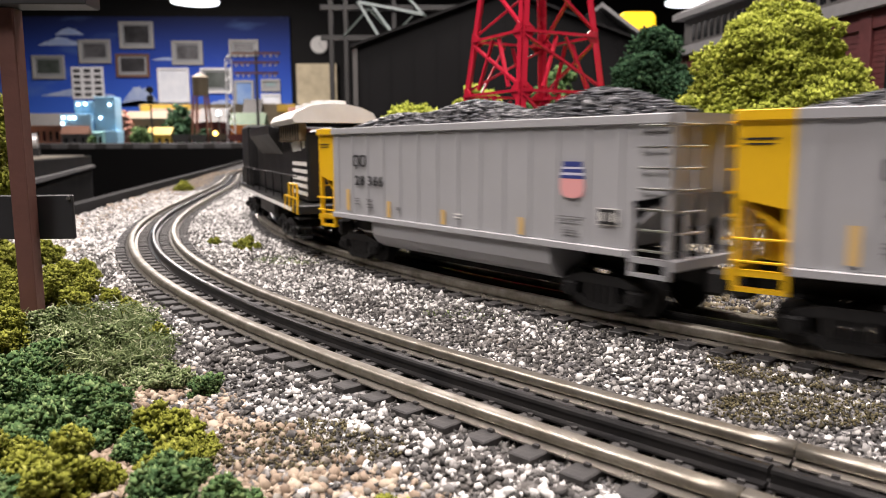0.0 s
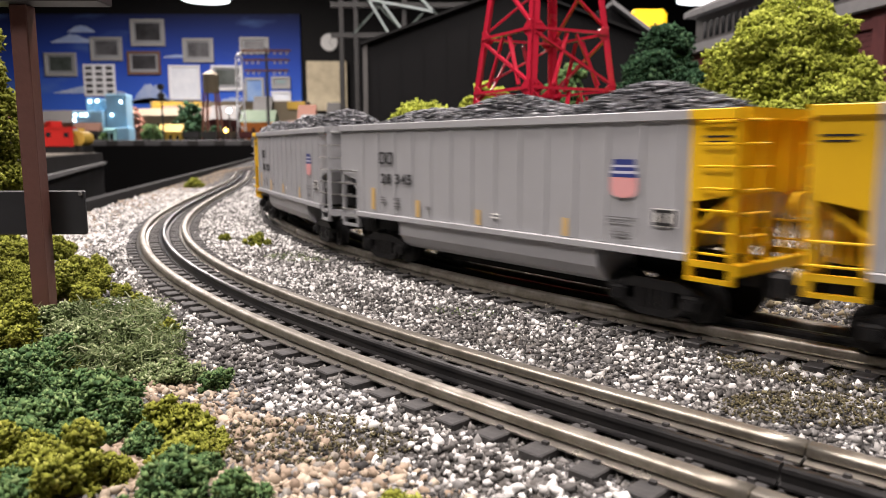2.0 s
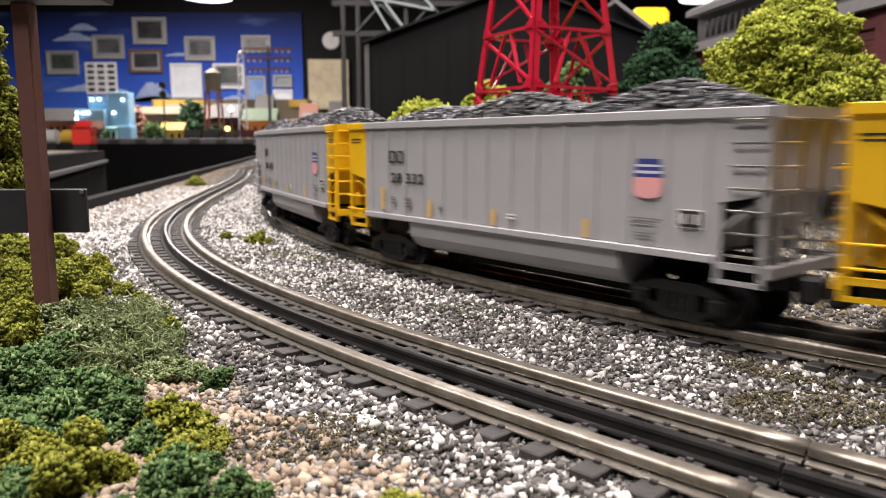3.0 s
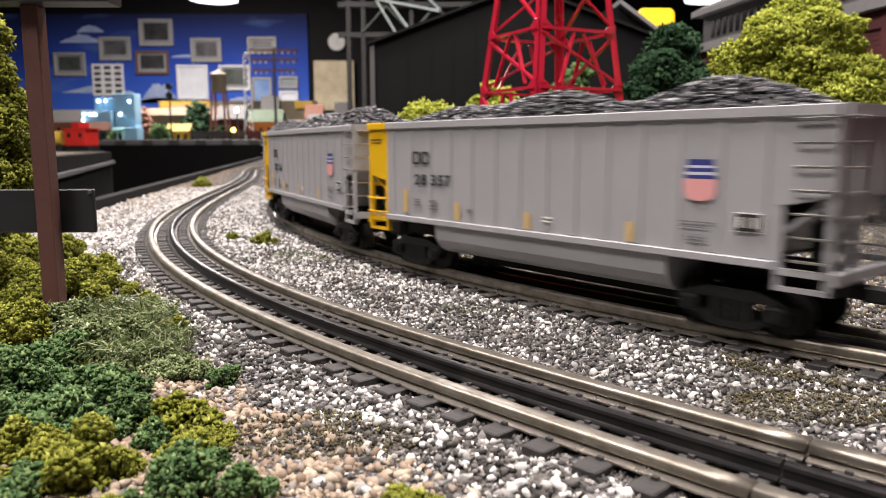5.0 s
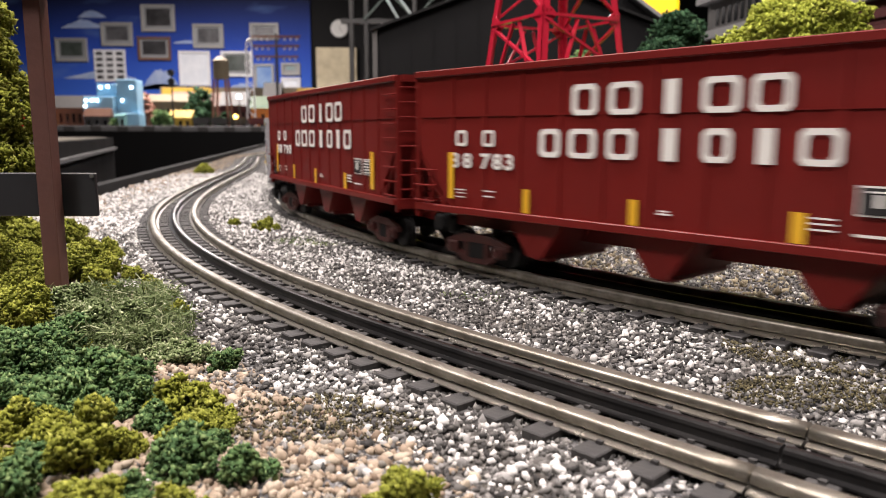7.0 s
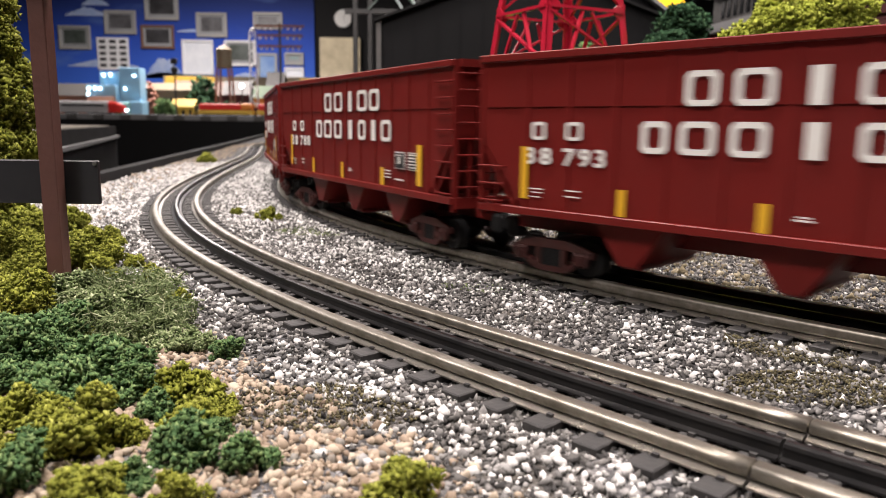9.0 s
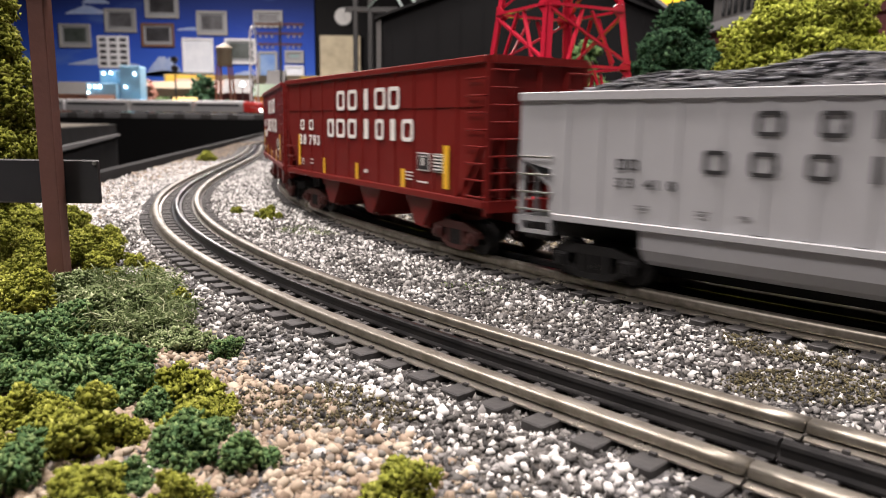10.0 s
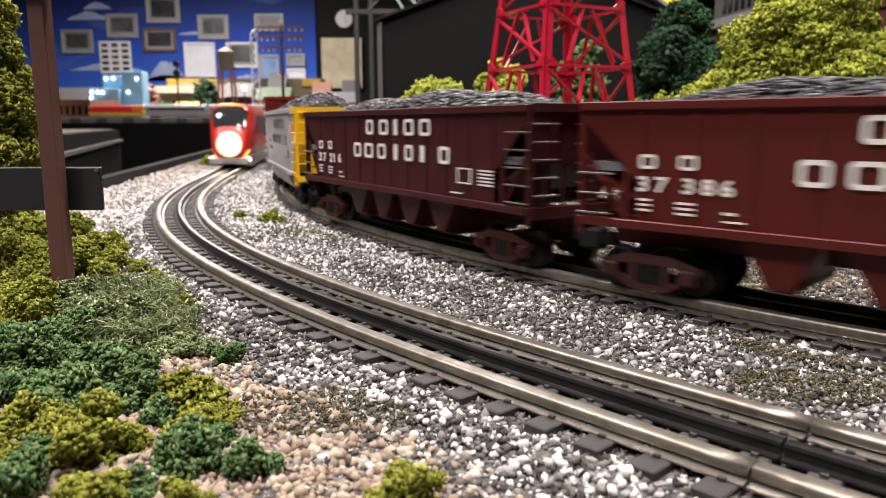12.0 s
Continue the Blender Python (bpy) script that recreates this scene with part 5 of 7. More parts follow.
tree(0.355, 1.15, 0.19, [(0.0, 0.0, 0.195, 0.048, 0.045, 0.05), (-0.022, -0.01, 0.15, 0.042, 0.04, 0.04), (0.022, -0.01, 0.155, 0.04, 0.04, 0.042), (0.005, -0.01, 0.238, 0.027, 0.025, 0.026),
                         (-0.005, -0.02, 0.10, 0.045, 0.04, 0.05), (0.028, 0.0, 0.21, 0.022, 0.02, 0.022), (-0.028, 0.0, 0.195, 0.024, 0.02, 0.022)],
     M_LEAF_DARK, 0.0022, 0.9, "small dark green tree before the factory", 42)
tree(0.235, 1.30, 0.16, [(0.0, 0.0, 0.17, 0.03, 0.03, 0.035), (-0.02, 0, 0.12, 0.03, 0.03, 0.04), (0.02, 0.0, 0.13, 0.03, 0.03, 0.03), (0.012, 0, 0.20, 0.018, 0.018, 0.02), (-0.012, 0, 0.155, 0.022, 0.02, 0.025)],
     M_MOSS_GREEN, 0.0038, 0.34, "thin green tree behind the red tower", 43)
tree(0.09, 1.25, 0.13, [(0.0, 0.0, 0.14, 0.028, 0.028, 0.03), (-0.02, 0, 0.10, 0.034, 0.03, 0.035), (0.02, 0.0, 0.115, 0.03, 0.03, 0.03), (0.03, 0, 0.16, 0.018, 0.018, 0.02), (0.0, 0, 0.17, 0.014, 0.014, 0.016)],
     M_MOSS_LIGHT, 0.0036, 0.4, "yellow-green foam tree behind the red tower", 44)
tree(-0.288, 0.455, 0.11, [(0.0, 0.0, 0.13, 0.032, 0.03, 0.034), (0.012, 0, 0.095, 0.034, 0.03, 0.03), (0.0, 0.0, 0.06, 0.036, 0.03, 0.034), (0.014, -0.004, 0.115, 0.02, 0.02, 0.022), (0.018, -0.004, 0.072, 0.022, 0.02, 0.022)],
     M_MOSS_OLIVE, 0.0012, 0.9, "narrow olive green foam tree beside the post", 45)
for i, (bx, by, r) in enumerate(((-0.01, 1.02, 0.050), (-0.065, 1.04, 0.032), (0.045, 1.0, 0.038), (0.085, 1.03, 0.046), (0.285, 0.95, 0.040), (0.25, 0.97, 0.030))):
    o = crumbs("shrub", [(bx, by, r * 2.15, r * 0.8, r * 0.7, r * 0.7), (bx + r * 0.6, by, r * 1.75, r * 0.55, r * 0.55, r * 0.55), (bx - r * 0.6, by, r * 1.6, r * 0.55, r * 0.55, r * 0.55), (bx, by, r, r, r * 0.8, r),
                         (bx, by, 0.06, r * 0.7, r * 0.6, 0.05)], 0.0022, M_MOSS_LIGHT, 0.8, seed=60 + i)
    tagged(o, "bright yellow-green foam bush behind the track", "shrub", group="bushes behind the track")


# ---------------------------------------------------------------- post with board, red tower, sheds
def signpost():
    th = thing("signpost", "brown square post with a cross board and a charcoal panel", "signpost", at=pose(-0.1795, 0.340, 0))
    bm = bmesh.new()
    box(bm, -0.0038, 0.0038, -0.0040, 0.0040, -0.002, 0.146, bevel=0.0005)
    part("post", bm, M_POST, th)
    bm = bmesh.new()
    box(bm, -0.030, 0.038, -0.011, 0.004, 0.146, 0.1510, bevel=0.0006)
    part("cross_board", bm, M_SIGN, th, "dark flat cross board")
    bm = bmesh.new()
    box(bm, -0.046, 0.0185, 0.006, 0.0085, 0.0440, 0.0645, bevel=0.0006)
    part("panel", bm, M_SIGN, th, "charcoal panel fixed behind the post")
    for x, z in ((-0.006, 0.0630), (0.017, 0.0630), (-0.004, 0.0648)):
        bm = bmesh.new()
        rod(bm, (x, 0.0062, z), (x, 0.0050, z), 0.0009, 8)
        part("bolt", bm, M_STEEL, th)
    bm = bmesh.new()
    box(bm, -0.0105, -0.0045, 0.0088, 0.013, -0.002, 0.060, bevel=0.0004)
    part("rear_leg", bm, M_SIGN, th, "charcoal rear leg")


signpost()


def tower():
    """Four tapering legs with cross bracing, seen from a corner."""
    th = thing("lattice_tower", "glossy red lattice tower with riveted gussets behind the track", "tower", at=pose(0.131, 0.86, 0, 0, 0, 27))
    b0, apex, zt = 0.0725, 0.68, 0.40
    w = lambda z: b0 * (1 - z / apex)
    cor = [(-1, -1), (1, -1), (1, 1), (-1, 1)]
    for sx, sy in cor:
        bm = bmesh.new()
        a, b = Vector((sx * w(0), sy * w(0), 0)), Vector((sx * w(zt), sy * w(zt), zt))
        d = b - a
        for flat in ((0.0082, 0.0016, 0), (0.0016, 0.0082, 1)):
            tmp = bmesh.new()
            ox = -sx * 0.0033 if flat[2] == 0 else 0
            oy = -sy * 0.0033 if flat[2] == 1 else 0
            vs = []
            for p in (a, b):
                for ex, ey in ((-1, -1), (1, -1), (1, 1), (-1, 1)):
                    vs.append(tmp.verts.new((p.x + ox + ex * flat[0] / 2, p.y + oy + ey * flat[1] / 2, p.z)))
            for f in ((0, 1, 5, 4), (1, 2, 6, 5), (2, 3, 7, 6), (3, 0, 4, 7), (3, 2, 1, 0), (4, 5, 6, 7)):
                tmp.faces.new([vs[i] for i in f])
            merge(bm, tmp)
        bmesh.ops.recalc_face_normals(bm, faces=bm.faces[:])
        part("leg", bm, M_TOWER, th)
        for z in (0.145, 0.207, 0.285):
            bm = bmesh.new()
            for ax in (0, 1):
                c = Vector((sx * w(z), sy * w(z), z))
                tmp = bmesh.new()
                e = -sx if ax == 0 else -sy
                prism(tmp, [(e * 0.001, -0.0085), (e * 0.0075, -0.0085), (e * 0.0150, -0.0026), (e * 0.0150, 0.0026), (e * 0.0075, 0.0085), (e * 0.001, 0.0085)],
                      -0.0005, 0.0009, axis="y" if ax == 0 else "x")
                merge(bm, tmp, Matrix.Translation((c.x, c.y + sy * 0.0011, z) if ax == 0 else (c.x + sx * 0.0011, c.y, z)))
            part("gusset", bm, M_TOWER, th)
            for k in range(4):
                bm = bmesh.new()
                off = (0.0035, 0.0085)[k % 2]
                dz = (-0.005, 0.005)[k // 2]
                bmesh.ops.create_icosphere(bm, subdivisions=1, radius=0.0012, matrix=Matrix.Translation((sx * w(z) - sx * off, sy * w(z) + sy * 0.0018, z + dz)))
                part("rivet", bm, M_TOWER, th)
    for i in range(4):
        (ax, ay), (bx, by) = cor[i], cor[(i + 1) % 4]
        for z0, z1 in ((0.03, 0.145), (0.145, 0.207), (0.207, 0.285), (0.285, 0.38)):
            P = lambda s, z: Vector(((ax * (1 - s) + bx * s) * w(z), (ay * (1 - s) + by * s) * w(z), z))
            bm = bmesh.new()
            beam(bm, P(0.02, z1), P(0.98, z1), 0.0062, 0.003)
            part("strut", bm, M_TOWER, th)
            for s0, s1 in ((0.03, 0.97),):
                bm = bmesh.new()
                beam(bm, P(s0, z1 - 0.004), P(s1, z0 + 0.006), 0.0045, 0.0024)
                part("brace", bm, M_TOWER, th)
            for s0, s1 in ((0.56, 0.80), (0.44, 0.26)) if z0 < 0.17 else ():
                bm = bmesh.new()
                beam(bm, P(s0, z1 - 0.003), P(s1, z0 + 0.005), 0.0042, 0.0022)
                part("brace", bm, M_TOWER, th)
    bm = bmesh.new()
    box(bm, -0.045, 0.045, -0.045, 0.045, zt, zt + 0.006, bevel=0.001)
    part("platform", bm, M_TOWER, th)
    for sx, sy in cor:
        bm = bmesh.new()
        box(bm, sx * w(0) - 0.009, sx * w(0) + 0.009, sy * w(0) - 0.009, sy * w(0) + 0.009, -0.001, 0.006, bevel=0.001)
        part("foot", bm, M_TOWER, th)
    return th


tower()


def shed():
    th = thing("shed", "large charcoal gabled engine shed behind the tower", "shed", at=pose(0.172, 1.5, 0))
    bm = bmesh.new()
    prism(bm, [(-0.292, 0), (0.292, 0), (0.292, 0.283), (0.0, 0.388), (-0.292, 0.283)], 0, 0.9)
    part("wall", bm, M_SHED, th)
    for s in (-1, 1):
        bm = bmesh.new()
        prism(bm, [(s * 0.305, 0.281), (s * 0.305, 0.286), (0, 0.396), (0, 0.391)], -0.012, 0.92)
        part("roof", bm, M_BLACK, th)
    for i in range(13):
        bm = bmesh.new()
        x = -0.27 + i * 0.045
        box(bm, x - 0.0012, x + 0.0012, -0.0008, 0.0006, 0, 0.283 + 0.105 * (1 - abs(x) / 0.292) - 0.012)
        part("batten", bm, M_SHED, th)
    bm = bmesh.new()
    box(bm, -0.301, -0.292, -0.006, 0.004, 0, 0.283)
    part("downpipe", bm, M_TRIM, th)
    t2 = thing("lean_to_shed", "dark shed with a grey sheet roof beside the engine shed", "shed", at=pose(0.44, 1.75, 0))
    bm = bmesh.new()
    prism(bm, [(-0.13, 0), (0.12, 0), (0.12, 0.30), (-0.02, 0.40), (-0.13, 0.36)], 0, 0.4)
    part("wall", bm, M_SHED, t2)
    bm = bmesh.new()
    prism(bm, [(0.14, 0.290), (0.14, 0.298), (-0.02, 0.412), (-0.02, 0.402)], -0.03, 0.42)
    part("roof", bm, M_ROOFGREY, t2)


shed()


def factory():
    """Brick works with a clerestory: its long wall recedes from the viewer."""
    a, b = Vector((0.600, 0.90, 0)), Vector((0.515, 1.50, 0))
    d = (b - a)
    ang = math.degrees(math.atan2(d.y, d.x))
    th = thing("factory", "maroon brick factory with grey roofs and a dark clerestory", "factory", at=pose(a.x, a.y, 0, 0, 0, ang))
    n = 0.75
    bm = bmesh.new()
    box(bm, -0.35, n, -0.30, 0.0, 0, 0.262)
    part("wall", bm, M_BRICK, th)
    for i in range(9):
        x = -0.3 + i * 0.125
        bm = bmesh.new()
        box(bm, x - 0.011, x + 0.011, -0.001, 0.006, 0, 0.255, bevel=0.0008)
        part("pilaster", bm, M_BRICK, th)
        bm = bmesh.new()
        box(bm, x + 0.011, x + 0.114, -0.001, 0.0045, 0.236, 0.256)
        part("cornice", bm, M_BRICK, th)
        bm = bmesh.new()
        box(bm, x + 0.036, x + 0.09, -0.001, 0.0015, 0.09, 0.20)
        part("window", bm, M_PANE, th)
    for r in range(34):
        bm = bmesh.new()
        box(bm, -0.34, n - 0.005, -0.0005, 0.0006, 0.02 + r * 0.0072, 0.0252 + r * 0.0072)
        part("brick_course", bm, M_BRICK, th)
    bm = bmesh.new()
    prism(bm, [(0.016, 0.260), (0.016, 0.276), (-0.10, 0.300), (-0.10, 0.262)], -0.36, n + 0.02, axis="x")
    part("roof", bm, M_ROOFGREY, th, "light grey lower roof")
    bm = bmesh.new()
    box(bm, -0.36, n, -0.26, -0.095, 0.29, 0.362)
    part("clerestory", bm, M_TRIM, th, "dark grey clerestory")
    for i in range(44):
        x = -0.34 + i * 0.0242
        bm = bmesh.new()
        box(bm, x, x + 0.0135, -0.097, -0.0935, 0.312, 0.346)
        part("window", bm, M_PANE, th)
    bm = bmesh.new()
    prism(bm, [(-0.075, 0.361), (-0.075, 0.373), (-0.18, 0.42), (-0.28, 0.373), (-0.28, 0.361)], -0.38, n + 0.02, axis="x")
    part("upper_roof", bm, M_ROOFGREY, th)
    for k in range(5):
        bm = bmesh.new()
        box(bm, 0.36 + k * 0.017, 0.37 + k * 0.017, -0.0925, -0.091, 0.308, 0.316 + 0.004 * (k % 2))
        part("faded_sign_bar", bm, M_WHITE, th)


M_PANE = mat("dark_window_pane", (0.01, 0.011, 0.012), 0.15)
factory()


def lit_sign():
    th = thing("lit_sign", "glowing yellow and white lamp sign behind the tree", "sign", at=pose(0.70, 2.4, 0))
    bm = bmesh.new()
    box(bm, -0.055, 0.065, 0, 0.03, 0.447, 0.515, bevel=0.014)
    part("upper_panel", bm, M_GLOW_Y, th)
    bm = bmesh.new()
    box(bm, -0.02, 0.065, 0.001, 0.029, 0.40, 0.446, bevel=0.006)
    part("lower_panel", bm, M_GLOW_W, th)
    bm = bmesh.new()
    rod(bm, (0.02, 0.015, 0), (0.02, 0.015, 0.40), 0.006, 8)
    part("pole", bm, M_TRIM, th)


M_GLOW_Y = mat("glowing_yellow", (0.9, 0.6, 0.02), 0.5, emit=((1.0, 0.62, 0.01), 0.95))
M_GLOW_W = mat("glowing_cream", (0.9, 0.85, 0.6), 0.5, emit=((1.0, 0.93, 0.62), 1.0))
lit_sign()

# ---------------------------------------------------------------- far hall: pictures, town, other trains
M_FRAME_PALE = mat("pale_grey_frame", (0.34, 0.34, 0.33), 0.5)
M_MOUNT = mat("pale_mount", (0.30, 0.31, 0.32), 0.6, spots=(0.2, 0.21, 0.23), spot_scale=8, spot_amount=0.6)
M_FRAME_WHITE = mat("white_frame", (0.75, 0.76, 0.78), 0.5)
M_FRAME_BROWN = mat("brown_frame", (0.16, 0.085, 0.06), 0.5)
M_PIC_DARK = mat("dark_photograph", (0.06, 0.06, 0.065), 0.4, spots=(0.008, 0.008, 0.01), spot_scale=7, spot_amount=1.0)
M_PIC_GREEN = mat("landscape_photograph", (0.09, 0.105, 0.10), 0.4, spots=(0.015, 0.025, 0.015), spot_scale=6, spot_amount=1.0)
M_PIC_GREY = mat("grey_photograph", (0.13, 0.13, 0.14), 0.4, spots=(0.03, 0.03, 0.034), spot_scale=9, spot_amount=1.0)
M_PIC_WHITE = mat("white_print", (0.80, 0.83, 0.88), 0.5, spots=(0.55, 0.6, 0.68), spot_scale=9, spot_amount=0.6)
M_PIC_TEAL = mat("teal_print", (0.12, 0.30, 0.30), 0.5, spots=(0.3, 0.35, 0.36), spot_scale=6, spot_amount=0.8)
M_PIC_BLUE = mat("pale_blue_print", (0.25, 0.38, 0.62), 0.5, spots=(0.06, 0.18, 0.5), spot_scale=5, spot_amount=0.9)
M_PIC_RED = mat("red_and_cream_print", (0.42, 0.03, 0.025), 0.5, spots=(0.5, 0.42, 0.3), spot_scale=5, spot_amount=0.9)
M_CREAM = mat("cream_paper", (0.66, 0.58, 0.40), 0.7, spots=(0.36, 0.30, 0.2), spot_scale=5, spot_amount=0.8)
M_CLOUD = mat("pale_painted_peak", (0.42, 0.50, 0.68), 0.7, spots=(0.22, 0.32, 0.6), spot_scale=7, spot_amount=0.8)
PICTURES = (
    (-5.36, -5.03, 0.95, 1.48, M_FRAME_PALE, M_PIC_RED),
    (-4.496, -4.125, 0.906, 1.176, M_FRAME_PALE, M_PIC_GREEN),
    (-3.951, -3.582, 1.086, 1.355, M_FRAME_PALE, M_PIC_GREY),
    (-3.472, -3.077, 1.252, 1.559, M_FRAME_PALE, M_PIC_DARK),
    (-3.532, -3.144, 0.924, 1.194, M_FRAME_BROWN, M_PIC_DARK),
    (-2.877, -2.516, 1.065, 1.342, M_FRAME_PALE, M_PIC_GREY),
    (-3.058, -2.689, 0.63, 1.033, M_FRAME_WHITE, M_PIC_WHITE),
    (-2.21, -1.867, 1.162, 1.355, M_FRAME_PALE, M_PIC_GREY),
    (-2.559, -2.183, 0.74, 1.032, M_FRAME_WHITE, M_PIC_GREEN),
    (-1.851, -1.627, 0.758, 0.902, M_FRAME_PALE, M_PIC_TEAL),
    (-1.856, -1.626, 0.614, 0.732, M_FRAME_WHITE, M_PIC_WHITE),
    (-2.17, -1.938, 0.575, 0.889, M_FRAME_PALE, M_PIC_BLUE),
)

def framed_picture(x0, x1, z0, z1, frame_mat, pic_mat, y=8.957):
    th = thing("framed_picture", "framed railway picture hung on the blue mural wall", "picture", group="pictures on the wall")
    b = 0.028
    for a in ((x0, x1, z0, z0 + b), (x0, x1, z1 - b, z1), (x0, x0 + b, z0 + b, z1 - b), (x1 - b, x1, z0 + b, z1 - b)):
        bm = bmesh.new()
        box(bm, a[0], a[1], y - 0.03, y, a[2], a[3], bevel=0.003)
        part("frame", bm, frame_mat, th)
    k = 0.0 if pic_mat in (M_PIC_WHITE, M_PIC_RED, M_PIC_BLUE) else 0.030
    if k:
        bm = bmesh.new()
        box(bm, x0 + b, x1 - b, y - 0.010, y, z0 + b, z1 - b)
        part("mount", bm, M_MOUNT, th, "pale picture mount")
    bm = bmesh.new()
    box(bm, x0 + b + k, x1 - b - k, y - 0.014, y - 0.0101 if k else y, z0 + b + k * 1.3, z1 - b - k * 0.6)
    part("print", bm, pic_mat, th)


def wall_things():
    for p in PICTURES:
        framed_picture(*p)
    th = thing("photo_sheet", "white sheet with rows of small photographs on the mural", "poster")
    bm = bmesh.new()
    box(bm, -4.058, -3.687, 8.945, 8.957, 0.678, 1.047)
    part("paper", bm, M_FRAME_WHITE, th)
    for i in range(3):
        for j in range(5):
            bm = bmesh.new()
            x, z = -4.03 + i * 0.12, 0.71 + j * 0.068
            box(bm, x, x + 0.075, 8.940, 8.9445, z, z + 0.038)
            part("photo", bm, M_PIC_DARK if (i != 1 or j == 4) else M_PIC_GREY, th)
    for cx, cz, w, h in ((-3.28, 0.60, 0.24, 0.27), (-2.33, 0.58, 0.20, 0.10), (-4.0, 0.72, 0.42, 0.09), (-4.15, 1.30, 0.26, 0.10), (-4.05, 1.42, 0.16, 0.09), (-2.95, 1.13, 0.16, 0.03), (-3.25, 0.60, 0.34, 0.07)):
        bm = bmesh.new()
        g = np.random.default_rng(int(cz * 1000))
        n = 15
        pts = [(cx + w * (2 * i / (n - 1) - 1), cz + h * max(0.0, 1 - abs(2 * i / (n - 1) - 1) ** 1.2) * g.uniform(0.75, 1.05)) for i in range(n)]
        prism(bm, [(pts[0][0], cz - 0.01)] + pts + [(pts[-1][0], cz - 0.01)], 8.952, 8.958)
        tagged(part("painted_cloud", bm, M_CLOUD), "pale cloud shape painted on the blue mural", "mural cloud")
    bm = bmesh.new()
    box(bm, -1.435, -0.956, 8.93, 8.99, 0.50, 1.081, bevel=0.006)
    o = part("notice_panel", bm, M_CREAM)
    tagged(o, "creased cream paper panel on the end wall", "notice")
    th = thing("wall_clock", "round white wall clock on the black wall", "clock", at=pose(-1.16, 8.99, 1.30))
    bm = bmesh.new()
    rod(bm, (0, 0, 0), (0, -0.03, 0), 0.108, 28)
    part("rim", bm, M_TRIM, th)
    bm = bmesh.new()
    rod(bm, (0, -0.0301, 0), (0, -0.034, 0), 0.098, 28)
    part("dial", bm, M_DIAL, th)
    for a, ln in ((0.6, 0.05), (2.4, 0.075)):
        bm = bmesh.new()
        beam(bm, (0, -0.036, 0), (math.sin(a) * ln, -0.036, math.cos(a) * ln), 0.006, 0.003)
        part("clock_finger", bm, M_INK, th)
    for x, y in ((-2.02, 7.0), (2.53, 7.0)):
        th = thing("ceiling_lamp", "round glowing white ceiling lamp", "lamp", at=pose(x, y, 1.405))
        bm = bmesh.new()
        rod(bm, (0, 0, 0), (0, 0, 0.02), 0.215, 28, 0.18)
        part("diffuser", bm, M_LAMP, th)
        bm = bmesh.new()
        rod(bm, (0, 0, 0.0201), (0, 0, 0.06), 0.225, 28, 0.12)
        part("housing", bm, M_FRAME_WHITE, th)
        bm = bmesh.new()
        rod(bm, (0, 0, 0.06), (0, 0, 0.945), 0.012, 8)
        part("stem", bm, M_BLACK, th)


M_DIAL = mat("white_dial", (0.62, 0.62, 0.6), 0.4)
M_LAMP = mat("lamp_diffuser", (0.9, 0.9, 0.9), 0.4, emit=((0.95, 0.97, 1.0), 3.0))
M_SPARK_W = mat("cool_white_bulb", (0.9, 0.95, 1.0), 0.4, emit=((0.75, 0.92, 1.0), 9.0))
M_SPARK_O = mat("warm_bulb", (1.0, 0.7, 0.3), 0.4, emit=((1.0, 0.55, 0.12), 9.0))
M_ICE = mat("pale_ice_blue_plastic", (0.30, 0.52, 0.68), 0.4, spots=(0.18, 0.38, 0.6), spot_scale=12, spot_amount=0.6)
M_BEIGE = mat("beige_plaster", (0.20, 0.165, 0.11), 0.7, spots=(0.12, 0.095, 0.06), spot_scale=20)
M_MUSTARD = mat("mustard_plaster", (0.55, 0.36, 0.05), 0.6, spots=(0.4, 0.25, 0.04), spot_scale=20)
M_GREENROOF = mat("pale_green_roof", (0.10, 0.155, 0.09), 0.7, spots=(0.06, 0.10, 0.06), spot_scale=20)
M_ORANGE = mat("orange_paint", (0.62, 0.20, 0.03), 0.4, spots=(0.5, 0.15, 0.02), spot_scale=20)
M_SCARLET = mat("scarlet_paint", (0.55, 0.025, 0.02), 0.3, coat=0.3, spots=(0.42, 0.02, 0.015), spot_scale=20)
M_SILVER = mat("silver_coach_paint", (0.55, 0.55, 0.56), 0.35, 0.4, spots=(0.42, 0.42, 0.43), spot_scale=20)
M_TERRA = mat("terracotta_paint", (0.28, 0.12, 0.08), 0.6, spots=(0.2, 0.08, 0.05), spot_scale=20)
M_GLASS = mat("dark_cab_glass", (0.02, 0.022, 0.025), 0.08)
M_HEADLIGHT = mat("headlight", (1, 0.95, 0.8), 0.3, emit=((1.0, 0.93, 0.75), 45.0))
# No real reflector: an added glow that stands in for the headlight's bloom.
M_BLOOM = mat("headlight_bloom", (1, 0.8, 0.6), 0.3, emit=((1.0, 0.62, 0.36), 1.3))
# The amber band is no lamp; its glow is added to the material.
M_AMBER_GLOW = mat("glowing_amber_band", (1, 0.6, 0.2), 0.3, emit=((1.0, 0.45, 0.05), 2.5))


M_DARKSTEEL = mat("dark_steel", (0.022, 0.022, 0.023), 0.5, spots=(0.05, 0.045, 0.04), spot_scale=20)


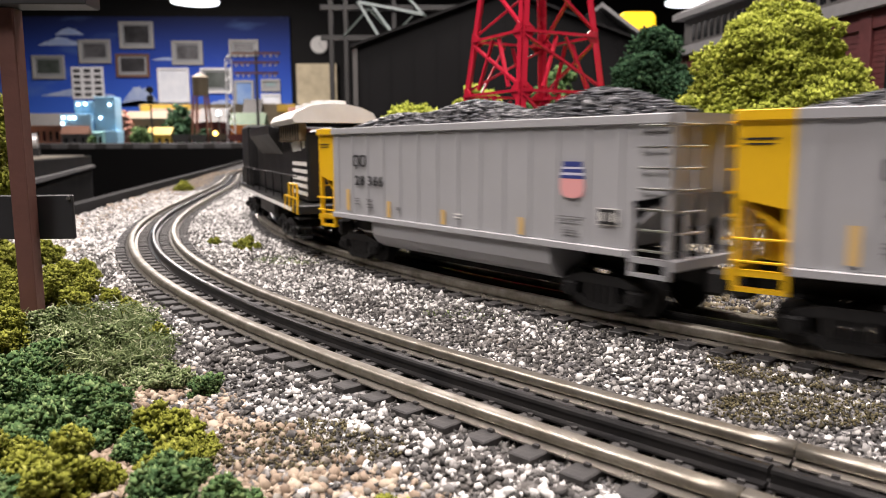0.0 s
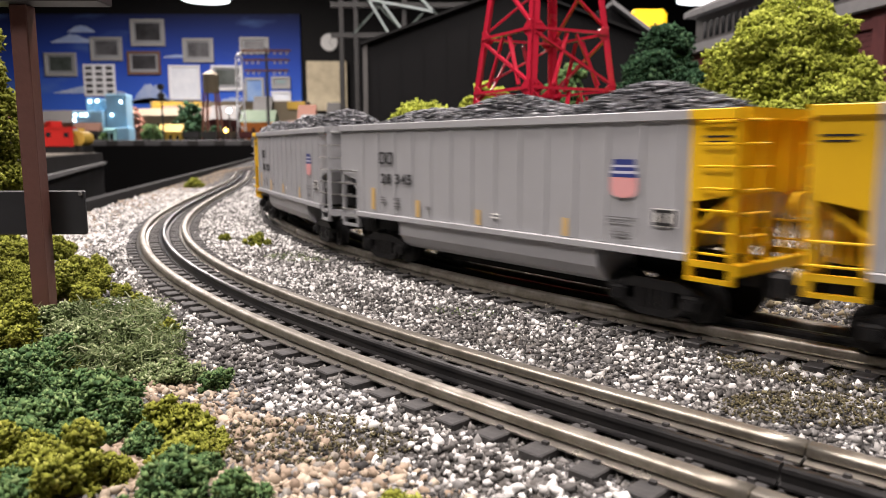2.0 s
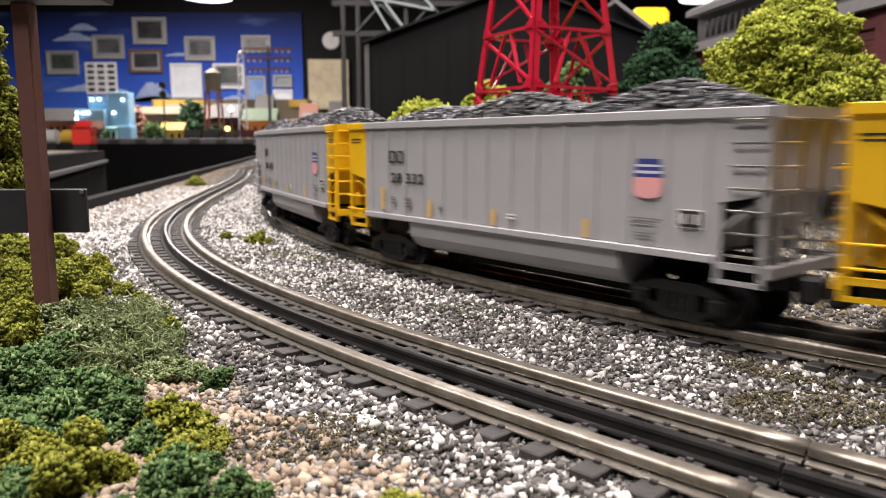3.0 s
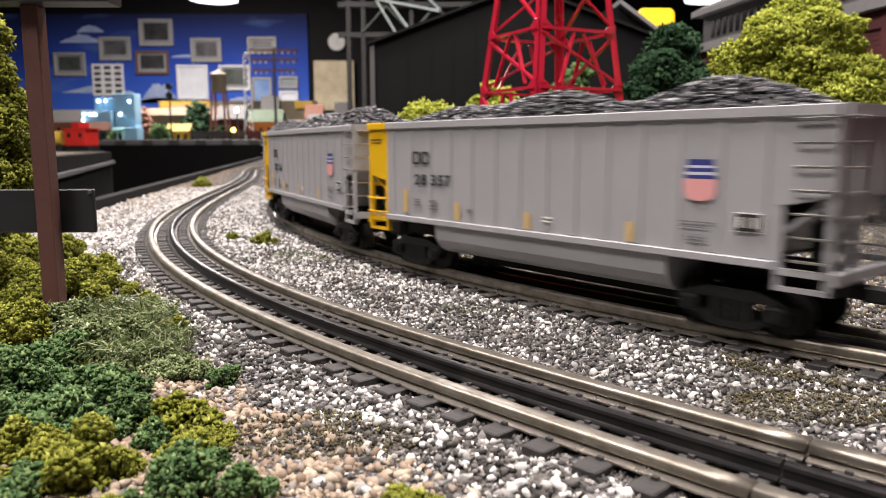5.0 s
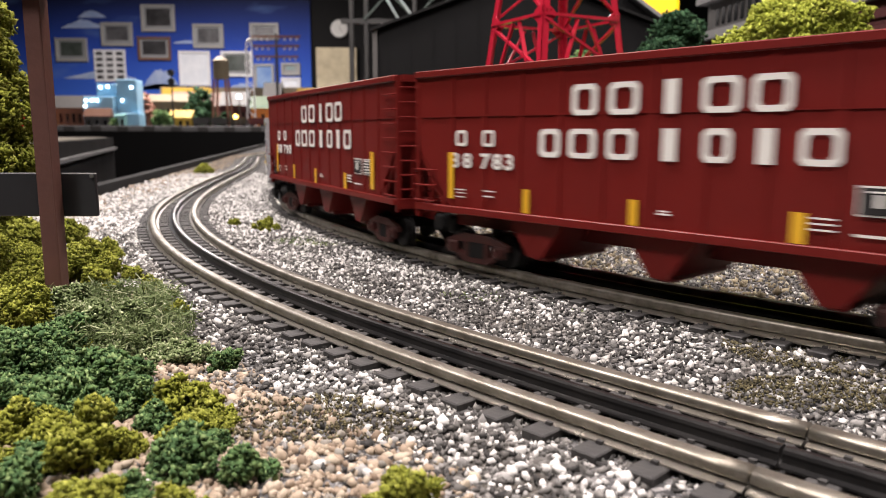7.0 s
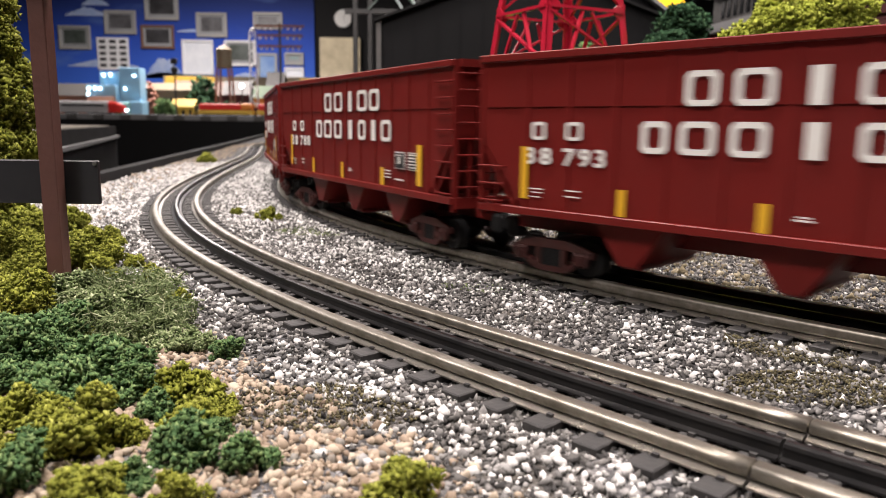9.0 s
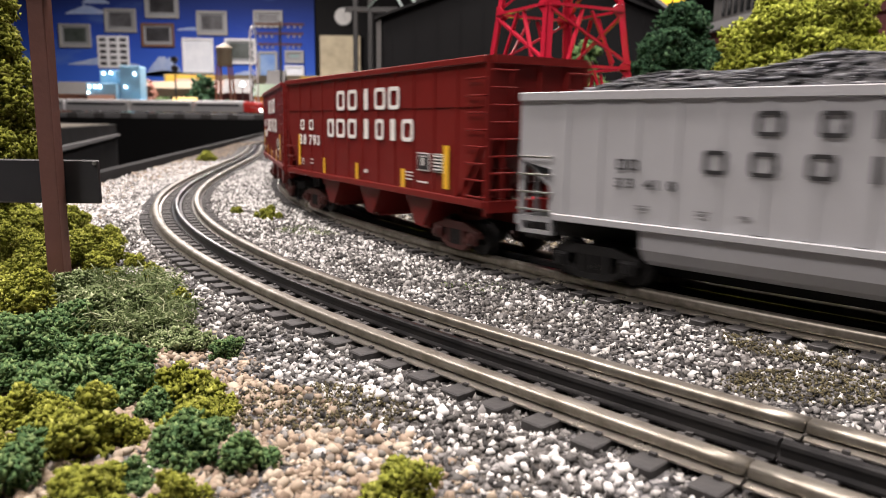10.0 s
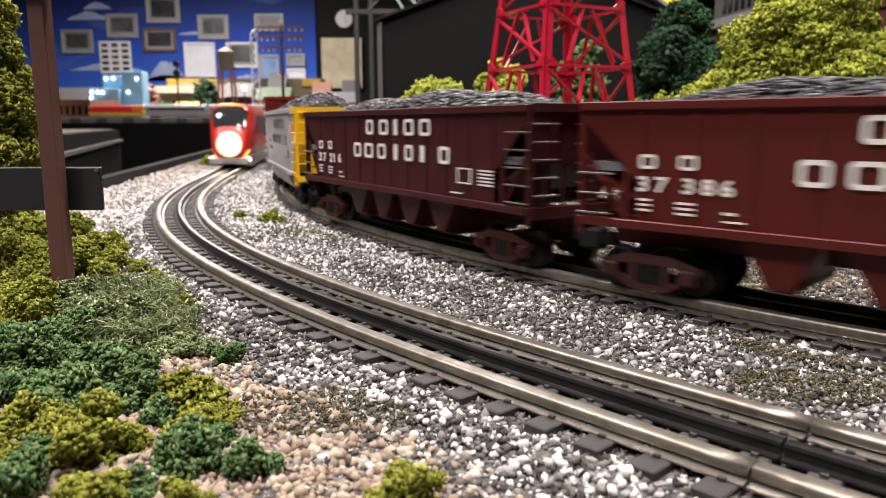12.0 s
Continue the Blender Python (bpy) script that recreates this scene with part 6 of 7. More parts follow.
def model_house(x0, x1, y0, depth, z0, z1, wall, roof, label, gable=0.35):
    th = thing("model_house", label, "house", group="houses of the model town")
    h = z1 - z0
    ze = z0 + h * (1 - gable)
    bm = bmesh.new()
    box(bm, x0, x1, y0, y0 + depth, z0 - 0.005, ze)
    part("wall", bm, wall, th)
    bm = bmesh.new()
    o = (x1 - x0) * 0.05
    prism(bm, [(y0 - 0.012, ze - 0.001), (y0 + depth + 0.012, ze - 0.001), (y0 + depth / 2, z1)], x0 - o, x1 + o, axis="x")
    part("roof", bm, roof, th)
    n = max(2, int((x1 - x0) / 0.055))
    for i in range(n):
        bm = bmesh.new()
        x = x0 + (x1 - x0) * (i + 0.5) / n
        box(bm, x - 0.011, x + 0.011, y0 - 0.003, y0 + 0.002, z0 + 0.35 * (ze - z0), z0 + 0.75 * (ze - z0))
        part("window", bm, M_PANE, th)
    return th


def town():
    TZ = 0.092
    deck = thing("viaduct", "low grey stone viaduct carrying track before the model town", "viaduct")
    bm = bmesh.new()
    box(bm, -5.9, 2.4, 5.60, 6.15, TZ - 0.002, 0.132, bevel=0.003)
    part("deck", bm, M_ROOFGREY, deck)
    for i in range(40):
        bm = bmesh.new()
        box(bm, -5.8 + i * 0.2, -5.72 + i * 0.2, 5.594, 5.602, TZ, 0.128)
        part("pier", bm, M_TRIM, deck)
    # ice-blue lit building
    th = thing("lit_building", "pale ice-blue plastic building with glowing lights", "building")
    for nm, x0, x1, y0, z1 in (("wing", -2.95, -2.70, 6.25, 0.375), ("tower", -2.90, -2.73, 6.40, 0.49), ("wing", -2.69, -2.52, 6.30, 0.52), ("annexe", -2.62, -2.48, 6.22, 0.24)):
        bm = bmesh.new()
        box(bm, x0, x1, y0, y0 + 0.14, TZ, z1, bevel=0.004)
        part(nm, bm, M_ICE, th)
    for x, z, y in ((-2.86, 0.462, 6.39), (-2.80, 0.466, 6.39), (-2.56, 0.455, 6.29), (-2.92, 0.345, 6.24), (-2.87, 0.345, 6.24), (-2.83, 0.345, 6.24), (-2.64, 0.348, 6.29), (-2.93, 0.30, 6.24),
                    (-2.88, 0.20, 6.24), (-2.85, 0.20, 6.24), (-2.82, 0.20, 6.24), (-2.77, 0.18, 6.24)):
        bm = bmesh.new()
        bmesh.ops.create_icosphere(bm, subdivisions=2, radius=0.011, matrix=Matrix.Translation((x, y, z)))
        part("bulb", bm, M_SPARK_W, th)
    model_house(-2.63, -2.17, 6.6, 0.22, TZ, 0.42, M_BEIGE, M_BEIGE, "long beige model building with a low roof", 0.2)
    model_house(-2.24, -2.06, 6.25, 0.12, TZ, 0.27, M_MUSTARD, M_MUSTARD, "mustard yellow model house")
    model_house(-1.94, -1.71, 6.7, 0.2, TZ, 0.45, M_BRICK, M_TRIM, "dark maroon model house with grey roof")
    model_house(-1.57, -1.30, 6.3, 0.18, TZ, 0.39, M_ORANGE, M_GREENROOF, "orange model station with pale green roof")
    model_house(-1.34, -1.18, 6.22, 0.12, TZ, 0.25, M_BRICK, M_BRICK, "small dark red model house")
    model_house(-3.35, -3.02, 6.5, 0.2, TZ, 0.40, M_TERRA, M_TRIM, "terracotta model house with dark roof")
    model_house(-1.10, -0.75, 6.5, 0.2, TZ, 0.36, M_BRICK, M_ROOFGREY, "dark red model shed with grey roof")
    model_house(-2.46, -2.28, 6.9, 0.2, TZ, 0.46, M_FRAME_PALE, M_TERRA, "pale model house with red roof")
    for i, (x, y, r, h, m, lb) in enumerate(((-2.28, 6.2, 0.07, 0.13, M_MOSS_GREEN, "green model tree by the yellow house"), (-2.07, 6.55, 0.10, 0.30, M_LEAF_DARK, "dark model tree in the town"), (-2.0, 6.35, 0.07, 0.15, M_LEAF_DARK, "dark model bush in the town"),
                                             (-2.66, 6.2, 0.05, 0.09, M_MOSS_GREEN, "green model bush by the lit building"), (-1.78, 6.3, 0.07, 0.12, M_LEAF_DARK, "dark model bush in the town"), (-2.52, 6.5, 0.04, 0.24, M_TERRA, "slender brown model tree"))):
        th = thing("model_tree", lb, "tree", group="trees of the model town", at=pose(x, y, TZ - 0.002))
        bm = bmesh.new()
        rod(bm, (0, 0, 0), (0, 0, h), 0.012, 7, 0.006)
        part("trunk", bm, M_TRUNK, th)
        crumbs("crown", [(0, 0, h * 0.7, r, r, h * 0.55), (r * 0.4, 0, h * 0.5, r * 0.7, r * 0.7, h * 0.4), (-r * 0.4, 0, h * 0.55, r * 0.7, r * 0.7, h * 0.4)], 0.014, m, 0.5, parent=th, seed=80 + i)
    # water tower
    th = thing("water_tower", "beige wooden water tower on four legs", "water tower", at=pose(-1.78, 6.2, TZ - 0.002))
    bm = bmesh.new()
    rod(bm, (0, 0, 0.43), (0, 0, 0.575), 0.064, 16)
    part("tank", bm, M_BEIGE, th)
    bm = bmesh.new()
    rod(bm, (0, 0, 0.575), (0, 0, 0.615), 0.07, 16, 0.006)
    part("cap", bm, M_BEIGE, th)
    for sx in (-1, 1):
        for sy in (-1, 1):
            bm = bmesh.new()
            rod(bm, (sx * 0.07, sy * 0.07, 0), (sx * 0.045, sy * 0.045, 0.43), 0.010, 6)
            part("leg", bm, M_TERRA, th)
    # utility pole with three cross arms
    th = thing("utility_pole", "dark utility pole with cross arms and white insulators", "pole", at=pose(-1.33, 6.25, TZ - 0.002))
    bm = bmesh.new()
    rod(bm, (0, 0, 0), (0, 0, 0.80), 0.014, 8, 0.010)
    part("mast", bm, M_TRIM, th)
    for z, w in ((0.775, 0.20), (0.70, 0.19), (0.615, 0.18)):
        bm = bmesh.new()
        box(bm, -w, w, -0.012, 0.012, z - 0.008, z + 0.008)
        part("cross_arm", bm, M_TERRA, th)
        for k in (-0.85, -0.6, -0.35, 0.35, 0.6, 0.85):
            bm = bmesh.new()
            bmesh.ops.create_icosphere(bm, subdivisions=1, radius=0.012, matrix=Matrix.Translation((k * w, 0, z - 0.022)))
            part("insulator", bm, M_FRAME_WHITE, th)
    # white lattice mast
    th = thing("lattice_mast", "slender white lattice signal mast with a lamp", "mast", at=pose(-1.53, 6.15, TZ - 0.002))
    for sx in (-1, 1):
        bm = bmesh.new()
        rod(bm, (sx * 0.035, 0, 0), (sx * 0.022, 0, 0.72), 0.006, 6)
        part("chord", bm, M_FRAME_WHITE, th)
    for i in range(12):
        bm = bmesh.new()
        s = 1 if i % 2 else -1
        rod(bm, (-s * 0.033, 0, 0.06 * i), (s * 0.033, 0, 0.06 * (i + 1)), 0.0045, 5)
        part("lacing", bm, M_FRAME_WHITE, th)
    bm = bmesh.new()
    bmesh.ops.create_icosphere(bm, subdivisions=2, radius=0.018, matrix=Matrix.Translation((0, 0, 0.73)))
    part("mast_head", bm, M_FRAME_WHITE, th)
    for x, y, z, m, lb in ((-1.60, 6.05, 0.36, M_SPARK_W, "glowing white street lamp in the model town"), (-1.62, 6.0, 0.20, M_SPARK_O, "glowing warm street lamp in the model town")):
        th = thing("street_lamp", lb, "lamp", at=pose(x, y, 0.130))
        bm = bmesh.new()
        rod(bm, (0, 0, 0), (0, 0, z - 0.135), 0.005, 6)
        part("post", bm, M_TRIM, th)
        bm = bmesh.new()
        bmesh.ops.create_icosphere(bm, subdivisions=2, radius=0.019, matrix=Matrix.Translation((0, 0, z - 0.120)))
        part("globe", bm, m, th)
    # more of the town: shelf edge, small houses, a string of dark cars, a signal
    bm = bmesh.new()
    box(bm, -2.80, -1.22, 7.60, 7.80, TZ - 0.002, 0.535)
    tagged(part("backdrop_shelf", bm, M_BEIGE), "beige raised scenery shelf behind the model town", "shelf")
    for x0, x1 in ((-2.78, -2.28), (-1.42, -1.24)):
        bm = bmesh.new()
        box(bm, x0, x1, 7.585, 7.599, 0.455, 0.53, bevel=0.003)
        tagged(part("yellow_board", bm, M_MUSTARD), "bright yellow board along the scenery shelf", "board")
    model_house(-2.90, -2.70, 6.155, 0.075, TZ, 0.28, M_DARKSTEEL, M_FRAME_BROWN, "dark model cabin with a brown porch roof")
    model_house(-2.655, -2.575, 6.155, 0.06, TZ, 0.235, M_PIC_TEAL, M_PIC_TEAL, "narrow teal model house", 0.1)
    model_house(-2.84, -2.60, 6.62, 0.12, TZ, 0.41, M_DARKSTEEL, M_FRAME_PALE, "dark model house with a pale roof")
    model_house(-1.16, -0.98, 6.20, 0.12, TZ, 0.30, M_TERRA, M_FRAME_BROWN, "terracotta model shop with a brown roof")
    model_house(-3.75, -3.45, 6.3, 0.2, TZ, 0.34, M_MUSTARD, M_TERRA, "mustard model house with a red roof")
    for x0, x1, z1, wall, roof, lb in ((-3.10, -2.92, 0.36, M_FRAME_PALE, M_BRICK, "white model house with a dark red roof"), (-2.50, -2.34, 0.34, M_GREENROOF, M_BEIGE, "green model house with a beige roof"),
                                      (-2.22, -2.02, 0.40, M_BRICK, M_FRAME_BROWN, "red brick model house with a brown roof"), (-1.66, -1.50, 0.50, M_TERRA, M_TRIM, "tall terracotta model house"),
                                      (-1.24, -1.08, 0.42, M_FRAME_PALE, M_TERRA, "pale model house with a clay roof"), (-0.96, -0.80, 0.44, M_MUSTARD, M_TRIM, "mustard model house with a dark roof")):
        model_house(x0, x1, 7.15, 0.16, TZ, z1 + 0.06, wall, roof, lb)
    for x in (-1.92, -1.77, -1.62, -1.47):
        car = thing("model_hopper", "small dark hopper car standing in the model town", "freight car", group="dark cars in the town", at=pose(x, 6.09, 0.132))
        bm = bmesh.new()
        prism(bm, [(-0.048, 0.018), (0.048, 0.018), (0.066, 0.036), (0.066, 0.072), (-0.066, 0.072), (-0.066, 0.036)], -0.028, 0.028)
        part("body", bm, M_DARKSTEEL if x < -1.5 else M_BRICK, car)
        for k in (-0.045, 0.045):
            bm = bmesh.new()
            box(bm, k - 0.016, k + 0.016, -0.022, 0.022, 0.0, 0.0178, bevel=0.002)
            part("truck", bm, M_TRUCK, car)
    th = thing("signal_mast", "dark signal mast with two round heads", "signal", at=pose(-2.16, 6.12, 0.132))
    bm = bmesh.new()
    rod(bm, (0, 0, 0), (0, 0, 0.44), 0.008, 8, 0.006)
    part("mast", bm, M_DARKSTEEL, th)
    for z in (0.36, 0.43):
        bm = bmesh.new()
        rod(bm, (0, -0.018, z), (0, 0.006, z), 0.026, 14)
        part("signal_head", bm, M_DARKSTEEL, th)
    # open frames on the nearer tables
    th = thing("steel_gantry", "dark grey and pale green steel gantry crane behind the shed", "gantry", at=pose(-0.08, 2.6, 0))
    for x in (-0.215, -0.165, 0.0):
        bm = bmesh.new()
        box(bm, x - 0.008, x + 0.008, -0.008, 0.008, 0, 0.60, bevel=0.002)
        part("column", bm, M_DARKSTEEL, th)
    for z in (0.46, 0.56):
        bm = bmesh.new()
        box(bm, -0.25, 0.42, -0.01, 0.01, z - 0.008, z + 0.008)
        part("girder", bm, M_DARKSTEEL, th)
    for i in range(2, 9):
        bm = bmesh.new()
        s = (-1) ** i
        beam(bm, (-0.34 + 0.085 * i, -0.012, 0.51 - s * 0.045), (-0.255 + 0.085 * i, -0.012, 0.51 + s * 0.045), 0.010, 0.006)
        part("lacing", bm, M_GREENSTEEL, th)
    for a, b in (((-0.12, -0.02, 0.575), (0.10, -0.02, 0.535)), ((-0.07, -0.02, 0.56), (0.02, -0.02, 0.44)), ((0.10, -0.02, 0.535), (0.02, -0.02, 0.62)), ((-0.12, -0.02, 0.575), (-0.05, -0.02, 0.46))):
        bm = bmesh.new()
        beam(bm, a, b, 0.012, 0.008)
        part("pale_strut", bm, M_PALESTEEL, th)
    th = thing("trim_strip", "worn grey trim strip along the table side", "trim", kind="structure")
    d = Vector((-0.82, 2.37, 0)).normalized()
    bm = bmesh.new()
    beam(bm, Vector((-0.552, 0.80, 0.017)), Vector((-1.372, 3.17, 0.017)), 0.012, 0.010)
    part("strip", bm, M_ROOFGREY, th)


M_GREENSTEEL = mat("grey_green_steel", (0.06, 0.085, 0.075), 0.5)
M_PALESTEEL = mat("pale_steel", (0.36, 0.42, 0.42), 0.4)
wall_things()
town()


# ---- other trains
def streamliner_unit(nose):
    th = thing("passenger_car", "silver streamlined passenger car on the viaduct" if not nose else "silver streamlined power car with a red nose", "passenger car", group="cars of the silver train")
    H = 0.235
    prof = [(-0.034, 0.012), (-0.036, 0.05), (-0.034, 0.075), (-0.022, 0.092), (0, 0.097), (0.022, 0.092), (0.034, 0.075), (0.036, 0.05), (0.034, 0.012)]
    bm = bmesh.new()
    prism(bm, prof, -H, H - (0.10 if nose else 0), axis="x")
    part("body", bm, M_SILVER, th)
    if nose:
        bm = bmesh.new()
        rings = []
        for k, (x, f) in enumerate(((H - 0.10, 1.0), (H - 0.04, 0.92), (H, 0.70), (H + 0.02, 0.35))):
            rings.append([bm.verts.new((x, y * (0.35 + 0.65 * f), 0.012 + (z - 0.012) * f)) for y, z in prof])
        for a, b in zip(rings[:-1], rings[1:]):
            for i in range(len(prof) - 1):
                bm.faces.new((a[i], a[i + 1], b[i + 1], b[i]))
        bm.faces.new(rings[-1])
        part("nose", bm, M_SCARLET, th)
        bm = bmesh.new()
        bmesh.ops.create_icosphere(bm, subdivisions=2, radius=0.012, matrix=Matrix.Translation((H + 0.022, 0, 0.03)))
        part("headlight", bm, M_SPARK_W, th)
    for side in (-1, 1):
        bm = bmesh.new()
        box(bm, -H + 0.02, H - (0.13 if nose else 0.02), *sorted((side * 0.0355, side * 0.0367)), 0.055, 0.07)
        part("window_band", bm, M_GLASS, th)
    for x in (-0.16, 0.12):
        bm = bmesh.new()
        box(bm, x - 0.04, x + 0.04, -0.028, 0.028, 0.0, 0.0125)
        part("bogie", bm, M_TRUCK, th)
    return th


def red_engine():
    """A modern red electric with a rounded upright nose and a bright lamp."""
    th = thing("locomotive", "bright red streamlined electric locomotive with glowing headlight", "locomotive")

    def skin(t, a, grow=0.0):
        """A point of the nose: t from the shoulder (0) to the tip (1), a round the section."""
        top, low = 0.121 - 0.070 * max(0.0, t) ** 3.6, 0.026
        w = 0.0365 * (1 - 0.34 * max(0.0, t) ** 3.2)
        c, n = math.cos(a), math.sin(a)
        hh = (top - low) / 2
        return Vector((0.130 + 0.088 * t + grow * 0.6, (w + grow) * math.copysign(abs(c) ** 0.5, c), low + hh + (hh + grow) * math.copysign(abs(n) ** 0.6, n)))

    def shell(name, ts, angles, material, grow, closed, label=""):
        bm = bmesh.new()
        rows = [[bm.verts.new(skin(t, a, grow)) for a in angles] for t in ts]
        n = len(angles)
        for p, q in zip(rows[:-1], rows[1:]):
            for i in range(n if closed else n - 1):
                bm.faces.new((p[i], p[(i + 1) % n], q[(i + 1) % n], q[i]))
        if closed:
            bm.faces.new(rows[-1])
            bm.faces.new(rows[0][::-1])
        bmesh.ops.recalc_face_normals(bm, faces=bm.faces[:])
        ob = part(name, bm, material, th, label)
        ob.data.shade_smooth()
        return ob

    full = [2 * math.pi * i / 28 for i in range(28)]
    fan = lambda a, b, n: [math.radians(a + (b - a) * i / n) for i in range(n + 1)]
    shell("body", [-3.9, -3.0, -2.0, -1.0, -0.3, 0.0, 0.2, 0.35, 0.48, 0.6, 0.7, 0.8, 0.88, 0.95, 1.0], full, M_SCARLET, 0.0, True)
    shell("windscreen", [0.56, 0.64, 0.72, 0.80, 0.86], fan(42, 138, 12), M_GLASS, 0.0008, False, "dark raked windscreen")
    shell("route_board", [0.42, 0.52], fan(70, 110, 6), M_MUSTARD, 0.0009, False, "yellow route board over the windscreen")
    for lo, hi in ((-6, 30), (150, 186)):
        shell("side_glass", [-3.7, -2.5, -1.4, -0.6], fan(lo + 4, hi - 8, 4), M_PIC_GREY, 0.0007, False, "grey window band")
    shell("amber_band", [0.70, 0.80, 0.90, 0.97], fan(-58, -22, 3), M_AMBER_GLOW, 0.0007, False, "amber band under the headlight")
    shell("amber_band", [0.70, 0.80, 0.90, 0.97], fan(202, 238, 3), M_AMBER_GLOW, 0.0007, False, "amber band under the headlight")
    bm = bmesh.new()
    prism(bm, [(-0.19, 0.012), (0.190, 0.012), (0.216, 0.018), (0.220, 0.026), (0.205, 0.030), (-0.20, 0.030)], -0.0335, 0.0335)
    part("skirt", bm, M_SILVER, th, "silver grey skirt")
    # added disc behind the lamp, its glow imitates bloom
    bm = bmesh.new()
    rod(bm, (0.200, 0, 0.050), (0.2205, 0, 0.050), 0.0235, 28, 0.0205)
    lamp = part("bloom_disc", bm, M_BLOOM, th, "glowing pale disc added as the headlight's bloom")
    bm = bmesh.new()
    rod(bm, (0.2208, 0, 0.051), (0.2225, 0, 0.051), 0.0140, 24, 0.0120)
    part("headlight", bm, M_HEADLIGHT, lamp)
    for y in (-0.030, 0.030):
        bm = bmesh.new()
        bmesh.ops.create_icosphere(bm, subdivisions=2, radius=0.0045, matrix=Matrix.Translation((0.212, y, 0.024)))
        part("marker_light", bm, M_HEADLIGHT, th)
    for x in (-0.12, 0.12):
        truck(th, x, M_TRUCK)
    return th


def orange_engine():
    th = thing("locomotive", "orange and yellow diesel locomotive on the viaduct", "locomotive")
    bm = bmesh.new()
    box(bm, -0.22, 0.22, -0.033, 0.033, 0.012, 0.045, bevel=0.004)
    part("lower_body", bm, M_MUSTARD, th)
    bm = bmesh.new()
    box(bm, -0.21, 0.21, -0.032, 0.032, 0.045, 0.095, bevel=0.008)
    part("upper_body", bm, M_SCARLET, th)
    bm = bmesh.new()
    box(bm, -0.215, -0.12, -0.033, 0.033, 0.046, 0.10, bevel=0.008)
    part("cab", bm, M_ORANGE, th)
    bm = bmesh.new()
    box(bm, -0.18, 0.18, -0.028, 0.028, 0.0, 0.0125)
    part("running_gear", bm, M_TRUCK, th)
    return th


def caboose():
    th = thing("caboose", "bright red caboose with a cupola", "caboose")
    bm = bmesh.new()
    box(bm, -0.055, 0.055, -0.033, 0.033, 0.022, 0.085, bevel=0.002)
    part("body", bm, M_SCARLET, th)
    bm = bmesh.new()
    box(bm, -0.065, 0.065, -0.036, 0.036, 0.085, 0.091, bevel=0.002)
    part("roof", bm, M_SCARLET, th)
    bm = bmesh.new()
    box(bm, -0.018, 0.022, -0.026, 0.026, 0.091, 0.112, bevel=0.002)
    part("cupola", bm, M_SCARLET, th)
    for x in (-0.03, 0.03):
        for side in (-1, 1):
            bm = bmesh.new()
            box(bm, x - 0.008, x + 0.008, *sorted((side * 0.0325, side * 0.0338)), 0.055, 0.072)
            part("window", bm, M_GLASS, th)
    bm = bmesh.new()
    box(bm, -0.062, 0.062, -0.028, 0.028, 0.0, 0.0215)
    part("running_gear", bm, M_TRUCK, th)
    return th


def tank_car(material, label):
    th = thing("tank_car", label, "tank car")
    bm = bmesh.new()
    rod(bm, (-0.055, 0, 0.052), (0.055, 0, 0.052), 0.028, 18)
    part("tank", bm, material, th)
    bm = bmesh.new()
    rod(bm, (0, 0, 0.076), (0, 0, 0.09), 0.012, 12)
    part("dome", bm, material, th)
    bm = bmesh.new()
    box(bm, -0.06, 0.06, -0.022, 0.022, 0.0, 0.026)
    part("running_gear", bm, M_TRUCK, th)
    return th


SILVER_TRAIN = [streamliner_unit(i == 0) for i in range(6)]
RED_ENGINE = red_engine()
ORANGE = [orange_engine(), orange_engine()]
TABLE_TRAIN = [caboose(), tank_car(M_MUSTARD, "yellow tank car on the display table"), tank_car(M_SILVER, "silver tank car on the display table")]


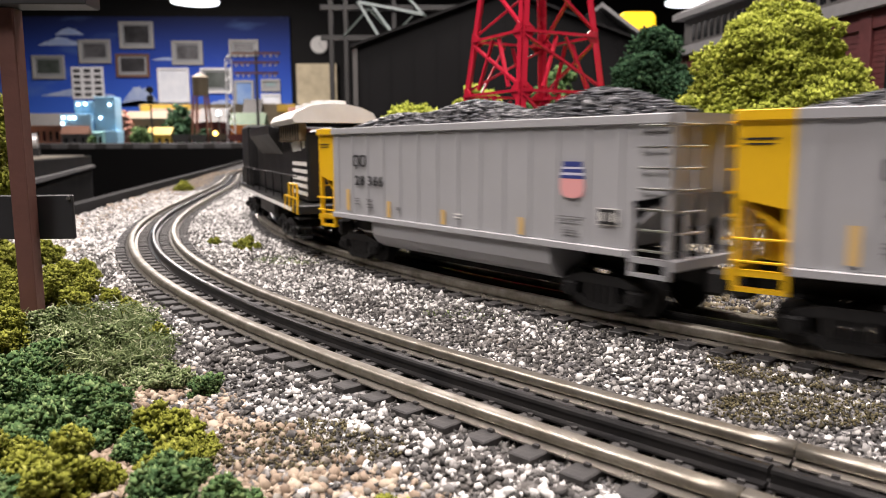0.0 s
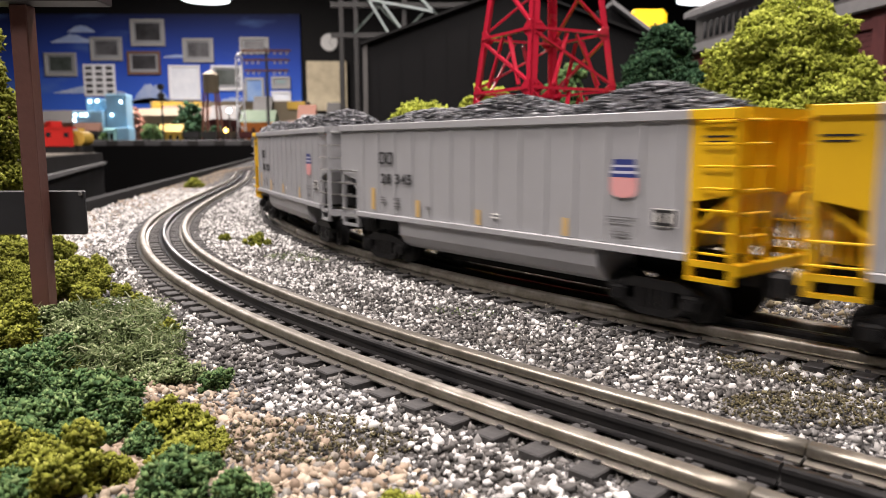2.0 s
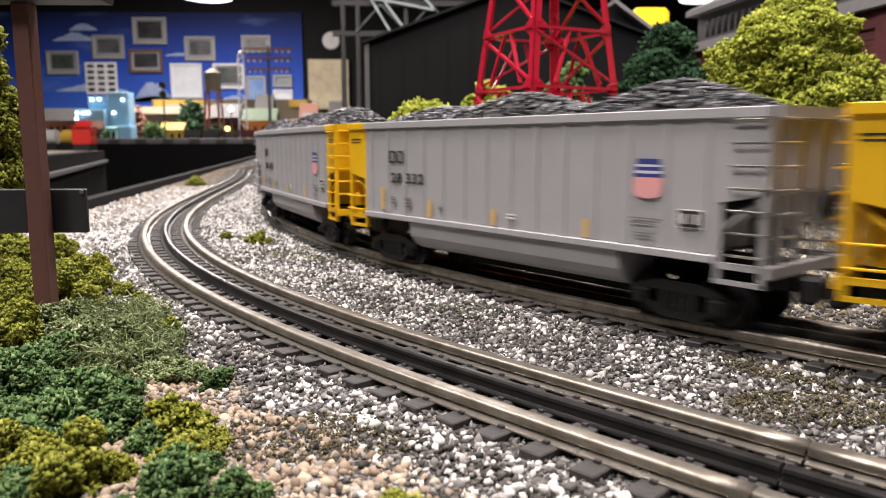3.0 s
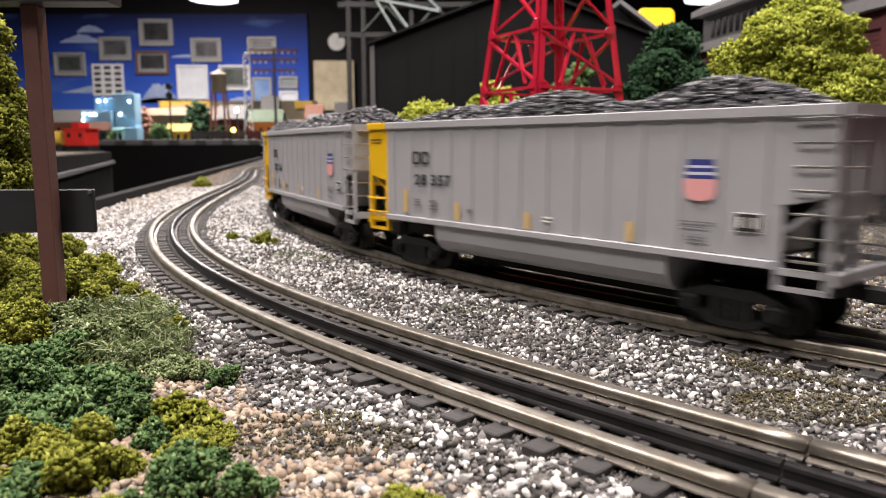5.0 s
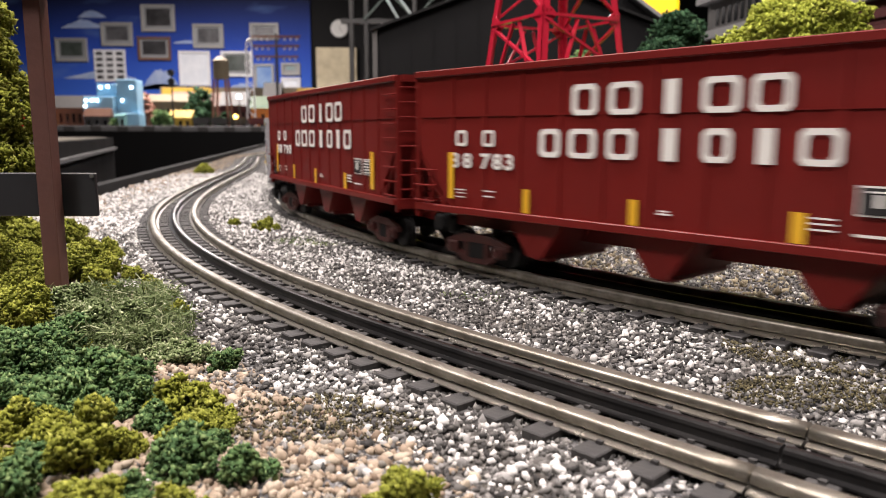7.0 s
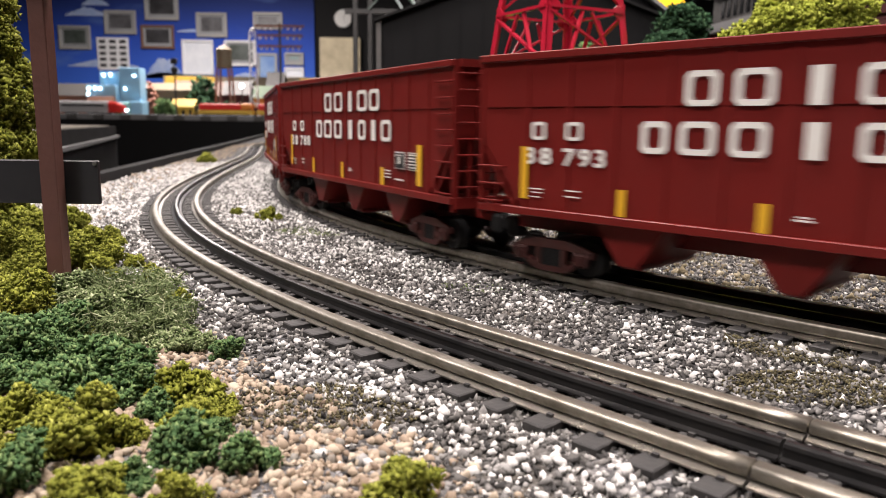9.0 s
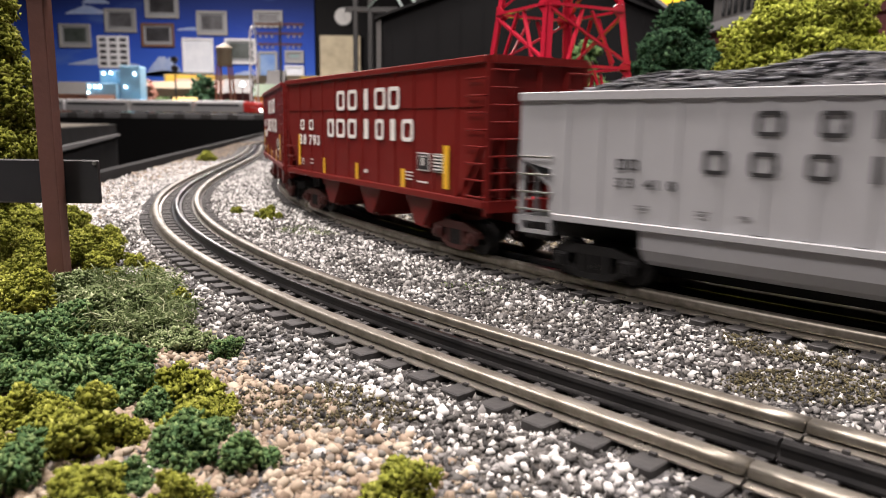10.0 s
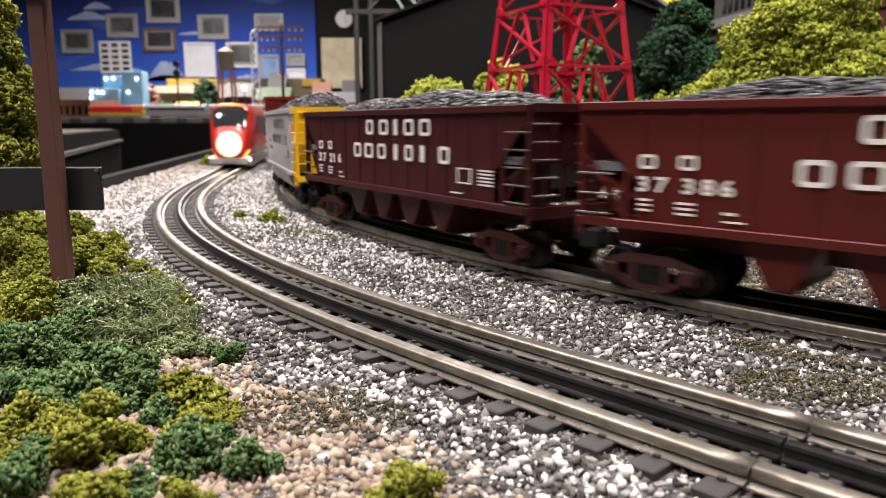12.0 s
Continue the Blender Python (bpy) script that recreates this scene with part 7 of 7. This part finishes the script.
# ---------------------------------------------------------------- movement
def train_at(t):
    """How far the coal train has run by time t."""
    return 0.3035 * t


def on_line(line, s, half):
    xa, ya, _ = line.at(s + half)
    xb, yb, _ = line.at(s - half)
    return pose((xa + xb) / 2, (ya + yb) / 2, 0, 0, 0, math.degrees(math.atan2(ya - yb, xa - xb)))


def table_path(s):
    """The display table's loop: straight, a half turn, and back."""
    if s < 1.55:
        return -3.0 + s, 2.65, 0.0
    if s < 1.55 + 0.15 * math.pi:
        a = (s - 1.55) / 0.15
        return -1.45 + 0.15 * math.sin(a), 2.80 - 0.15 * math.cos(a), math.degrees(a)
    return -1.45 - (s - 1.55 - 0.15 * math.pi), 2.95, 180.0


def motions():
    times = [i * 0.25 for i in range(49)]
    for ob, s, half in RAILCARS:
        walk(ob, [(t, on_line(LINE_B, train_at(t) + s, half)) for t in times])
    # silver train: waits out of sight, then crosses the viaduct
    for k, ob in enumerate(SILVER_TRAIN):
        walk(ob, [(t, pose(max(-3.85, -2.62 - 0.235 + 1.02 * (t - 8.8)) - 0.487 * k, 5.70, 0.132)) for t in times])
    for k, ob in enumerate(ORANGE):
        walk(ob, [(t, pose(0.95 - 0.296 * t + 0.47 * k, 5.98, 0.132, 0, 0, 180)) for t in times])
    # red engine: comes down the outer track towards the viewer at the end
    runs = [(0, 3.70), (10.8, 3.70), (11.0, 3.60), (11.2, 3.28), (11.4, 2.83), (11.6, 2.32), (11.8, 1.82), (12.0, 1.40)]
    rows = []
    for t, s in runs:
        m = on_line(LINE_A, s, 0.12)
        rows.append((t, m @ pose(0, 0, 0, 0, 0, 180)))
    walk(RED_ENGINE, rows)
    ts, ss = (0, 1, 2, 3, 5, 6, 7, 12), (1.33, 1.50, 1.67, 1.82, 1.96, 2.06, 2.20, 2.90)
    for k, ob in enumerate(TABLE_TRAIN):
        rows = []
        for i in range(49):
            t = i * 0.25
            x, y, a = table_path(float(np.interp(t, ts, ss)) + 0.135 * k)
            rows.append((t, pose(x, y, 0.063, 0, 0, a)))
        walk(ob, rows)


motions()
